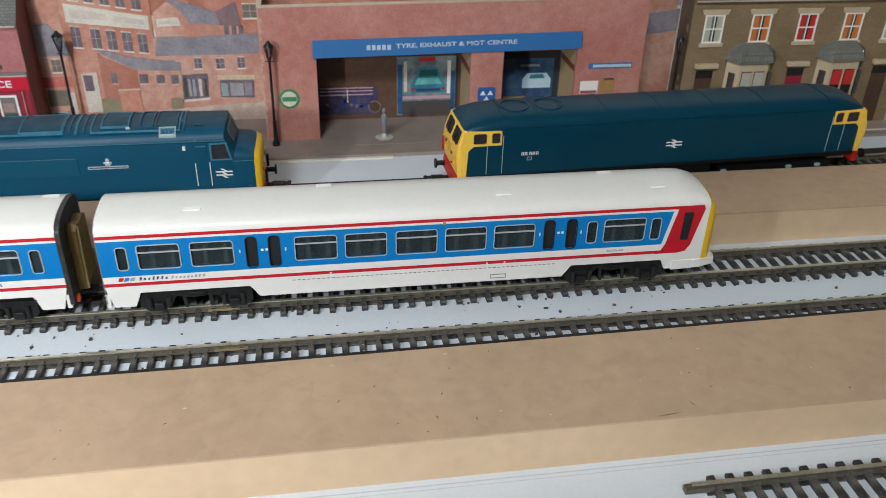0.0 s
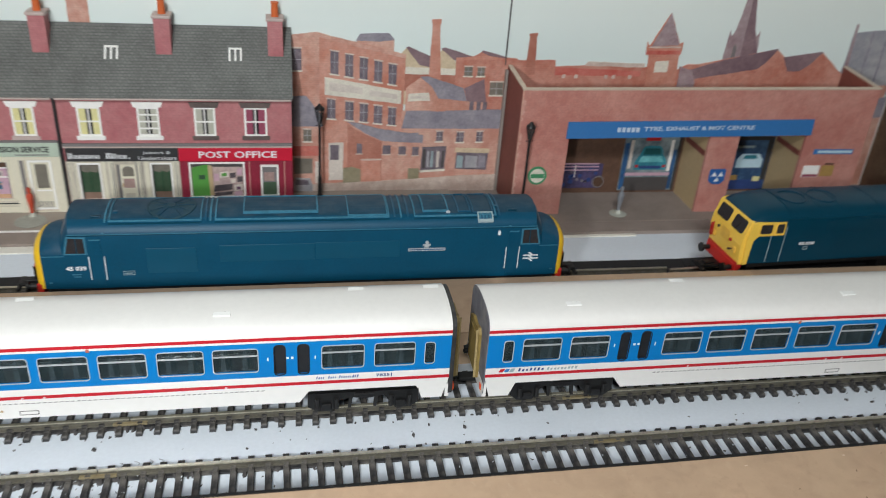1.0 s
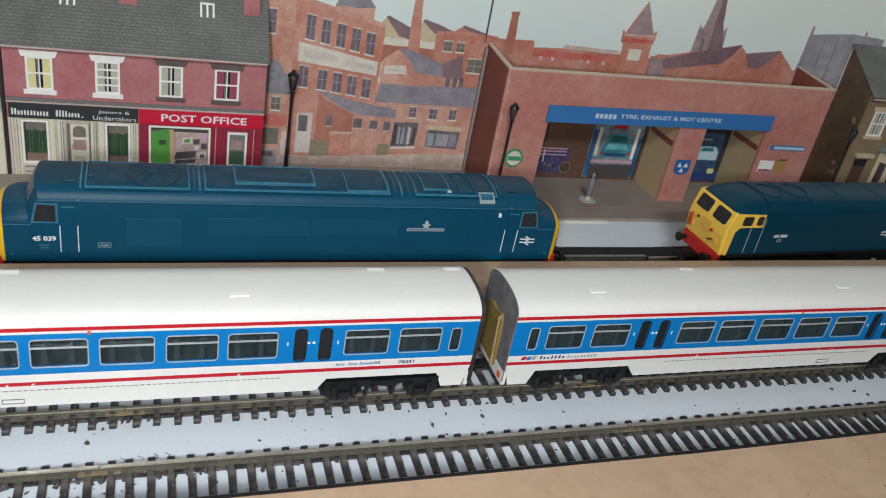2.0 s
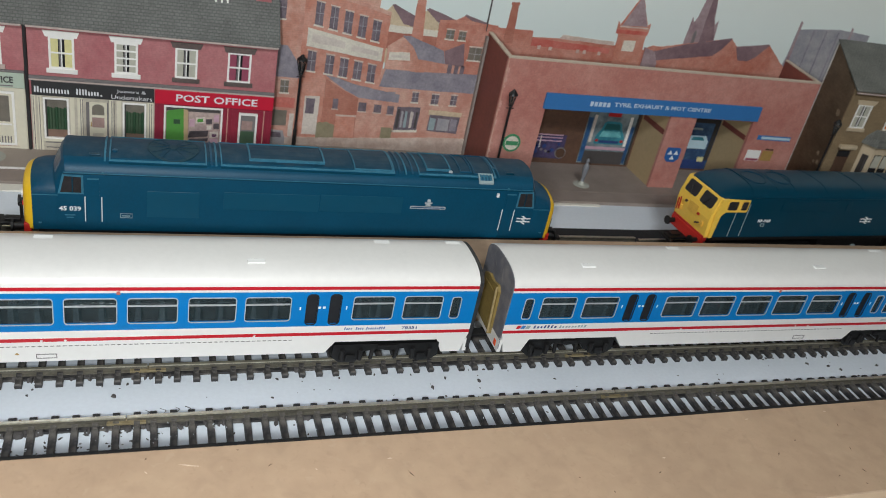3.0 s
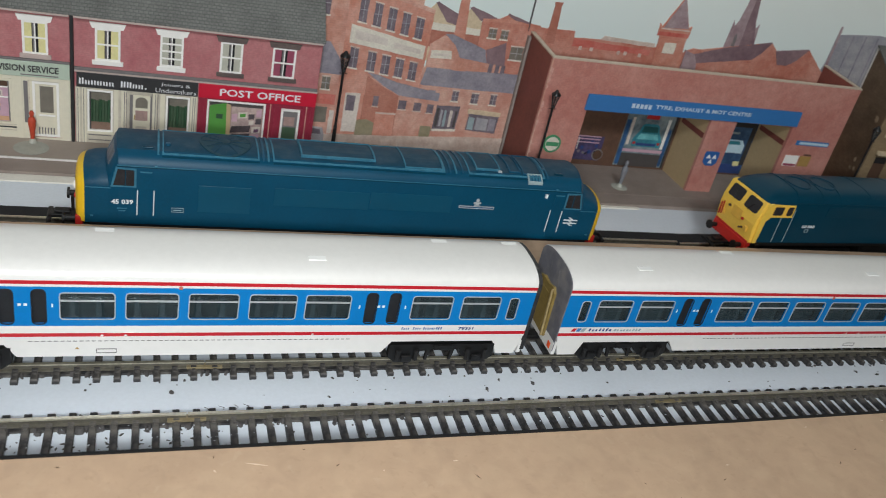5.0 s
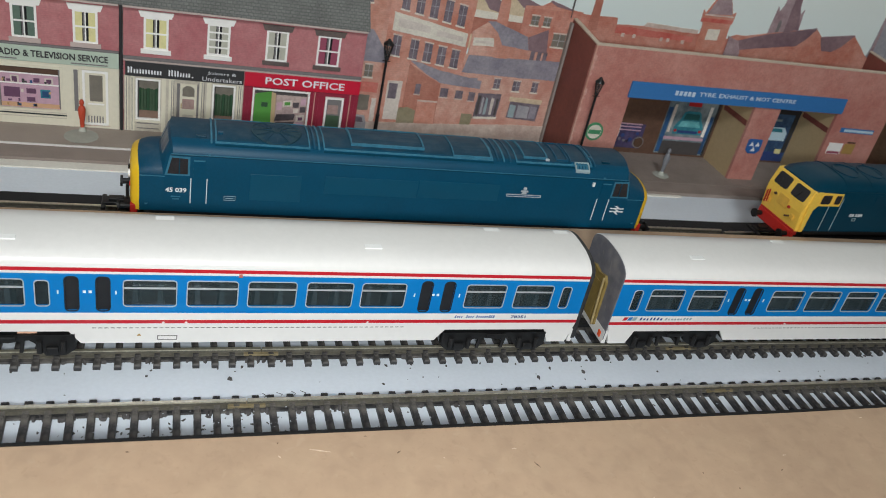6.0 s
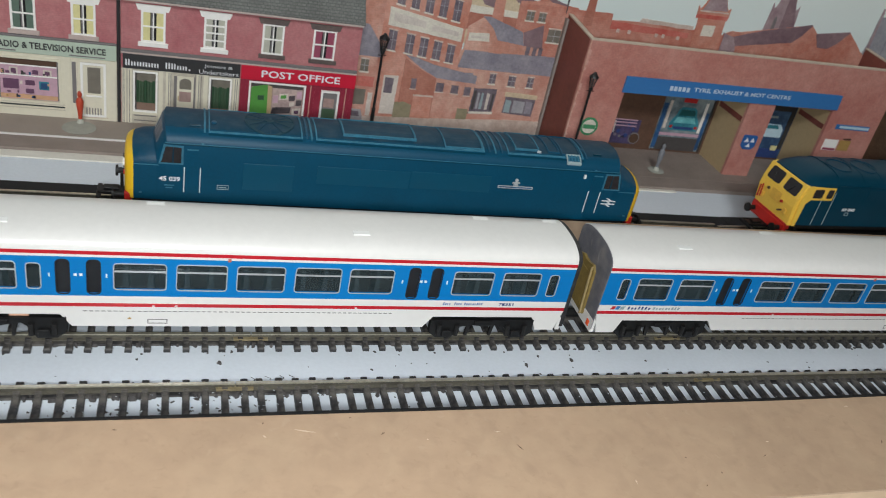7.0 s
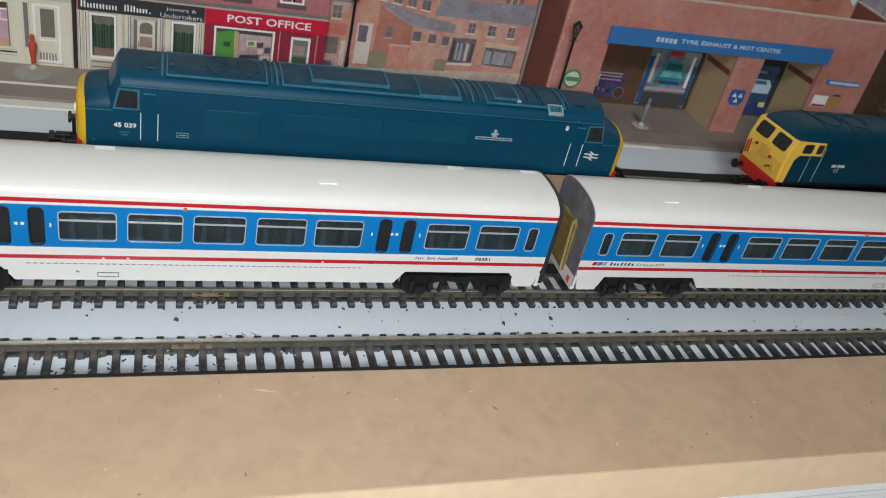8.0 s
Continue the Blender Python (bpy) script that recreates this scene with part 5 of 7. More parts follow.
def box_loco():
    """Flat-ended blue freight diesel with wrap-round yellow cabs."""
    yc, hw = TRACK_C, 0.0165
    x0, x1 = 0.0700, 0.3050
    zb, zs, zt = 0.0175, 0.0460, 0.0546
    t = empty("diesel_locomotive", (x0 + x1) / 2, yc, 0.0043)
    tagged(t, "blue freight diesel locomotive with flat yellow cab fronts", "locomotive", group="model locomotives")
    ends = [(0.0040, hw * 0.95, 0.0474, 0.0445, zb), (0.0085, hw * 0.99, 0.0514, 0.0455, zb), (0.0160, hw, 0.0536, zs, zb), (0.0260, hw, zt, zs, zb)]
    left = [body_ring(x0 + d, yc, *s) for d, *s in ends]
    right = [body_ring(x1 - d, yc, *s) for d, *s in ends[::-1]]
    part("body", loft(left + right), "rail_blue_dark", t, "rail-blue body shell", smooth=True)
    for base, way in ((x0, 1), (x1, -1)):
        rows = [(0.0012, 0.93, zb - 0.0006), (0.0000, 0.94, 0.0300), (0.0006, 0.95, 0.0360), (0.0036, 0.920, 0.0458), (0.0040, 0.900, 0.0464)]
        sec = []
        for d, h, z in rows:
            sec.append([(base + way * d, yc - hw * h, z), (base + way * d, yc + hw * h, z), (base + way * 0.0060, yc + hw * min(1.0, h + 0.03), z), (base + way * 0.0060, yc - hw * min(1.0, h + 0.03), z)])
        front = part("cab_front", loft(sec), "yellow_pale", t, "yellow warning cab front")
        slope = lambda z: 0.0006 + (z - 0.0360) * 0.0030 / 0.0095
        for k in (-1, 1):
            outline = rounded(yc + k * 0.0074 - 0.0056, yc + k * 0.0074 + 0.0056, 0.0366, 0.0448, 0.0014)
            part("windscreen", loft([[(base + way * (slope(q) - e), p, q) for p, q in outline] for e in (-0.0004, 0.0003)]), "rubber", front)
            part("wiper", rod((base + way * (slope(0.0366) - 0.0006), yc + k * 0.0060, 0.0364), (base + way * (slope(0.0420) - 0.0006), yc + k * 0.0085, 0.0420), 0.00022, 5), "black", front)
        for k, z in ((-0.0060, 0.0290), (0.0070, 0.0310), (-0.0075, 0.0235), (-0.0058, 0.0225)):
            part("marker_lamp", rod((base + way * 0.0012, yc + k, z), (base - way * 0.0006, yc + k, z), 0.0010 if z > 0.028 else 0.0006, 10), "pipe_red" if z < 0.03 and z > 0.028 else "brown", front)
        panel = rounded(yc - 0.0042, yc + 0.0042, 0.0262, 0.0335, 0.0006)
        part("headcode_panel", loft([[(base + way * (0.0003 - e), p, q) for p, q in panel] for e in (0.0, 0.0004)]), "yellow_worn", front, "faded headcode panel")
        for k in (-0.0105, 0.0105):
            part("lamp_cluster", box(*sorted((base + way * 0.0006, base - way * 0.0005)), yc + k - 0.0012, yc + k + 0.0012, 0.0225, 0.0262, 0.0003), "yellow_worn", front)
        part("pipe", rod((base - way * 0.0008, yc + 0.0125, 0.0215), (base - way * 0.0008, yc + 0.0128, 0.0300), 0.0005, 6), "pipe_red", front)
        part("pipe", rod((base - way * 0.0010, yc + 0.0105, 0.0225), (base - way * 0.0010, yc + 0.0110, 0.0315), 0.00045, 6), "pipe_red", front)
        buffer_beam(t, yc, base + way * 0.0030, -way, 0.0165)
        part("front_skirt", box(*sorted((base + way * 0.0005, base + way * 0.004)), yc - 0.0150, yc + 0.0150, 0.0135, 0.0176, 0.0004), "pipe_red", t, "red buffer-beam skirt")
        for side in (-1, 1):
            out = lambda d: yc + side * (hw + d)
            ys = lambda d, e: sorted((out(d), out(e)))
            wrap = [(0.0030, zb), (0.0052, zb), (0.0060, 0.0340), (0.0085, 0.0370), (0.0232, 0.0370), (0.0232, 0.0460), (0.0070, 0.0465), (0.0040, 0.0455), (0.0020, 0.0360)]
            cs = part("cab_side", prism([(base + way * p, q) for p, q in wrap], "y", *ys(-0.0012, 0.00035)), "yellow_pale", t, "yellow cab side band")
            for a, b in ((0.0085, 0.0152), (0.0180, 0.0222)):
                part("cab_window", prism([(base + way * p, q) for p, q in rounded(a, b, 0.0387, 0.0449, 0.0010)], "y", *ys(0.0002, 0.0006)), "cab_glass", cs)
                part("window_frame", loft([[(base + way * p, yd, q) for p, q in rounded(a - e, b + e, 0.0387 - e, 0.0449 + e, 0.0010 + e)] for yd, e in ((ys(0.0003, 0.0003)[0], 0.0004), (ys(0.0007, 0.0007)[0], 0.0003), (ys(0.0007, 0.0007)[0], 0.0), (ys(0.0003, 0.0003)[0], 0.0))], cap=False), "yellow_worn", cs)
            for d in (0.0158, 0.0240):
                part("handrail", rod((base + way * d, out(0.0005), 0.0190), (base + way * d, out(0.0005), 0.0370 if d < 0.02 else 0.043), 0.00022, 6), "bay_grey", t)
    for side in (-1, 1):
        ys = lambda d, e: sorted((yc + side * (hw + d), yc + side * (hw + e)))
        part("sill", box(x0 + 0.006, x1 - 0.006, *ys(-0.001, 0.0003), 0.0155, 0.0178), "black", t)
        part("gutter", box(x0 + 0.024, x1 - 0.024, *ys(-0.0006, 0.0003), 0.0470, 0.0475, 0.0001), "rail_blue_dark", t)
        for a, b in ((0.118, 0.160), (0.168, 0.172), (0.205, 0.262)):
            part("grille_panel", box(a, b, *ys(0.0001, 0.0003), 0.0380, 0.0455, 0.0001), "rail_blue_dark", t)
    y = yc - hw * 1.012
    for a in (0.1040, 0.1058, 0.1082, 0.1100, 0.1118):
        bm = box(a, a + 0.0005, y - 0.0003, y - 0.0001, 0.0296, 0.0316)
        box(a, a + 0.0014, y - 0.0003, y - 0.0001, 0.0310, 0.0316, bm=bm)
        box(a + 0.0009, a + 0.0014, y - 0.0003, y - 0.0001, 0.0296, 0.0316, bm=bm)
        part("running_mark", bm, "mark_white", t)
    part("works_plate", frame_ring(0.1072, 0.1098, 0.0262, 0.0284, 0.0003, y - 0.0003, y), "bay_grey", t)
    arrow_mark(t, 0.1884, 0.0310, y - 0.0003, 0.0092)
    for xr in (0.0945, 0.1130, 0.1260, 0.1500, 0.1800, 0.2100, 0.2400, 0.2780):
        ring = body_ring(0, yc, hw * 1.001, zt + 0.0003, zs, zs - 0.001)[2:-2]
        part("roof_rib", loft([[(xr + w, yy, z) for _, yy, z in ring] + [(xr + w, yc, zs)] for w in (-0.0004, 0.0004)]), "rail_blue_dark", t, smooth=True)
    # two round fan openings whose rims stand out of the roof
    for xr in (0.1030, 0.1215):
        rim = []
        for r, h in ((0.0078, -0.0006), (0.0078, 0.0006), (0.0070, 0.0006), (0.0070, -0.0006)):
            ring = []
            for k in range(28):
                fy = yc - 0.0015 + r * math.sin(k * math.tau / 28)
                q = min(1, abs(fy - yc) / hw) ** (1 / 0.65)
                ring.append((xr + r * math.cos(k * math.tau / 28), fy, zs + (zt - zs) * max(0.0, 1 - q * q) ** 0.45 + h))
            rim.append(ring)
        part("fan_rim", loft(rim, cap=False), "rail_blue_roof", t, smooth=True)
    bogies(t, yc, (x0 + 0.050, x1 - 0.050), (-0.022, 0.0, 0.022), 0.0068, 0.034)
    part("fuel_tank", box(0.160, 0.214, yc - 0.015, yc + 0.015, 0.0080, 0.0178, 0.0008), "black", t)
    for x in (0.190, 0.222, 0.262, 0.280):
        part("axle_cap", box(x - 0.0016, x + 0.0016, yc - 0.0162, yc - 0.0145, 0.0120, 0.0138, 0.0005), "bay_grey", t, "pale axle cap")
    # the body rides high on its bogies and is a little squat
    for ob in t.children_recursive:
        if ob.name.split(".")[0] not in ("bogie", "side_frame", "wheel", "fuel_tank", "axle_cap", "buffer_beam", "buffer", "coupling_hook"):
            for v in ob.data.vertices:
                v.co.z = 0.0205 + (v.co.z - 0.0175) * 0.858
    # it stands on the track that bears away from the platform
    t.location.x, t.location.y, t.rotation_euler.z = 0.1870, 0.3985, BEAR


box_loco()


# ---- street ----
def street():
    tagged(part("road", box(X0, X1, 0.4510, 0.4648, 0.0, ROAD - 0.0008), "asphalt"), "grey-brown printed card road behind the track", "road", kind="structure")
    tagged(part("trim", box(X0, -0.06, 0.4437, 0.4508, 0.0, 0.0009, 0.0002), "cream_card"), "cream strip of bare card along the road", "card strip", kind="structure")
    tagged(part("trim", box(-0.06, 0.046, 0.4482, 0.4508, 0.0, 0.0009, 0.0002), "cream_card"), "torn pale card edge before the garage", "card strip", kind="structure")
    tagged(part("kerb", box(X0, -0.06, 0.4648, 0.4658, 0.0, ROAD + 0.0001, 0.0002), "card_edge"), "white kerb line between road and pavement", "kerb", kind="structure")
    tagged(part("kerb", box(0.227, X1, 0.4558, 0.4568, 0.0, ROAD + 0.0001, 0.0002), "card_edge"), "white kerb line between road and pavement", "kerb", kind="structure")
    tagged(part("pavement", box(X0, -0.06, 0.4658, 0.5600, 0.0, ROAD), "pavement"), "grey-brown printed pavement before the shops", "pavement", kind="structure")
    tagged(part("pavement", box(0.227, X1, 0.4568, 0.5600, 0.0, ROAD), "pavement"), "grey-brown printed pavement before the stone houses", "pavement", kind="structure")
    tagged(part("forecourt", box(-0.06, 0.227, 0.4648, 0.5600, 0.0, ROAD - 0.0006), "asphalt"), "grey asphalt garage forecourt", "forecourt", kind="structure")


street()


def sash(parent, x0, x1, z0, z1, y, curtain, hood, sill, cross="white_frame", bars=1):
    """A sash window in a card front: recessed glass, curtains, white frame, hood and sill."""
    w = part("window", box(x0, x1, y + 0.0003, y + 0.0007, z0, z1), "dark_glass", parent)
    cw = (x1 - x0) * 0.36
    for a, b in ((x0, x0 + cw), (x1 - cw, x1)):
        part("curtain", box(a, b, y + 0.0001, y + 0.0004, z0, z1), curtain, w)
    bm = frame_ring(x0 - 0.0006, x1 + 0.0006, z0 - 0.0006, z1 + 0.0006, 0.0011, y - 0.0004, y + 0.0004)
    zm, xm = (z0 + z1) / 2, (x0 + x1) / 2
    box(x0, x1, y - 0.0003, y + 0.0003, zm - 0.0004, zm + 0.0004, bm=bm)
    box(xm - 0.0003, xm + 0.0003, y - 0.00022, y + 0.0002, z0, z1, bm=bm)
    for k in (q for q in range(1, bars) if q * 2 != bars):
        zk = z0 + (z1 - z0) * k / bars
        box(x0, x1, y - 0.0003, y + 0.0003, zk - 0.0004, zk + 0.0004, bm=bm)
    part("window_frame", bm, "print_white", w)
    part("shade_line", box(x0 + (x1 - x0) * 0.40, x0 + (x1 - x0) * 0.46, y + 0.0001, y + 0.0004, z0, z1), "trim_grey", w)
    e = 0.0020
    part("lintel", prism([(x0 - e, z1 + 0.0004), (x1 + e, z1 + 0.0004), (x1 + e + 0.0012, z1 + 0.0036), (x0 - e - 0.0012, z1 + 0.0036)], "y", y - 0.0006, y + 0.0004), hood, w)
    part("sill", box(x0 - e, x1 + e, y - 0.0010, y + 0.0004, z0 - 0.0028, z0 - 0.0004, 0.0002), sill, w)


def chimney(parent, x, y, z0, z1, w=0.0085, pot=True):
    c = part("chimney", box(x - w / 2, x + w / 2, y - 0.004, y + 0.006, z0, z1, 0.0002), "brick_maroon", parent)
    part("chimney_cap", box(x - w / 2 - 0.0008, x + w / 2 + 0.0008, y - 0.0048, y + 0.0068, z1, z1 + 0.0016, 0.0003), "gutter_pale", c)
    if pot:
        part("chimney_pot", lathe([(0.0021, z1 + 0.0016), (0.0018, z1 + 0.0085), (0.0022, z1 + 0.0088), (0.0022, z1 + 0.0096), (0.0014, z1 + 0.0096)], x, y + 0.001, 12), "pot", c, smooth=True)


def terrace_shell(name, label, x0, x1, front, eave, ridge, wall, side, holes, group, slates="slate", skew=0.0):
    t = empty(name, (x0 + x1) / 2, front, ROAD)
    tagged(t, label, "model building", group=group)
    part("front_wall", wall_with_holes(x0, x1, ROAD, eave, front, front + 0.0012, holes), wall, t)
    for x in (x0, x1 - 0.0012):
        lean = skew if x == x0 else 0.0
        rear = BACK_Y - 0.0015
        part("side_wall", loft([[(x + d, front + 0.0012, ROAD), (x + lean + d, rear, ROAD), (x + lean + d, rear, ridge - 0.0006), (x + d, front + 0.0012, eave - 0.0004)] for d in (0.0, 0.0012)]), side, t)
    over = 0.0022
    rise = (ridge - eave) / (BACK_Y - 0.001 - front)
    slope = [(front - over, eave - over * rise * 0.4, 0.0), (front - over, eave - over * rise * 0.4 + 0.0010, 0.0), (BACK_Y - 0.001, ridge + 0.0010, skew), (BACK_Y - 0.001, ridge, skew)]
    part("roof", loft([[(x0 - 0.0010 + s, y, z) for y, z, s in slope], [(x1 + 0.0009, y, z) for y, z, _ in slope]]), slates, t, "grey slate roof")
    part("gutter", box(x0, x1, front - over - 0.0008, front - over + 0.0004, eave - 0.0019, eave - 0.0010, 0.0002), "gutter_pale", t)
    part("back_wall", box(x0 + 0.0012 + skew, x1 - 0.0012, BACK_Y - 0.0035, BACK_Y - 0.0015, ROAD, ridge - 0.004), "trim_dark", t)
    return t


def skylight(parent, x, front, eave, ridge, d, w=0.0062):
    rise = (ridge - eave) / (BACK_Y - 0.001 - front)
    for k in (-1, 0, 1):
        bm = loft([[(x + k * w / 2 - 0.0005, y, eave + (y - front) * rise + 0.0009), (x + k * w / 2 + 0.0005, y, eave + (y - front) * rise + 0.0009),
                    (x + k * w / 2 + 0.0005, y, eave + (y - front) * rise + 0.0018), (x + k * w / 2 - 0.0005, y, eave + (y - front) * rise + 0.0018)] for y in (front + d, front + d + 0.0065)])
        part("skylight_bar", bm, "print_white", parent)
    y2 = front + d + 0.0065
    part("skylight_head", box(x - w / 2 - 0.0005, x + w / 2 + 0.0005, y2 - 0.0004, y2 + 0.0006, eave + (y2 - front) * rise + 0.0008, eave + (y2 - front) * rise + 0.0020), "print_white", parent)
    part("skylight", loft([[(x - w / 2, y, eave + (y - front) * rise + 0.0008), (x + w / 2, y, eave + (y - front) * rise + 0.0008),
                    (x + w / 2, y, eave + (y - front) * rise + 0.0013), (x - w / 2, y, eave + (y - front) * rise + 0.0013)] for y in (front + d, front + d + 0.0065)]), "dark_glass", parent)


def post_office_row():
    y, eave, ridge = SHOP_Y, 0.0730, 0.1050
    x0, x1 = -0.2860, -0.1600
    ups = [(-0.2755, -0.2645), (-0.2440, -0.2335), (-0.2135, -0.2030), (-0.1860, -0.1745)]
    zw0, zw1 = 0.0500, 0.0660
    shops = [(-0.2793, -0.2680, 0.0100, 0.0330), (-0.2590, -0.2480, 0.0040, 0.0325), (-0.2400, -0.2290, 0.0100, 0.0330), (-0.2188, -0.1880, 0.0110, 0.0330), (-0.1796, -0.1675, 0.0055, 0.0325)]
    holes = [(a, b, zw0, zw1) for a, b in ups] + shops
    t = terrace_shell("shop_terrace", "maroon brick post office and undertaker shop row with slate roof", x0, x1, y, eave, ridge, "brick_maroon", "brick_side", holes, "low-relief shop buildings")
    for (a, b), cur, hood, sill in zip(ups, ("curtain_yellow", "curtain_grey", "curtain_grey", "curtain_red"), ("print_white", "print_white", "hood_brown", "hood_brown"), ("print_white", "print_white", "hood_brown", "hood_brown")):
        sash(t, a, b, zw0, zw1, y, cur, hood, sill, bars=4 if a == ups[1][0] else 1)
    part("string_course", box(x0, x1, y - 0.0014, y + 0.0002, 0.0436, 0.0452, 0.0003), "trim_grey", t)
    part("string_lip", box(x0, x1, y - 0.0018, y - 0.0002, 0.0428, 0.0436, 0.0002), "gutter_pale", t)
    f1 = part("fascia", box(x0 + 0.001, -0.2245, y - 0.0012, y, 0.0345, 0.0425, 0.0002), "fascia_black", t, "black undertaker shop fascia")
    # blackletter name, kept as upright strokes of its size
    rng = random.Random(8)
    for a, n in ((-0.2838, 6), (-0.2635, 4)):
        for k in range(n):
            x, tall = a + 0.0029 * k, 0.0398 if k == 0 else rng.choice((0.0386, 0.0388, 0.0396))
            bm = bmesh.new()
            for q in (0.0, 0.0014):
                prism([(x + q, 0.0364), (x + q + 0.0008, 0.0361), (x + q + 0.0009, tall - 0.0004), (x + q + 0.0001, tall)], "y", y - 0.00135, y - 0.0012, bm)
            part("fascia_mark", bm, "mark_white", f1)
    part("fascia_mark", box(-0.2516, -0.2508, y - 0.00135, y - 0.0012, 0.0362, 0.0369), "mark_white", f1)
    lettering("Joiners &", -0.2436, y - 0.0013, 0.0386, 0.0150, 0.0022, "mark_white", f1)
    lettering("Undertakers", -0.2462, y - 0.0013, 0.0353, 0.0208, 0.0024, "mark_white", f1)
    f2 = part("fascia", box(-0.2240, x1, y - 0.0016, y, 0.0345, 0.0428, 0.0003), "post_red", t, "red post office fascia")
    lettering("POST OFFICE", -0.2130, y - 0.0017, 0.0366, 0.0440, 0.0042, "mark_white", f2, bold=0.02)
    # undertaker shop: grey pilasters, cream stallrisers, green window blinds, cream door
    part("shopfront", wall_with_holes(x0 + 0.0003, -0.2242, ROAD, 0.0345, y - 0.0006, y - 0.0001, shops[:3]), "shopfront_grey", t, "weathered grey timber shopfront")
    for a, b in ((-0.2850, -0.2835), (-0.2824, -0.2804), (-0.2668, -0.2646), (-0.2632, -0.2604), (-0.2474, -0.2455), (-0.2436, -0.2412), (-0.2278, -0.2248)):
        part("pilaster", box(a, b, y - 0.0010, y - 0.0006, ROAD, 0.0343, 0.0001), "cream", t)
    for a, b in ((-0.2793, -0.2680), (-0.2400, -0.2290)):
        w = part("shop_window", box(a, b, y + 0.0006, y + 0.0011, 0.0100, 0.0330), "glass_grey", t)
        part("window_floor", box(a + 0.0004, b - 0.0004, y + 0.0004, y + 0.0007, 0.0104, 0.0150), "floor_brown", w, "reddish window floor")
        for k in range(7):
            xa = a + 0.0006 + (b - a - 0.0012) * k / 7
            part("blind_fold", prism([(xa, y + 0.0006), (xa + 0.0004, y + 0.0001), (xa + 0.0011, y + 0.0001), (xa + 0.0015, y + 0.0006)], "z", 0.0150, 0.0278 - 0.0004 * (k % 3)), "blind_green" if k % 3 else "shop_green", w)
        part("reveal", box(a + 0.0002, a + 0.0012, y + 0.0001, y + 0.0006, 0.0104, 0.0326), "trim_dark", w)
        part("sill", box(a - 0.0010, b + 0.0010, y - 0.0014, y - 0.0004, 0.0086, 0.0098), "cream", t)
        part("window_frame", frame_ring(a - 0.0006, b + 0.0006, 0.0096, 0.0334, 0.0010, y - 0.0009, y + 0.0003), "print_white", w)
        for za, zb in ((0.0045, 0.0050), (0.0074, 0.0079)):
            part("riser_line", box(a, b, y - 0.0008, y - 0.0006, za, zb), "trim_grey", t)
    for a in (-0.2846, -0.2818, -0.2618, -0.2608, -0.2480, -0.2462, -0.2450, -0.2268, -0.2258):
        part("panel_line", box(a, a + 0.00035, y - 0.00105, y - 0.0010, ROAD, 0.0338), "trim_grey", t)
    d = part("door", box(-0.2590, -0.2480, y + 0.0003, y + 0.0010, 0.0040, 0.0325), "cream", t, "cream glazed shop door")
    part("door_pane", box(-0.2561, -0.2499, y + 0.0001, y + 0.0004, 0.0175, 0.0232), "shelf_back", d)
    arched = [(-0.2561, 0.0248), (-0.2499, 0.0248)] + [(-0.2530 + 0.0031 * math.cos(k * math.pi / 8), 0.0285 + 0.0024 * math.sin(k * math.pi / 8)) for k in range(9)]
    part("door_pane", prism(arched, "y", y + 0.0001, y + 0.0004), "glass_grey", d)
    part("door_panel", box(-0.2558, -0.2502, y + 0.0002, y + 0.0005, 0.0062, 0.0140), "shopfront_grey", d)
    for a, b in ((-0.2590, -0.2574), (-0.2486, -0.2480)):
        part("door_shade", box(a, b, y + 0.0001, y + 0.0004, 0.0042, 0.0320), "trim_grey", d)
    part("door_handle", box(-0.2568, -0.2563, y - 0.0002, y + 0.0003, 0.0180, 0.0205), "ochre", d)
    # post office: maroon front, white framed display window, green telephone panel
    part("shopfront", wall_with_holes(-0.2240, x1, ROAD, 0.0345, y - 0.0006, y - 0.0001, shops[3:]), "post_maroon", t, "dark red post office front")
    for a, b in ((-0.2238, -0.2226), (-0.2212, -0.2198), (-0.1866, -0.1858), (-0.1848, -0.1838), (-0.1826, -0.1810), (-0.1668, -0.1654), (-0.1646, -0.1638), (-0.1622, -0.1606)):
        part("pilaster", box(a, b, y - 0.0011, y - 0.0006, ROAD, 0.0343, 0.0001), "post_maroon", t)
    for a in (-0.1852, -0.1650):
        part("pilaster_edge", box(a, a + 0.0005, y - 0.0012, y - 0.0006, ROAD + 0.003, 0.0340), "worn_pink", t)
    w = part("shop_window", box(-0.2188, -0.1880, y + 0.0006, y + 0.0011, 0.0110, 0.0330), "shelf_back", t)
    part("window_frame", frame_ring(-0.2192, -0.1876, 0.0106, 0.0336, 0.0010, y - 0.0010, y + 0.0004), "print_white", w)
    part("window_head", box(-0.2178, -0.1890, y + 0.0003, y + 0.0006, 0.0302, 0.0324), "trim_dark", w)
    part("poster", prism([(-0.2178, 0.0116), (-0.2082, 0.0120), (-0.2088, 0.0318), (-0.2165, 0.0302), (-0.2178, 0.0290)], "y", y + 0.0001, y + 0.0006), "bright_green", w, "bright green door panel")
    part("poster", box(-0.2140, -0.2105, y - 0.0001, y + 0.0001, 0.0225, 0.0252), "shop_green", w)
    part("poster", prism([(-0.2084, 0.0120), (-0.2060, 0.0124), (-0.2064, 0.0310), (-0.2088, 0.0316)], "y", y + 0.0002, y + 0.0006), "beige", w)
    # notices on the wall, dark counters and a few pale papers
    part("printed_wall", box(-0.2058, -0.1892, y + 0.0003, y + 0.0006, 0.0118, 0.0302), "shop_wall", w)
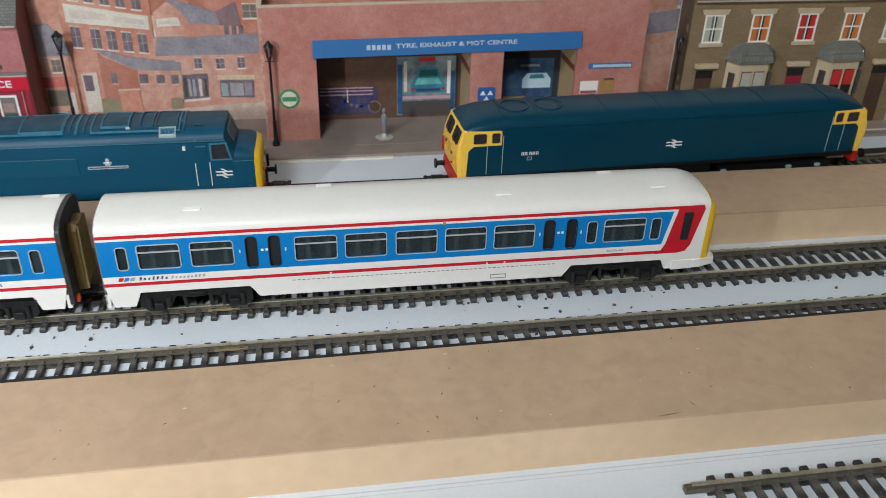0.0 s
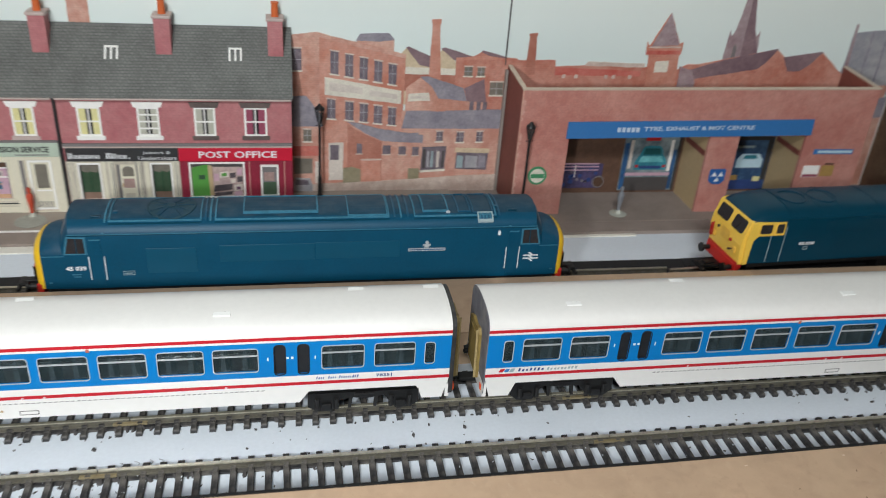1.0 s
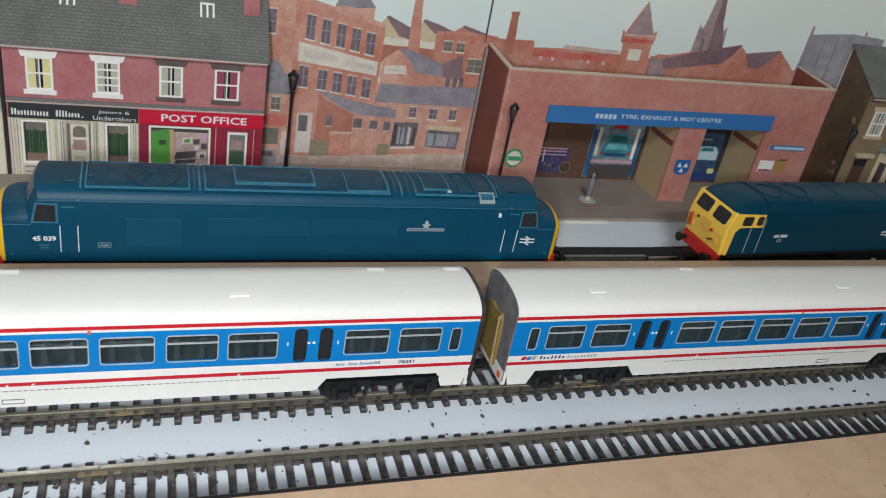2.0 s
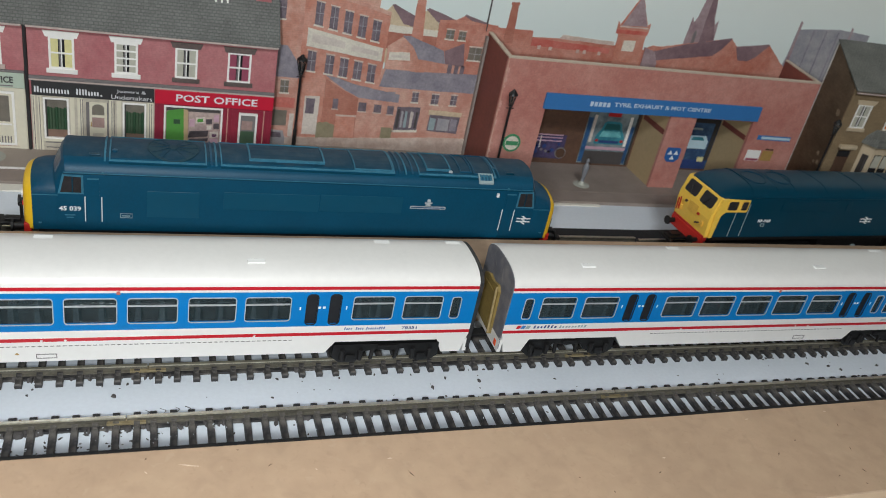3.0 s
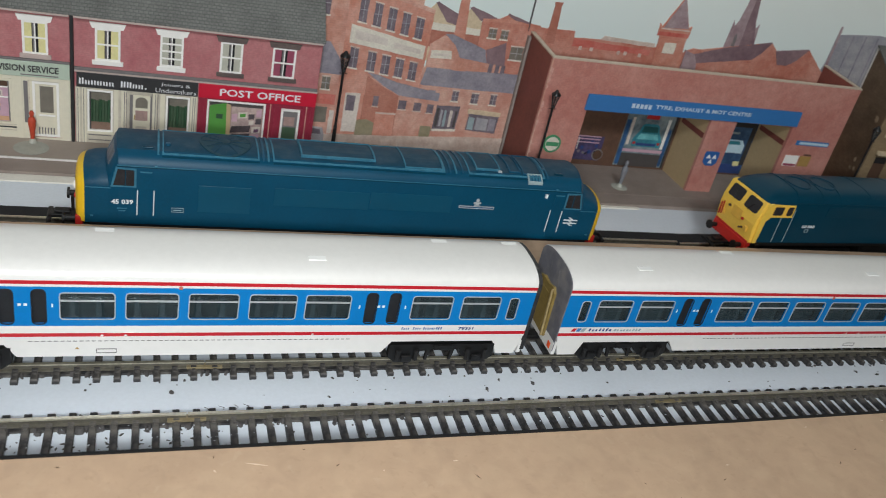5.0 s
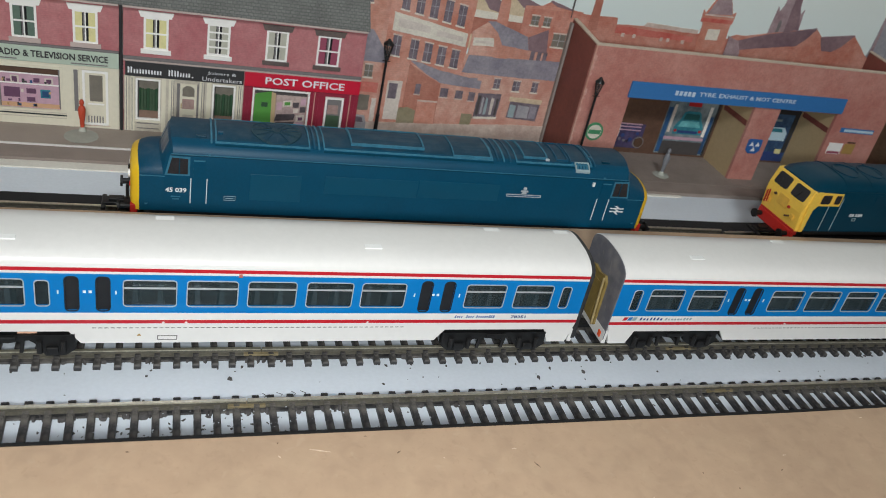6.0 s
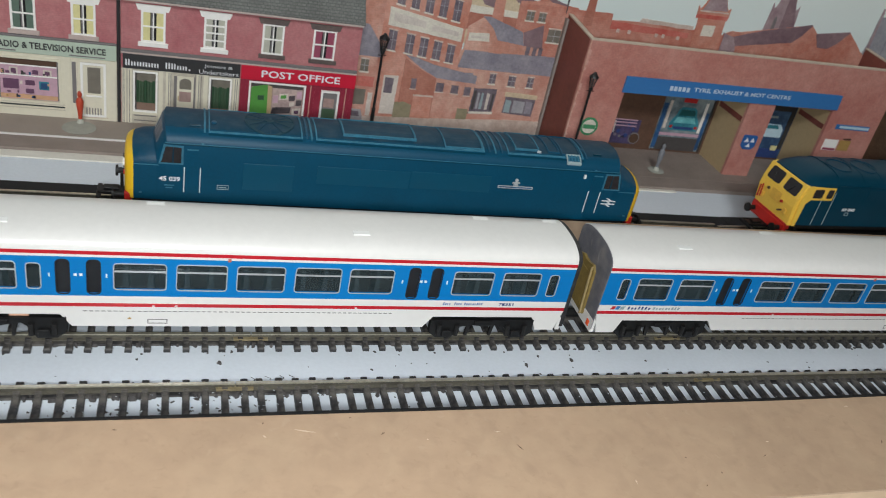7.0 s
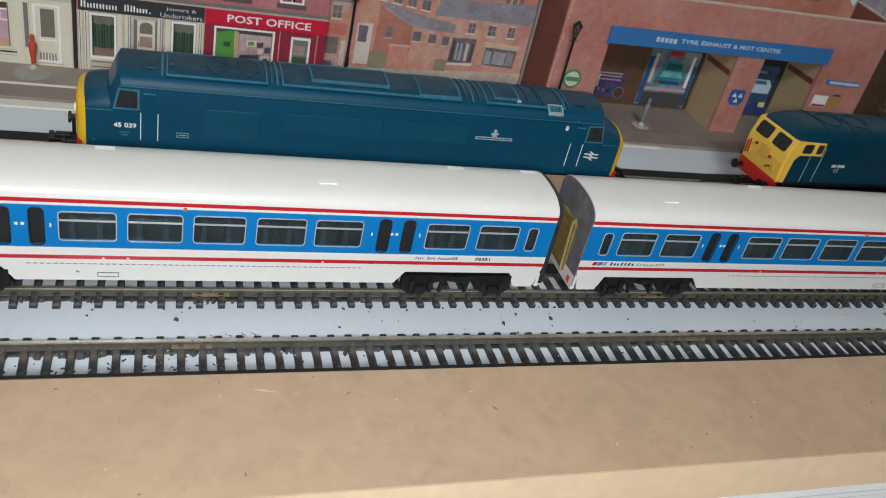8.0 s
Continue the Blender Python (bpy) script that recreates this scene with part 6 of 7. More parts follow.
    for q, (xa, za, xb, zb_, mat) in enumerate(((-0.2054, 0.0212, -0.2026, 0.0256, "pinkish"), (-0.2021, 0.0234, -0.1972, 0.0268, "haze_print"), (-0.2012, 0.0242, -0.1981, 0.0262, "bright_green"), (-0.1965, 0.0232, -0.1932, 0.0262, "print_dark"),
                                                (-0.1924, 0.0206, -0.1893, 0.0238, "print_dark"), (-0.1922, 0.0250, -0.1895, 0.0290, "pinkish"), (-0.1960, 0.0200, -0.1934, 0.0222, "haze_print"), (-0.1942, 0.0150, -0.1896, 0.0186, "haze_print"),
                                                (-0.1930, 0.0156, -0.1905, 0.0176, "screen_purple"), (-0.1940, 0.0116, -0.1900, 0.0142, "pinkish"))):
        part("display_item", prism([(xa, za), (xb, za + (xb - xa) * 0.12), (xb, zb_ + (xb - xa) * 0.12), (xa, zb_)], "y", y - 0.00003 * q, y + 0.0004), mat, w)
    for za, zb_ in ((0.0146, 0.0184), (0.0114, 0.0136)):
        part("counter", prism([(-0.2062, za), (-0.1955, za + 0.0014), (-0.1950, zb_ + 0.0010), (-0.2052, zb_)], "y", y - 0.0004, y + 0.0004), "print_dark", w, "dark printed counter")
    d = part("door", box(-0.1796, -0.1675, y + 0.0002, y + 0.0010, 0.0055, 0.0325), "post_maroon", t)
    part("window_frame", frame_ring(-0.1787, -0.1682, 0.0112, 0.0316, 0.0011, y - 0.0012, y + 0.0003), "print_white", d)
    part("door_pane", box(-0.1777, -0.1692, y - 0.0002, y + 0.0002, 0.0122, 0.0306), "trim_grey", d)
    part("door_reflection", box(-0.1772, -0.1697, y - 0.0004, y - 0.0002, 0.0124, 0.0205), "blind_green", d)
    part("door_reflection", box(-0.1768, -0.1708, y - 0.0004, y - 0.0002, 0.0214, 0.0268), "shelf_back", d)
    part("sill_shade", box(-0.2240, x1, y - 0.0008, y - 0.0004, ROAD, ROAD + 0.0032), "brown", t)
    part("downpipe", rod((x0 - 0.0010, y - 0.0008, ROAD), (x0 - 0.0010, y - 0.0008, eave - 0.0010), 0.0008, 8), "fascia_black", t, "black downpipe")
    for x in (-0.2570, -0.1905):
        skylight(t, x, y, eave, ridge, 0.0105)
    for x in (-0.2290, -0.1680):
        chimney(t, x, 0.5072, 0.0910, 0.1120)


post_office_row()


def radio_shop():
    y, eave, ridge = SHOP_Y, 0.0730, 0.1050
    x0, x1 = -0.4120, -0.2880
    ups = [(-0.3980, -0.3870), (-0.3650, -0.3540), (-0.3370, -0.3265), (-0.3090, -0.2985)]
    shops = [(-0.4040, -0.3650, 0.0110, 0.0330), (-0.3460, -0.3160, 0.0110, 0.0350), (-0.3075, -0.2925, 0.0040, 0.0355)]
    zw0, zw1 = 0.0500, 0.0660
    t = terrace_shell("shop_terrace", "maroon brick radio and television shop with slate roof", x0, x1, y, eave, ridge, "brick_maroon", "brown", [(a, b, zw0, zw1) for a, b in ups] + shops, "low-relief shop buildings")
    for (a, b), cur in zip(ups, ("curtain_yellow", "curtain_grey", "curtain_green", "curtain_yellow")):
        sash(t, a, b, zw0, zw1, y, cur, "print_white", "gutter_pale")
    part("string_course", box(x0, x1, y - 0.0014, y + 0.0002, 0.0458, 0.0470, 0.0003), "trim_grey", t)
    f = part("fascia", box(-0.3540, x1, y - 0.0014, y, 0.0375, 0.0457, 0.0003), "sage", t, "pale sage green shop fascia")
    lettering("RADIO & TELEVISION SERVICE", -0.3462, y - 0.0015, 0.0402, 0.0530, 0.0036, "fascia_black", f, bold=0.03)
    for a, e in ((-0.3455, -0.3360), (-0.3110, -0.2935)):
        part("fascia_mark", box(a, e, y - 0.0015, y - 0.0014, 0.0384, 0.0390), "trim_grey", f)
    part("fascia", box(x0 + 0.001, -0.3550, y - 0.0014, y, 0.0375, 0.0457, 0.0003), "bay_blue", t)
    part("shopfront", wall_with_holes(-0.3540, x1, ROAD, 0.0375, y - 0.0006, y - 0.0001, shops[1:]), "cream", t, "cream painted shopfront")
    for a, b in ((-0.3536, -0.3500), (-0.3136, -0.3105), (-0.2915, -0.2884)):
        part("pilaster", box(a, b, y - 0.0010, y - 0.0006, ROAD, 0.0373, 0.0001), "cream", t)
    part("plinth_line", box(-0.3460, -0.3140, y - 0.0007, y - 0.0006, 0.0084, 0.0092), "fascia_black", t)
    w = part("shop_window", box(-0.3460, -0.3160, y + 0.0006, y + 0.0011, 0.0110, 0.0350), "pinkish", t)
    part("window_frame", frame_ring(-0.3466, -0.3154, 0.0104, 0.0354, 0.0012, y - 0.0010, y + 0.0004), "cream", w)
    # brown strip across the window top, standing in for an awning's shadow
    part("awning_shadow_strip", box(-0.3452, -0.3168, y + 0.0002, y + 0.0006, 0.0308, 0.0340), "brown", w)
    part("shelf", box(-0.3452, -0.3168, y + 0.0002, y + 0.0006, 0.0300, 0.0308), "print_white", w)
    part("shelf", box(-0.3452, -0.3168, y + 0.0002, y + 0.0006, 0.0245, 0.0251), "print_white", w)
    part("shop_floor", box(-0.3452, -0.3168, y + 0.0002, y + 0.0006, 0.0120, 0.0142), "floor_tan", w)
    # television sets with dark screens on two shelves and the floor
    for a, e, z0, z1, case, screen in ((-0.3440, -0.3350, 0.0165, 0.0232, "pinkish", "screen_purple"), (-0.3335, -0.3275, 0.0190, 0.0230, "pinkish", "screen_purple"), (-0.3335, -0.3280, 0.0145, 0.0182, "pinkish", "screen_purple"),
                                       (-0.3262, -0.3215, 0.0175, 0.0220, "teal_car", "bay_blue"), (-0.3300, -0.3255, 0.0252, 0.0288, "pinkish", "screen_purple"), (-0.3240, -0.3200, 0.0252, 0.0285, "haze_print", "screen_purple"),
                                       (-0.3400, -0.3360, 0.0252, 0.0290, "haze_print", "screen_purple"), (-0.3436, -0.3424, 0.0252, 0.0275, "fascia_black", "fascia_black"), (-0.3346, -0.3334, 0.0252, 0.0272, "fascia_black", "fascia_black")):
        part("display_item", box(a, e, y + 0.0002, y + 0.0006, z0, z1), case, w)
        part("screen", box(a + 0.0008, e - 0.0008, y, y + 0.0002, z0 + 0.0007, z1 - 0.0006), screen, w)
    rng = random.Random(14)
    for k in range(26):
        a, z = rng.uniform(-0.3445, -0.3190), rng.choice((0.0125, 0.0150, 0.0200, 0.0254, 0.0256))
        part("display_item", box(a, a + rng.uniform(0.0008, 0.0020), y + 0.0001, y + 0.0005, z, z + rng.uniform(0.0008, 0.0022)), rng.choice(("ochre", "trim_dark", "haze_print", "pinkish", "screen_purple", "floor_tan", "bay_blue", "shelf_back")), w)
    for a, b in ((-0.3453, -0.3447), (-0.3174, -0.3168)):
        part("reveal", box(a, b, y, y + 0.0006, 0.0120, 0.0345), "trim_grey", w)
    for z in (0.0070, 0.0100):
        part("riser_line", box(-0.3495, -0.3140, y - 0.0008, y - 0.0006, z, z + 0.0004), "shopfront_grey", t)
    part("side_light", box(-0.3100, -0.3080, y - 0.0007, y - 0.0002, 0.0120, 0.0350), "trim_grey", t, "narrow dark side light")
    d = part("door", box(-0.3075, -0.2925, y + 0.0002, y + 0.0010, 0.0040, 0.0355), "cream", t, "cream glazed shop door")
    part("door_frame", frame_ring(-0.3060, -0.2935, 0.0045, 0.0350, 0.0012, y - 0.0004, y + 0.0002), "print_white", d)
    part("door_pane", box(-0.3026, -0.2962, y, y + 0.0003, 0.0180, 0.0325), "glass_grey", d)
    part("letter_box", box(-0.3035, -0.2955, y - 0.0002, y + 0.0003, 0.0160, 0.0168), "print_white", d)
    for q in range(6):
        part("kick_slat", box(-0.3036 + q * 0.0014, -0.3030 + q * 0.0014, y, y + 0.0003, 0.0055, 0.0095), "trim_grey", d)
    w2 = part("shop_window", box(-0.4040, -0.3650, y + 0.0006, y + 0.0011, 0.0110, 0.0330), "dark_glass", t)
    part("window_frame", frame_ring(-0.4044, -0.3646, 0.0106, 0.0333, 0.0012, y - 0.0010, y + 0.0004), "bay_blue", w2)
    for x in (-0.3750, -0.3180):
        skylight(t, x, y, eave, ridge, 0.0105)
    for x in (-0.3500, -0.2930):
        chimney(t, x, 0.5072, 0.0910, 0.1120)


radio_shop()


# ---- garage ----
def garage():
    y, top, rise = GARAGE_Y, 0.0826, 0.0030
    x0, x1 = -0.0275, 0.2045
    yb = BACK_Y - 0.0015
    t = empty("garage", (x0 + x1) / 2, y, ROAD)
    tagged(t, "red brick tyre garage with two open service bays", "model building")
    bays = [(0.0040, 0.0960), (0.1160, 0.1620)]
    zt = 0.0540

    def climb(bm, least=0.0500):
        """The card front was cut a little higher towards its far end, and the side walls towards the back."""
        for v in bm.verts:
            if v.co.z > least:
                v.co.z += rise * (v.co.x - x0) / (x1 - x0) * min(1.0, (v.co.z - least) / 0.014) + 0.0030 * max(0.0, (v.co.y - y) / (yb - y))
        return bm

    part("front_wall", climb(wall_with_holes(x0, x1, ROAD - 0.0006, top, y, y + 0.0022, [(a, b, ROAD - 0.0006, zt) for a, b in bays])), "brick_red", t)
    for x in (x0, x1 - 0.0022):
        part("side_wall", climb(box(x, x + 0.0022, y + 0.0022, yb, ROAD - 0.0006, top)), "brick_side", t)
    part("rear_wall", box(x0 + 0.0022, x1 - 0.0022, yb - 0.002, yb, ROAD - 0.0006, 0.0640), "brown", t)
    part("coping", climb(box(x0 - 0.0003, x1 + 0.0003, y - 0.0004, y + 0.0026, top, top + 0.0008)), "coping", t, "pale coping strip")
    for x in (x0 - 0.0003, x1 - 0.0024):
        part("coping", climb(box(x, x + 0.0027, y + 0.0026, yb, top, top + 0.0008)), "coping", t)
    part("flat_roof", box(x0 + 0.0022, x1 - 0.0022, y + 0.0022, yb - 0.002, 0.0640, 0.0655), "trim_dark", t)
    lift = lambda x: 0.0024 * (x - 0.0020) / 0.1620
    s = part("fascia_sign", prism([(0.0020, 0.0533), (0.1640, 0.0557), (0.1635, 0.0660), (0.0022, 0.0636)], "y", y - 0.0012, y), "sign_blue", t, "long blue fascia sign")
    for k in range(5):
        part("sign_mark", box(0.0335 + 0.0030 * k, 0.0335 + 0.0030 * k + 0.0021, y - 0.0014, y - 0.0012, 0.0576, 0.0605), "sign_letter", s)
    words = lettering("TYRE, EXHAUST & MOT CENTRE", 0.0505, y - 0.0013, 0.0572, 0.0730, 0.0032, "sign_letter", s, bold=0.03)
    for v in words.data.vertices:
        v.co.z += lift(v.co.x)
    # bay interiors: beige return walls, brown back wall with printed workshop scenes
    depth = 0.5085
    d1, d2, d3 = depth - 0.0016, depth - 0.0019, depth - 0.0022
    for a, b in bays:
        rw = part("return_wall", box(b, b + 0.0015, y + 0.0022, depth, ROAD - 0.0006, zt + 0.002), "beige", t, "beige inner wall")
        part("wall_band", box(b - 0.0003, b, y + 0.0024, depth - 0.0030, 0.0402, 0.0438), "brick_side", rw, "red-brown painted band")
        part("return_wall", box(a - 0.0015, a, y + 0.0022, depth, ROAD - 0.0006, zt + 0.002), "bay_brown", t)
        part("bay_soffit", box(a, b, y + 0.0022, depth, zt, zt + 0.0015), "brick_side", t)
        part("bay_back", box(a, b, depth - 0.0012, depth, ROAD - 0.0006, zt), "bay_brown", t)
    bp = part("workshop_print", box(0.0545, 0.0940, d1, depth - 0.0012, 0.0040, 0.0430), "bay_print", t, "printed workshop scene with a teal car")
    part("printed_lift", box(0.0550, 0.0580, d2, d1, 0.0050, 0.0380), "bay_blue", bp)
    part("printed_lift", box(0.0895, 0.0920, d2, d1, 0.0050, 0.0330), "bay_blue", bp)
    part("printed_tool", box(0.0870, 0.0892, d2, d1, 0.0180, 0.0400), "print_white", bp)
    part("printed_tool", box(0.0590, 0.0610, d2, d1, 0.0200, 0.0400), "haze_print", bp)
    part("printed_floor", box(0.0580, 0.0895, d2, d1, 0.0040, 0.0135), "trim_dark", bp)
    part("printed_edge", box(0.0925, 0.0940, d2, d1, 0.0040, 0.0430), "fascia_black", bp)
    car = [(0.0635, 0.0190), (0.0860, 0.0190), (0.0862, 0.0240), (0.0845, 0.0275), (0.0828, 0.0300), (0.0815, 0.0345), (0.0795, 0.0360), (0.0700, 0.0360), (0.0680, 0.0345), (0.0667, 0.0300), (0.0650, 0.0275), (0.0633, 0.0240)]
    c = part("printed_car", prism(car, "y", d2, d1), "teal_car", bp)
    part("printed_screen", prism([(0.0684, 0.0300), (0.0811, 0.0300), (0.0800, 0.0342), (0.0695, 0.0342)], "y", d3, d2), "car_glass", c)
    part("printed_bonnet", prism([(0.0660, 0.0246), (0.0835, 0.0246), (0.0815, 0.0288), (0.0680, 0.0288)], "y", d3, d2), "car_bonnet", c)
    part("printed_grille", box(0.0670, 0.0825, d3, d2, 0.0200, 0.0218), "deep_blue", c)
    for xa in (0.0640, 0.0835):
        part("printed_lamp", box(xa, xa + 0.0020, d3, d2, 0.0208, 0.0226), "badge_red", c)
    part("printed_bar", box(0.0690, 0.0790, d2, d1, 0.0395, 0.0425), "badge_red", bp)
    part("printed_beam", box(0.0580, 0.0895, d2 - 0.0001, d1, 0.0148, 0.0168), "pinkish", bp)
    tp = part("tyre_rack_print", box(0.0044, 0.0420, d1, depth - 0.0012, 0.0060, 0.0235), "purple", t, "printed rack of tyres and cycles")
    rng = random.Random(11)
    for k in range(22):
        a, z = rng.uniform(0.006, 0.038), rng.uniform(0.0075, 0.0195)
        part("printed_tyre", rod((a, d2, z), (a, d1, z), rng.uniform(0.0008, 0.0016), 9), rng.choice(("deep_blue", "purple", "trim_grey", "deep_blue", "print_pane")), tp)
    for z in (0.0188, 0.0212, 0.0232):
        part("printed_bar", box(0.0055, 0.0390, d3, d1, z, z + 0.0006), "pinkish", tp)
    part("printed_post", box(0.0225, 0.0231, d3 - 0.0001, d1, 0.0140, 0.0225), "haze_print", tp)
    cy = part("cycle_print", rod((0.0400, d2, 0.0105), (0.0400, d1, 0.0105), 0.0042, 16), "trim_grey", t, "printed bicycle wheels")
    part("cycle_hub", rod((0.0400, d3, 0.0105), (0.0400, d2, 0.0105), 0.0034, 16), "brown", cy)
    b2_ = part("workshop_print", box(0.1165, 0.1615, d1, depth - 0.0012, 0.0040, 0.0500), "bay_steel", t, "printed blue workshop bay with a pale car")
    part("printed_car", prism([(0.1370, 0.0200), (0.1560, 0.0200), (0.1560, 0.0260), (0.1530, 0.0300), (0.1400, 0.0300), (0.1370, 0.0260)], "y", d2, d1), "car_pale", b2_)
    part("printed_screen", prism([(0.1412, 0.0266), (0.1520, 0.0266), (0.1505, 0.0292), (0.1425, 0.0292)], "y", d3, d2), "teal_car", b2_)
    part("printed_dark", box(0.1170, 0.1610, d2, d1, 0.0400, 0.0500), "fascia_black", b2_)
    part("printed_tool", box(0.1350, 0.1480, d2, d1, 0.0345, 0.0360), "bay_grey", b2_)
    part("printed_floor", box(0.1200, 0.1600, d2, d1, 0.0040, 0.0110), "deep_blue", b2_)
    part("printed_step", box(0.1180, 0.1400, d3, d1, 0.0110, 0.0145), "ochre", b2_)
    part("printed_edge", box(0.1575, 0.1610, d2, d1, 0.0110, 0.0400), "fascia_black", b2_)
    part("printed_step", box(0.1520, 0.1570, d3, d1, 0.0100, 0.0135), "curtain_yellow", b2_)
    # badges and notices on the brick
    ring = rod((-0.0130, y - 0.0006, 0.0290), (-0.0130, y, 0.0290), 0.0060, 24)
    bd = part("badge", ring, "badge_green", t, "round green and white badge")
    part("badge_face", rod((-0.0130, y - 0.0008, 0.0290), (-0.0130, y - 0.0006, 0.0290), 0.0046, 24), "sign_cream", bd)
    part("badge_bar", box(-0.0172, -0.0088, y - 0.0010, y - 0.0008, 0.0276, 0.0303), "badge_green", bd)
    plate = [(0.1018, 0.0325), (0.1010, 0.0316), (0.1010, 0.0246), (0.1036, 0.0222), (0.1094, 0.0222), (0.1120, 0.0246), (0.1120, 0.0316), (0.1112, 0.0325)]
    mb = part("badge", prism(plate, "y", y - 0.0005, y), "badge_blue", t, "blue badge with three white triangles")
    for cx, cz in ((0.1065, 0.0254), (0.1042, 0.0290), (0.1088, 0.0290)):
        part("triangle", prism([(cx - 0.0018, cz - 0.0014), (cx + 0.0018, cz - 0.0014), (cx, cz + 0.0016)], "y", y - 0.0007, y - 0.0005), "mark_white", mb)
    nb = part("notice", box(0.1700, 0.1980, y - 0.0004, y, 0.0425, 0.0458), "sign_blue", t, "narrow blue notice")
    part("notice_bar", box(0.1728, 0.1974, y - 0.0006, y - 0.0004, 0.0433, 0.0450), "car_pale", nb)
    part("notice", box(0.1660, 0.1775, y - 0.0004, y, 0.0265, 0.0345), "print_white", t, "white notice")
    part("notice_bar", box(0.1665, 0.1770, y - 0.0006, y - 0.0004, 0.0268, 0.0284), "curtain_red", t)
    ob = part("notice", box(0.1790, 0.1880, y - 0.0004, y, 0.0270, 0.0345), "ochre", t)
    part("notice_bar", box(0.1808, 0.1872, y - 0.0006, y, 0.0352, 0.0360), "brown", ob)
    # cracks of pale card showing at the corner
    rng = random.Random(4)
    for k in range(16):
        z = rng.uniform(ROAD + 0.002, top - 0.004)
        w_, h_ = rng.uniform(0.0011, 0.0024), rng.uniform(0.0012, 0.0050)
        part("worn_patch", prism([(x0 + 0.0006, z), (x0 + w_, z + h_ * 0.2), (x0 + w_ * 0.7 + 0.0006, z + h_ * 0.7), (x0 + 0.0006, z + h_)], "y", y - 0.00006 - 0.00001 * k, y + 0.0004), "worn_pink", t)
    part("card_edge", box(x0 - 0.0019, x0 - 0.0004, yb - 0.0030, yb, ROAD, top + 0.001), "card_grey", t, "grey card edge behind the side wall")
    part("corner_strip", box(x0 - 0.0002, x0 + 0.0006, y - 0.0003, y + 0.0004, ROAD, top), "brick_dim", t)


garage()


# ---- stone houses ----
def stone_terrace():
    y, eave, ridge = 0.4700, 0.0860, 0.1075
    x0, x1 = 0.2300, 0.4700
    xs = [0.2300, 0.2917, 0.3514, 0.4111, 0.4700]
    wins, holes = [], []
    for k, a in enumerate(xs[:-1]):
        wins.append((a + 0.0088, a + 0.0203, 0.0590, 0.0755))
        if k < 3:
            wins.append((a + 0.0395, a + 0.0512, 0.0590, 0.0755))
        holes.append((a + 0.0085, a + 0.0200, ROAD, 0.0410))
    t = terrace_shell("stone_terrace", "weathered stone terraced houses with bay windows and slate roof", x0, x1, y, eave, ridge, "stone", "stone_side", wins + holes, "", "slate_dark", 0.0125)
    rng = random.Random(31)
    for k in range(6):
        d, z = rng.choice((0.004, 0.006, 0.030)) + rng.uniform(0, 0.006), rng.uniform(0.020, 0.080)
        gx, gy, w_ = x0 + 0.0125 * d / 0.0445, y + 0.0012 + d, rng.uniform(0.0020, 0.0042)
        part("scuff", prism([(gy, z), (gy + w_ * 0.5, z - 0.0006), (gy + w_, z + 0.0010), (gy + w_ * 0.8, z + w_ * 0.9), (gy + w_ * 0.3, z + w_)], "x", gx - 0.0001, gx + 0.0012), "stone_worn", t)
    part("gable_edge", box(x0 + 0.0118, x0 + 0.0126, BACK_Y - 0.0026, BACK_Y - 0.0015, ROAD, ridge), "card_edge", t, "pale card edge of the gable")
    cur = ("curtain_grey", "curtain_orange", "curtain_scarlet", "curtain_orange", "curtain_grey", "curtain_scarlet", "curtain_yellow", "curtain_grey")
    for (a, b, z0, z1), c in zip(wins, cur):
        sash(t, a, b, z0, z1, y, c, "stone_pale", "stone_pale")
    for k, a in enumerate(xs[:-1]):
        part("door", box(a + 0.0085, a + 0.0200, y + 0.0004, y + 0.0012, ROAD, 0.0360), ("brown", "post_maroon", "brown", "brown")[k], t)
        part("fanlight", box(a + 0.0085, a + 0.0200, y + 0.0004, y + 0.0012, 0.0360, 0.0410), "dark_glass", t)
        part("door_hood", box(a + 0.0065, a + 0.0215, y - 0.0032, y, 0.0430, 0.0460, 0.0005), "stone_pale", t, "pale stone door hood")
        if k == 3:
            continue
        # bay window with a slate cap
        c, w = a + 0.0430, 0.0150
        plan = lambda e: [(c - w - e, y), (c - w * 0.62 - e * 0.7, y - 0.0070 - e), (c + w * 0.62 + e * 0.7, y - 0.0070 - e), (c + w + e, y)]
        bay = part("bay_window", prism(plan(0.0), "z", ROAD, 0.0480), "stone_pale", t, "pale stone bay window")
        for xa, xb in ((c - 0.0075, c - 0.0008), (c + 0.0008, c + 0.0075)):
            part("bay_pane", box(xa, xb, y - 0.0073, y - 0.0068, 0.0200, 0.0420), "dark_glass", bay)
            part("blind", box(xa + 0.0003, xb - 0.0003, y - 0.0076, y - 0.0073, 0.0320, 0.0415), ("curtain_grey", "curtain_scarlet", "curtain_orange")[k], bay)
        for sx in (-1, 1):
            xm = c + sx * w * 0.83
            part("bay_pane", prism([(xm - 0.0012, y - 0.0058), (xm + 0.0012, y - 0.0058), (xm + 0.0012, y - 0.0020), (xm - 0.0012, y - 0.0020)], "z", 0.0250, 0.0405), "trim_dark", bay)
        lo = [(p, q, 0.0480) for p, q in plan(0.0025)]
        mid = [(c + (p - c) * 0.88, y - (y - q) * 0.80, 0.0535) for p, q in plan(0.0025)]
        hi = [(c + (p - c) * 0.55, y - (y - q) * 0.25, 0.0585) for p, q in plan(0.0)]
        part("bay_roof", loft([lo, mid, hi]), "slate_dark", t, "slate bay roof")


stone_terrace()


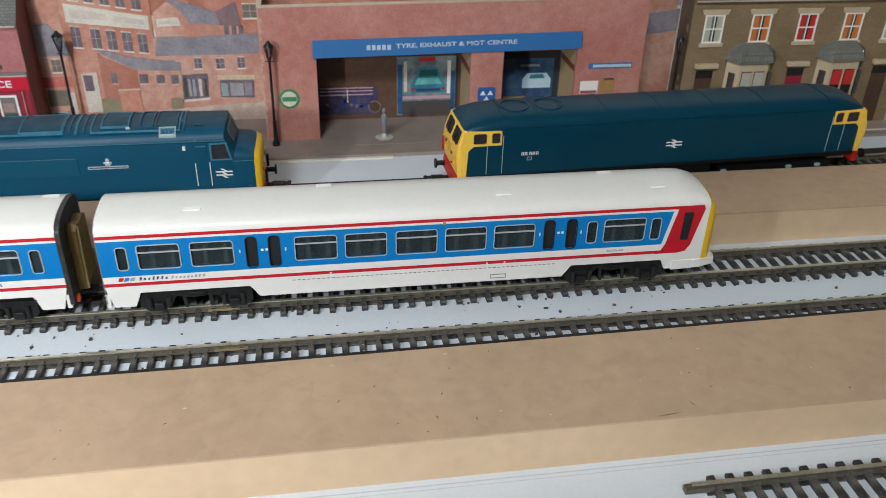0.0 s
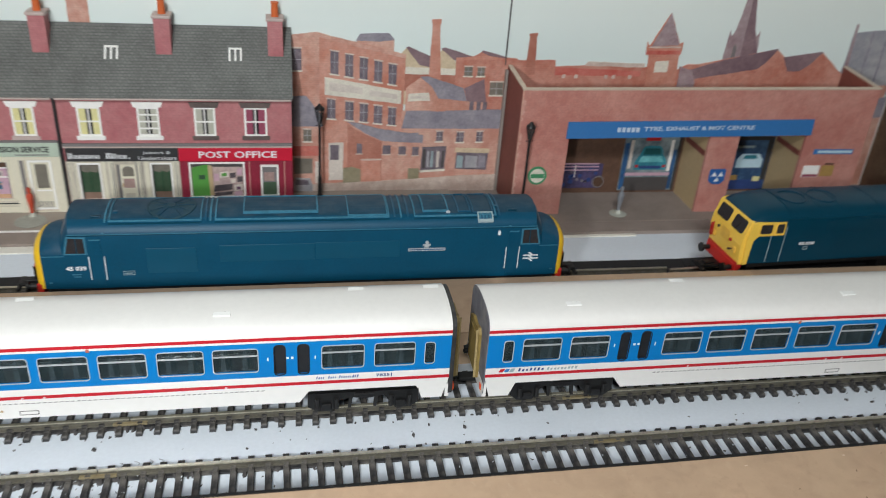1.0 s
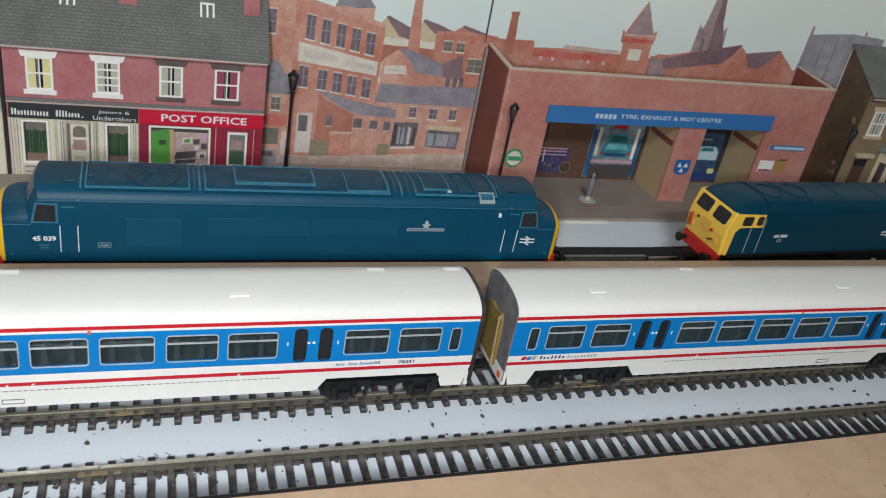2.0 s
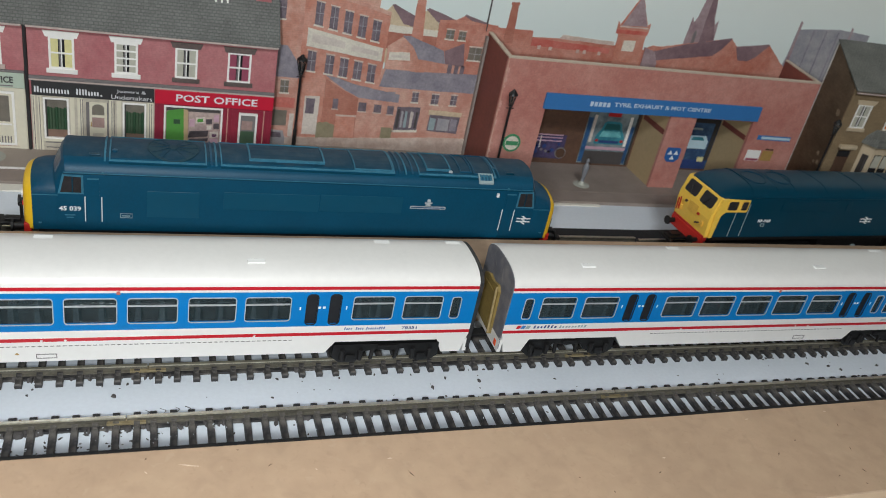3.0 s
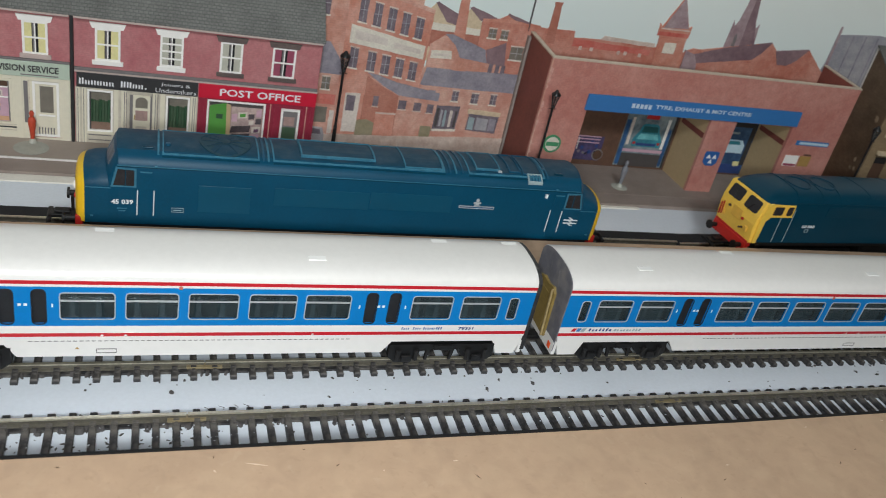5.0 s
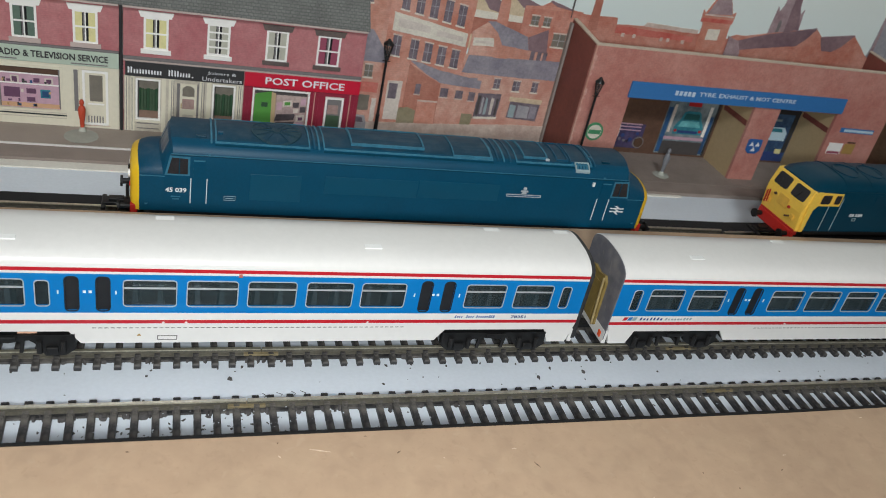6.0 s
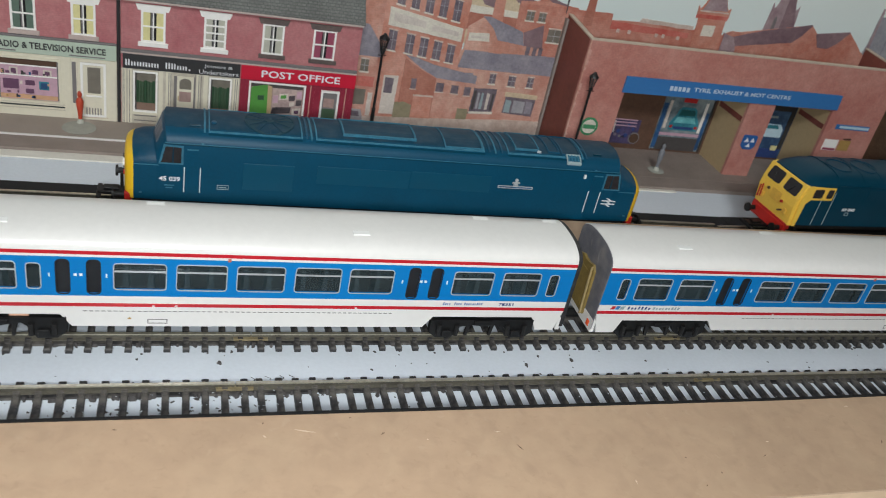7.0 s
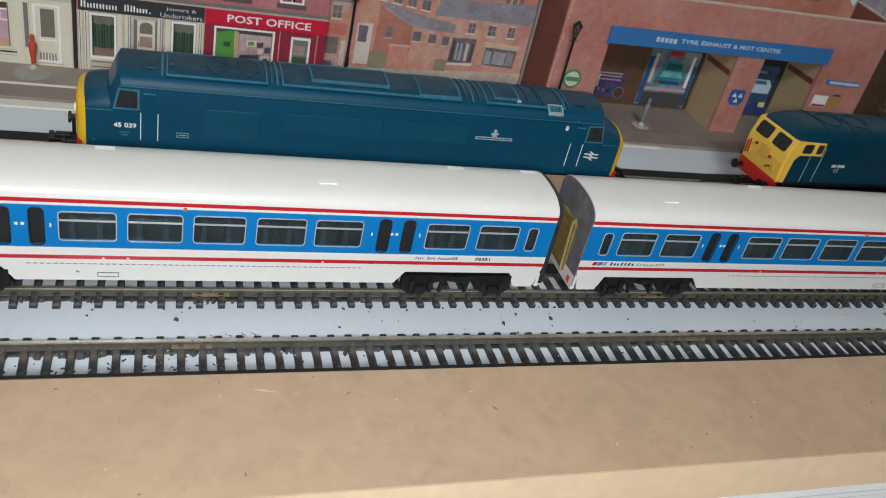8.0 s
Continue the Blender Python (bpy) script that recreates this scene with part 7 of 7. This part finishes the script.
# ---- street lamps and figurines ----
def street_lamp(x, y, top, wide=0.0024, tall=0.0065):
    t = empty("street_lamp", x, y, ROAD - 0.0006)
    tagged(t, "black cast-iron style model street lamp on the road", "street lamp", group="model street lamps")
    z = ROAD - 0.0006
    part("post", lathe([(0.0022, z), (0.0022, z + 0.0015), (0.0013, z + 0.0035), (0.0011, z + 0.014), (0.0013, z + 0.0145), (0.0008, z + 0.016), (0.00075, top - 0.0055 - tall), (0.0014, top - 0.0047 - tall), (0.0009, top - 0.0040 - tall)], x, y, 12), "lamp_black", t, smooth=True)
    part("ladder_bar", rod((x - 0.0024, y, top - 0.0060 - tall), (x + 0.0024, y, top - 0.0060 - tall), 0.0003, 6), "lamp_black", t)
    g = part("lantern", lathe([(0.0010, top - 0.0040 - tall), (wide, top - 0.0040)], x, y, 6), "lamp_glass", t, "small glazed lantern")
    for k in range(6):
        a = k * math.tau / 6
        part("lantern_bar", rod((x + 0.0011 * math.cos(a), y + 0.0011 * math.sin(a), top - 0.0040 - tall), (x + (wide + 0.0001) * math.cos(a), y + (wide + 0.0001) * math.sin(a), top - 0.0040), 0.00028, 5), "lamp_black", g)
    part("lantern_cap", lathe([(wide + 0.0005, top - 0.0040), (wide + 0.0003, top - 0.0032), (0.0015, top - 0.0020), (0.0011, top - 0.0016), (0.0009, top - 0.0010), (0.0004, top - 0.0006)], x, y, 12), "lamp_black", t, smooth=True)


street_lamp(-0.0225, 0.4695, 0.0665)
street_lamp(-0.1435, 0.5030, 0.0650, 0.0027, 0.0080)
street_lamp(0.2228, 0.4655, 0.0660)


def figurine(x, y, mats, label, s=1.0, pool=0.0056, fore=0.0):
    """A plain standing peg shape on a clear glued base."""
    z = ROAD
    turn = lambda pairs: [(r * s, z + h * s) for r, h in pairs]
    bm = lathe([(pool * 0.96, z), (pool, z + 0.0003), (pool * 0.7, z + 0.0006), (0.0004, z + 0.0007)], x, y - fore, 18, mat=1)
    lathe(turn([(0.0026, 0.0), (0.0024, 0.0010), (0.0018, 0.0028), (0.0012, 0.0034)]), x, y, 12, bm, mat=1)
    lathe(turn([(0.0012, 0.0030), (0.0015, 0.0080), (0.0021, 0.0115), (0.0024, 0.0155), (0.0016, 0.0175), (0.0009, 0.0182), (0.0013, 0.0192), (0.0015, 0.0208), (0.0008, 0.0222)]), x, y, 10, bm)
    return tagged(part("figurine", bm, mats, smooth=True), label, "figurine")


figurine(0.0430, 0.4735, ["figure_grey", "clear_plastic"], "plain grey peg figurine on a clear glued base", 0.86)
figurine(-0.3060, 0.4825, ["figure_red", "clear_plastic"], "plain red peg figurine on a clear glued base", 0.82, 0.0085, 0.0062)


# ---- printed backdrop ----
def backdrop():
    t = empty("backdrop", 0, BACK_Y, 0.0)
    tagged(t, "printed paper backdrop of brick factories under a pale sky", "backdrop", kind="structure")
    y = BACK_Y
    part("sky_sheet", box(X0, X1, y, y + 0.003, 0.0, 0.33), "sky", t, "pale blue printed sky")
    layer = [0]

    wobble = random.Random(77)

    def flat(name, pts, mat, parent=None, lift=None):
        layer[0] += 1
        d = lift if lift is not None else 0.00002 * (layer[0] % 40) + 0.0001
        out = []
        for (p, q), (r, s) in zip(pts, pts[1:] + pts[:1]):
            n = max(1, int(math.hypot(r - p, s - q) / 0.0035))
            for k in range(n):
                j = 0.00016 if k else 0.00008
                out.append((p + (r - p) * k / n + wobble.uniform(-j, j), q + (s - q) * k / n + wobble.uniform(-j, j)))
        return part(name, prism(out, "y", y - d, y), mat, parent or t)

    def rect(name, x0, x1, z0, z1, mat, parent, lift):
        return part(name, box(x0, x1, y - lift, y, z0, z1), mat, parent)

    def pane_at(parent, x0, x1, z0, z1, lift, mat="print_pane", slope=0.0):
        """One printed window at its own place."""
        w = x1 - x0
        flat("printed_sill", [(x0 - 0.0006, z0 - 0.0010), (x1 + 0.0006, z0 - 0.0010 + slope * w), (x1 + 0.0006, z0 + slope * w), (x0 - 0.0006, z0)], "sign_cream", parent, lift)
        flat("printed_lintel", [(x0 - 0.0004, z1), (x1 + 0.0004, z1 + slope * w), (x1 + 0.0004, z1 + 0.0008 + slope * w), (x0 - 0.0004, z1 + 0.0008)], "ground_print", parent, lift)
        flat("printed_pane", [(x0, z0), (x1, z0 + slope * w), (x1, z1 + slope * w), (x0, z1)], mat, parent, lift + 0.0001)
        bm = box(x0, x1, y - lift - 0.0002, y, (z0 + z1) / 2 - 0.0002, (z0 + z1) / 2 + 0.0002)
        box((x0 + x1) / 2 - 0.00018, (x0 + x1) / 2 + 0.00018, y - lift - 0.0002, y, z0, z1, bm=bm)
        part("printed_bar", bm, "gas_grey", t)

    # far line: gasholder, spire, clock tower, saw-tooth works
    flat("printed_gasholder", [(0.199, 0.070), (0.203, 0.092), (0.2035, 0.111), (0.212, 0.112), (0.240, 0.1145), (0.268, 0.113), (0.270, 0.070)], "gas_grey", lift=0.0003)
    for a in (0.2030, 0.2490):
        flat("printed_girder", [(a, 0.07), (a + 0.0030, 0.07), (a + 0.0022, 0.1165), (a + 0.0008, 0.1170)], "spire_grey", lift=0.0005)
    for a in (0.217, 0.228, 0.239):
        flat("printed_girder", [(a, 0.07), (a + 0.0010, 0.07), (a + 0.0010, 0.1125), (a, 0.1125)], "slate_print", lift=0.0005)
    sp = flat("printed_spire", [(0.113, 0.070), (0.115, 0.100), (0.1155, 0.1105), (0.1175, 0.1070), (0.1195, 0.1110), (0.1255, 0.150), (0.1325, 0.1115), (0.1345, 0.1070), (0.1365, 0.1105), (0.1375, 0.098), (0.139, 0.070)], "spire_grey", lift=0.0003)
    flat("printed_shade", [(0.1262, 0.080), (0.1262, 0.146), (0.1320, 0.1120), (0.1372, 0.098), (0.138, 0.080)], "roof_purple", sp, 0.0004)
    flat("printed_window", [(0.1200, 0.086), (0.1222, 0.086), (0.1222, 0.100), (0.1211, 0.102), (0.1200, 0.100)], "trim_grey", sp, 0.0005)
    wl = flat("printed_works", [(-0.032, 0.050), (-0.032, 0.0905), (-0.020, 0.0890), (0.0025, 0.0895), (0.0030, 0.0855), (0.023, 0.0865), (0.062, 0.0860), (0.110, 0.084), (0.110, 0.050)], "brick_works", lift=0.0005)
    flat("printed_roof", [(0.0030, 0.0800), (0.0032, 0.0850), (0.0600, 0.0835), (0.0600, 0.0800)], "awning_red", wl, 0.0006)
    flat("printed_coping", [(0.022, 0.0864), (0.062, 0.0856), (0.062, 0.0882), (0.024, 0.0890)], "ground_print", lift=0.0007)
    for a in (0.008, 0.016, 0.036, 0.041, 0.052):
        flat("printed_mark", [(a, 0.0782), (a + 0.0022, 0.0782), (a + 0.0022, 0.0806), (a, 0.0806)], "ground_print", wl, 0.0008)
    flat("printed_stack", [(-0.0165, 0.080), (-0.0155, 0.1035), (-0.0160, 0.1042), (-0.0160, 0.1055), (-0.0108, 0.1060), (-0.0108, 0.1045), (-0.0113, 0.1038), (-0.0100, 0.080)], "brick_shade", lift=0.0007)
    tw = flat("printed_clock_tower", [(0.0645, 0.060), (0.0635, 0.0930), (0.0612, 0.0965), (0.0610, 0.1020), (0.0630, 0.0995), (0.0735, 0.1205), (0.0830, 0.1010), (0.0850, 0.1025), (0.0850, 0.0970), (0.0838, 0.0935), (0.0855, 0.060)], "brick_mill", lift=0.0009)
    flat("printed_roof", [(0.0640, 0.0995), (0.0735, 0.1205), (0.0826, 0.1005)], "spire_grey", tw, 0.0011)
    flat("printed_band", [(0.0614, 0.0942), (0.0846, 0.0948), (0.0846, 0.0972), (0.0614, 0.0968)], "awning_red", tw, 0.0011)
    flat("printed_band", [(0.0625, 0.0985), (0.0840, 0.0990), (0.0840, 0.0998), (0.0625, 0.0994)], "ground_print", tw, 0.0012)
    flat("printed_clock", [(0.0685, 0.0828), (0.0775, 0.0832), (0.0775, 0.0905), (0.0685, 0.0900)], "sign_cream", tw, 0.0012)
    sh = flat("printed_shed", [(0.086, 0.050), (0.086, 0.0860), (0.092, 0.0885), (0.099, 0.0885), (0.120, 0.0930), (0.1515, 0.0992), (0.158, 0.0940), (0.1845, 0.0978), (0.198, 0.0870), (0.212, 0.0770), (0.212, 0.050)], "brick_works", lift=0.0011)
    flat("printed_roof", [(0.093, 0.0850), (0.116, 0.0920), (0.1518, 0.0995), (0.146, 0.0915), (0.140, 0.0862), (0.097, 0.0790)], "roof_purple", sh, 0.0013)
    flat("printed_roof", [(0.157, 0.0940), (0.1845, 0.0982), (0.177, 0.0895), (0.170, 0.0850), (0.162, 0.0850)], "roof_purple", sh, 0.0013)
    flat("printed_lean_to", [(0.086, 0.0700), (0.086, 0.0870), (0.094, 0.0850), (0.098, 0.0770), (0.098, 0.0700)], "spire_grey", sh, 0.0014)
    flat("printed_wall", [(0.195, 0.050), (0.195, 0.082), (0.212, 0.076), (0.240, 0.076), (0.240, 0.050)], "brick_orange", lift=0.0008)
    gp = flat("printed_house", [(0.2050, 0.0), (0.2050, 0.0500), (0.2420, 0.0540), (0.2420, 0.0)], "brick_orange", lift=0.0016)
    flat("printed_roof", [(0.2050, 0.0500), (0.2060, 0.0640), (0.2420, 0.0680), (0.2420, 0.0540)], "slate_print", gp, 0.0018)
    flat("printed_pane", [(0.2100, 0.0200), (0.2150, 0.0200), (0.2150, 0.0320), (0.2100, 0.0320)], "trim_grey", gp, 0.0018)
    flat("printed_stack", [(-0.2800, 0.080), (-0.2790, 0.150), (-0.2690, 0.150), (-0.2680, 0.080)], "brick_dim", lift=0.0006)
    # middle: mill with cream sign, stack, cream sheds
    flat("printed_shed", [(-0.094, 0.060), (-0.094, 0.0920), (-0.0910, 0.0955), (-0.077, 0.0900), (-0.073, 0.0900), (-0.0690, 0.0950), (-0.062, 0.0905), (-0.058, 0.080), (-0.058, 0.060)], "shed_cream", lift=0.0005)
    flat("printed_roof", [(-0.0915, 0.0955), (-0.0900, 0.0962), (-0.0765, 0.0905), (-0.0760, 0.0835), (-0.0830, 0.0850)], "roof_purple", lift=0.0007)
    flat("printed_roof", [(-0.0700, 0.0950), (-0.0680, 0.0960), (-0.0490, 0.0905), (-0.0520, 0.0870), (-0.0620, 0.0885)], "roof_purple", lift=0.0007)
    flat("printed_band", [(-0.0935, 0.0795), (-0.0590, 0.0790), (-0.0590, 0.0830), (-0.0935, 0.0838)], "sign_cream", lift=0.0008)
    flat("printed_pane", [(-0.0920, 0.0690), (-0.0590, 0.0690), (-0.0590, 0.0790), (-0.0920, 0.0795)], "brick_shade", lift=0.0006)
    flat("printed_stack", [(-0.0770, 0.070), (-0.0762, 0.1090), (-0.0768, 0.1105), (-0.0768, 0.1125), (-0.0712, 0.1128), (-0.0712, 0.1105), (-0.0718, 0.1090), (-0.0690, 0.070)], "brick_mill", lift=0.0009)
    wk = flat("printed_works", [(-0.060, 0.045), (-0.0605, 0.0895), (-0.051, 0.0900), (-0.044, 0.0942), (-0.030, 0.0908), (-0.022, 0.0900), (-0.022, 0.045)], "brick_works", lift=0.0010)
    flat("printed_cornice", [(-0.0605, 0.0885), (-0.051, 0.0890), (-0.030, 0.0895), (-0.030, 0.0912), (-0.044, 0.0912), (-0.0605, 0.0900)], "brick_mill", wk, 0.0012)
    flat("printed_roof", [(-0.0450, 0.0938), (-0.0440, 0.0948), (-0.0300, 0.0912), (-0.0300, 0.0902), (-0.0400, 0.0915)], "roof_purple", wk, 0.0013)
    for a, e, z0, z1 in ((-0.0550, -0.0500, 0.0790, 0.0845), (-0.0468, -0.0422, 0.0790, 0.0842), (-0.0380, -0.0295, 0.0670, 0.0750)):
        pane_at(wk, a, e, z0, z1, 0.0013, "glass_grey")
    hs = flat("printed_house", [(-0.0905, 0.050), (-0.0905, 0.0705), (-0.0820, 0.0772), (-0.0760, 0.0740), (-0.070, 0.0660), (-0.040, 0.0640), (-0.040, 0.050)], "brick_orange", lift=0.0011)
    flat("printed_roof", [(-0.0822, 0.0778), (-0.0770, 0.0782), (-0.0545, 0.0712), (-0.0520, 0.0628), (-0.0700, 0.0642), (-0.0745, 0.0715)], "slate_print", hs, 0.0013)
    flat("printed_roof", [(-0.0540, 0.0710), (-0.0420, 0.0770), (-0.0395, 0.0620), (-0.0520, 0.0628)], "roof_purple", hs, 0.0014)
    flat("printed_sign", [(-0.0890, 0.0622), (-0.0752, 0.0628), (-0.0762, 0.0680), (-0.0890, 0.0672)], "sign_cream", hs, 0.0014)
    flat("sign_bar", [(-0.0875, 0.0640), (-0.0770, 0.0645), (-0.0772, 0.0660), (-0.0875, 0.0656)], "haze_print", hs, 0.0016)
    for a in (-0.0500, -0.0455, -0.0415):
        flat("printed_pane", [(a, 0.0560), (a + 0.0026, 0.0560), (a + 0.0026, 0.0625), (a, 0.0625)], "print_pane", hs, 0.0014)
    mill = flat("printed_mill", [(-0.175, 0.0), (-0.175, 0.1000), (-0.160, 0.1012), (-0.1440, 0.1032), (-0.137, 0.1012), (-0.112, 0.0962), (-0.0915, 0.0910), (-0.0925, 0.0)], "brick_mill", lift=0.0013)
    flat("printed_side", [(-0.175, 0.0), (-0.175, 0.0995), (-0.160, 0.1008), (-0.1450, 0.1024), (-0.1430, 0.0)], "brick_orange", mill, 0.0014)
    tk = flat("printed_tank", [(-0.121, 0.0950), (-0.121, 0.0995), (-0.119, 0.1030), (-0.102, 0.1035), (-0.0990, 0.1005), (-0.0990, 0.0920)], "brick_dim", lift=0.0009)
    flat("printed_roof", [(-0.1215, 0.0990), (-0.119, 0.1032), (-0.102, 0.1038), (-0.0985, 0.1000), (-0.108, 0.0988)], "slate_print", tk, 0.0011)
    flat("printed_cornice", [(-0.160, 0.0992), (-0.1440, 0.1012), (-0.137, 0.0992), (-0.0915, 0.0890), (-0.0915, 0.0914), (-0.137, 0.1016), (-0.1440, 0.1036), (-0.160, 0.1016)], "brick_dim", mill, 0.0015)
    flat("printed_corner", [(-0.1455, 0.0), (-0.1430, 0.0), (-0.1430, 0.1010), (-0.1455, 0.1015)], "brick_dim", mill, 0.0016)
    for k in range(5):
        a = -0.1365 + 0.0087 * k
        pane_at(mill, a, a + 0.0048, 0.0795 - 0.0015 * k, 0.0930 - 0.0018 * k, 0.0016, slope=-0.17)
    for k in range(4):
        a = -0.1275 + 0.0088 * k
        pane_at(mill, a, a + 0.0050, 0.0505 - 0.0010 * k, 0.0620 - 0.0012 * k, 0.0016, slope=-0.12)
    pane_at(mill, -0.1385, -0.1335, 0.0515, 0.0635, 0.0016, slope=-0.12)
    pane_at(mill, -0.1610, -0.1535, 0.0810, 0.0940, 0.0016)
    sg = flat("printed_sign", [(-0.1400, 0.0662), (-0.0935, 0.0608), (-0.0935, 0.0690), (-0.1400, 0.0772)], "sign_cream", mill, 0.0018)
    flat("sign_bar", [(-0.1370, 0.0690), (-0.1170, 0.0668), (-0.1170, 0.0708), (-0.1370, 0.0742)], "haze_print", sg, 0.0020)
    flat("sign_bar", [(-0.1130, 0.0660), (-0.0960, 0.0640), (-0.0960, 0.0668), (-0.1130, 0.0694)], "haze_print", sg, 0.0020)
    # street level: lean-to, houses, shops and the lane
    row = flat("printed_row", [(-0.0925, 0.0), (-0.0925, 0.0560), (-0.022, 0.0570), (-0.022, 0.0)], "brick_dim", lift=0.0018)
    flat("printed_roof", [(-0.0925, 0.0450), (-0.0900, 0.0562), (-0.067, 0.0562), (-0.022, 0.0580), (-0.024, 0.0452), (-0.051, 0.0448)], "slate_print", row, 0.0020)
    for a, e, z0, z1 in ((-0.0700, -0.0658, 0.0365, 0.0428), (-0.0570, -0.0522, 0.0360, 0.0424), (-0.0440, -0.0398, 0.0362, 0.0428)):
        pane_at(row, a, e, z0, z1, 0.0020)
    flat("printed_pane", [(-0.0860, 0.0385), (-0.0812, 0.0385), (-0.0812, 0.0420), (-0.0860, 0.0420)], "slate_print", row, 0.0020)
    flat("printed_shopfront", [(-0.0790, 0.0165), (-0.0635, 0.0175), (-0.0630, 0.0330), (-0.0785, 0.0325)], "print_pane", row, 0.0020)
    flat("printed_pane", [(-0.0780, 0.0180), (-0.0762, 0.0180), (-0.0762, 0.0310), (-0.0780, 0.0310)], "trim_dark", row, 0.0022)
    for a, e, m in ((-0.0752, -0.0738, "gas_grey"), (-0.0728, -0.0712, "bay_grey"), (-0.0690, -0.0672, "haze_print"), (-0.0656, -0.0642, "trim_dark")):
        flat("printed_pane", [(a, 0.0185), (e, 0.0188), (e, 0.0295), (a, 0.0300)], m, row, 0.0022)
    flat("printed_sill", [(-0.0800, 0.0150), (-0.0630, 0.0160), (-0.0630, 0.0175), (-0.0800, 0.0165)], "sign_cream", row, 0.0022)
    flat("printed_shopfront", [(-0.0565, 0.0175), (-0.0355, 0.0165), (-0.0350, 0.0285), (-0.0560, 0.0290)], "print_pane", row, 0.0020)
    for a, e, m in ((-0.0555, -0.0515, "bay_grey"), (-0.0500, -0.0420, "gas_grey"), (-0.0412, -0.0365, "slate_print")):
        flat("printed_pane", [(a, 0.0182), (e, 0.0182), (e, 0.0262), (a, 0.0268)], m, row, 0.0022)
    flat("printed_fascia", [(-0.0570, 0.0288), (-0.0345, 0.0284), (-0.0345, 0.0312), (-0.0570, 0.0320)], "shed_cream", row, 0.0022)
    lean = flat("printed_lean_to", [(-0.126, 0.0), (-0.126, 0.0470), (-0.1195, 0.0450), (-0.107, 0.0400), (-0.079, 0.0370), (-0.079, 0.0)], "brick_dim", lift=0.0022)
    flat("printed_gable", [(-0.126, 0.0), (-0.126, 0.0475), (-0.1170, 0.0420), (-0.1045, 0.0365), (-0.1040, 0.0)], "brick_shade", lean, 0.0023)
    flat("printed_roof", [(-0.1258, 0.0490), (-0.1190, 0.0482), (-0.107, 0.0448), (-0.0785, 0.0405), (-0.0785, 0.0352), (-0.1050, 0.0368), (-0.1150, 0.0418)], "slate_print", lean, 0.0024)
    for a, e, z0, z1 in ((-0.1038, -0.0988, 0.0280, 0.0338), (-0.0938, -0.0890, 0.0278, 0.0330), (-0.0850, -0.0808, 0.0272, 0.0328), (-0.1202, -0.1168, 0.0285, 0.0350)):
        flat("printed_pane", [(a, z0), (e, z0), (e, z1), (a, z1)], "print_pane", lean, 0.0025)
        flat("printed_sill", [(a - 0.0004, z0 - 0.0008), (e + 0.0004, z0 - 0.0008), (e + 0.0004, z0), (a - 0.0004, z0)], "ground_print", lean, 0.0025)
    flat("printed_gate", [(-0.1285, 0.0080), (-0.1175, 0.0080), (-0.1175, 0.0175), (-0.1230, 0.0195), (-0.1285, 0.0180)], "gate_olive", lean, 0.0025)
    flat("printed_wall", [(-0.1172, 0.0060), (-0.1045, 0.0060), (-0.1052, 0.0240), (-0.1172, 0.0240)], "brick_mill", lean, 0.0026)
    flat("printed_coping", [(-0.1175, 0.0238), (-0.1045, 0.0238), (-0.1045, 0.0248), (-0.1175, 0.0248)], "ground_print", lean, 0.0027)
    flat("printed_gate", [(-0.0870, 0.0070), (-0.0800, 0.0070), (-0.0800, 0.0180), (-0.0870, 0.0180)], "gate_olive", lean, 0.0025)
    flat("printed_door", [(-0.1375, 0.0100), (-0.1285, 0.0100), (-0.1285, 0.0355), (-0.1375, 0.0350)], "haze_print", mill, 0.0018)
    flat("printed_pane", [(-0.1366, 0.0240), (-0.1312, 0.0240), (-0.1312, 0.0338), (-0.1366, 0.0338)], "print_pane", mill, 0.0020)
    lf = flat("printed_house", [(-0.175, 0.0), (-0.175, 0.0620), (-0.152, 0.0640), (-0.1430, 0.0500), (-0.1430, 0.0)], "brick_dim", lift=0.0018)
    flat("printed_roof", [(-0.175, 0.0640), (-0.1510, 0.0655), (-0.1415, 0.0525), (-0.1415, 0.0460), (-0.175, 0.0462)], "slate_print", lf, 0.0020)
    pane_at(lf, -0.1530, -0.1480, 0.0365, 0.0440, 0.0020, "glass_grey")
    flat("printed_awning", [(-0.175, 0.0268), (-0.1435, 0.0268), (-0.1435, 0.0332), (-0.175, 0.0332)], "awning_red", lf, 0.0022)
    flat("printed_pane", [(-0.1590, 0.0145), (-0.1475, 0.0150), (-0.1475, 0.0250), (-0.1590, 0.0252)], "glass_grey", lf, 0.0020)
    flat("printed_door", [(-0.1460, 0.0080), (-0.1432, 0.0080), (-0.1432, 0.0230), (-0.1460, 0.0230)], "haze_print", lf, 0.0022)
    pc = flat("printed_van", [(-0.1600, 0.0020), (-0.1478, 0.0020), (-0.1478, 0.0070), (-0.1492, 0.0115), (-0.1585, 0.0120), (-0.1600, 0.0080)], "gas_grey", lift=0.0030)
    flat("printed_pane", [(-0.1580, 0.0075), (-0.1498, 0.0075), (-0.1506, 0.0108), (-0.1574, 0.0110)], "print_pane", pc, 0.0032)
    flat("printed_lane", [(-0.175, 0.0), (-0.175, 0.0065), (-0.145, 0.0075), (-0.118, 0.0090), (-0.087, 0.0105), (-0.050, 0.0130), (-0.022, 0.0135), (-0.022, 0.0)], "ground_print", lift=0.0027)
    part("sheet_seam", box(-0.0298, -0.0292, y - 0.0012, y, 0.0860, 0.33), "trim_dark", t, "thin dark seam between backdrop sheets")


backdrop()
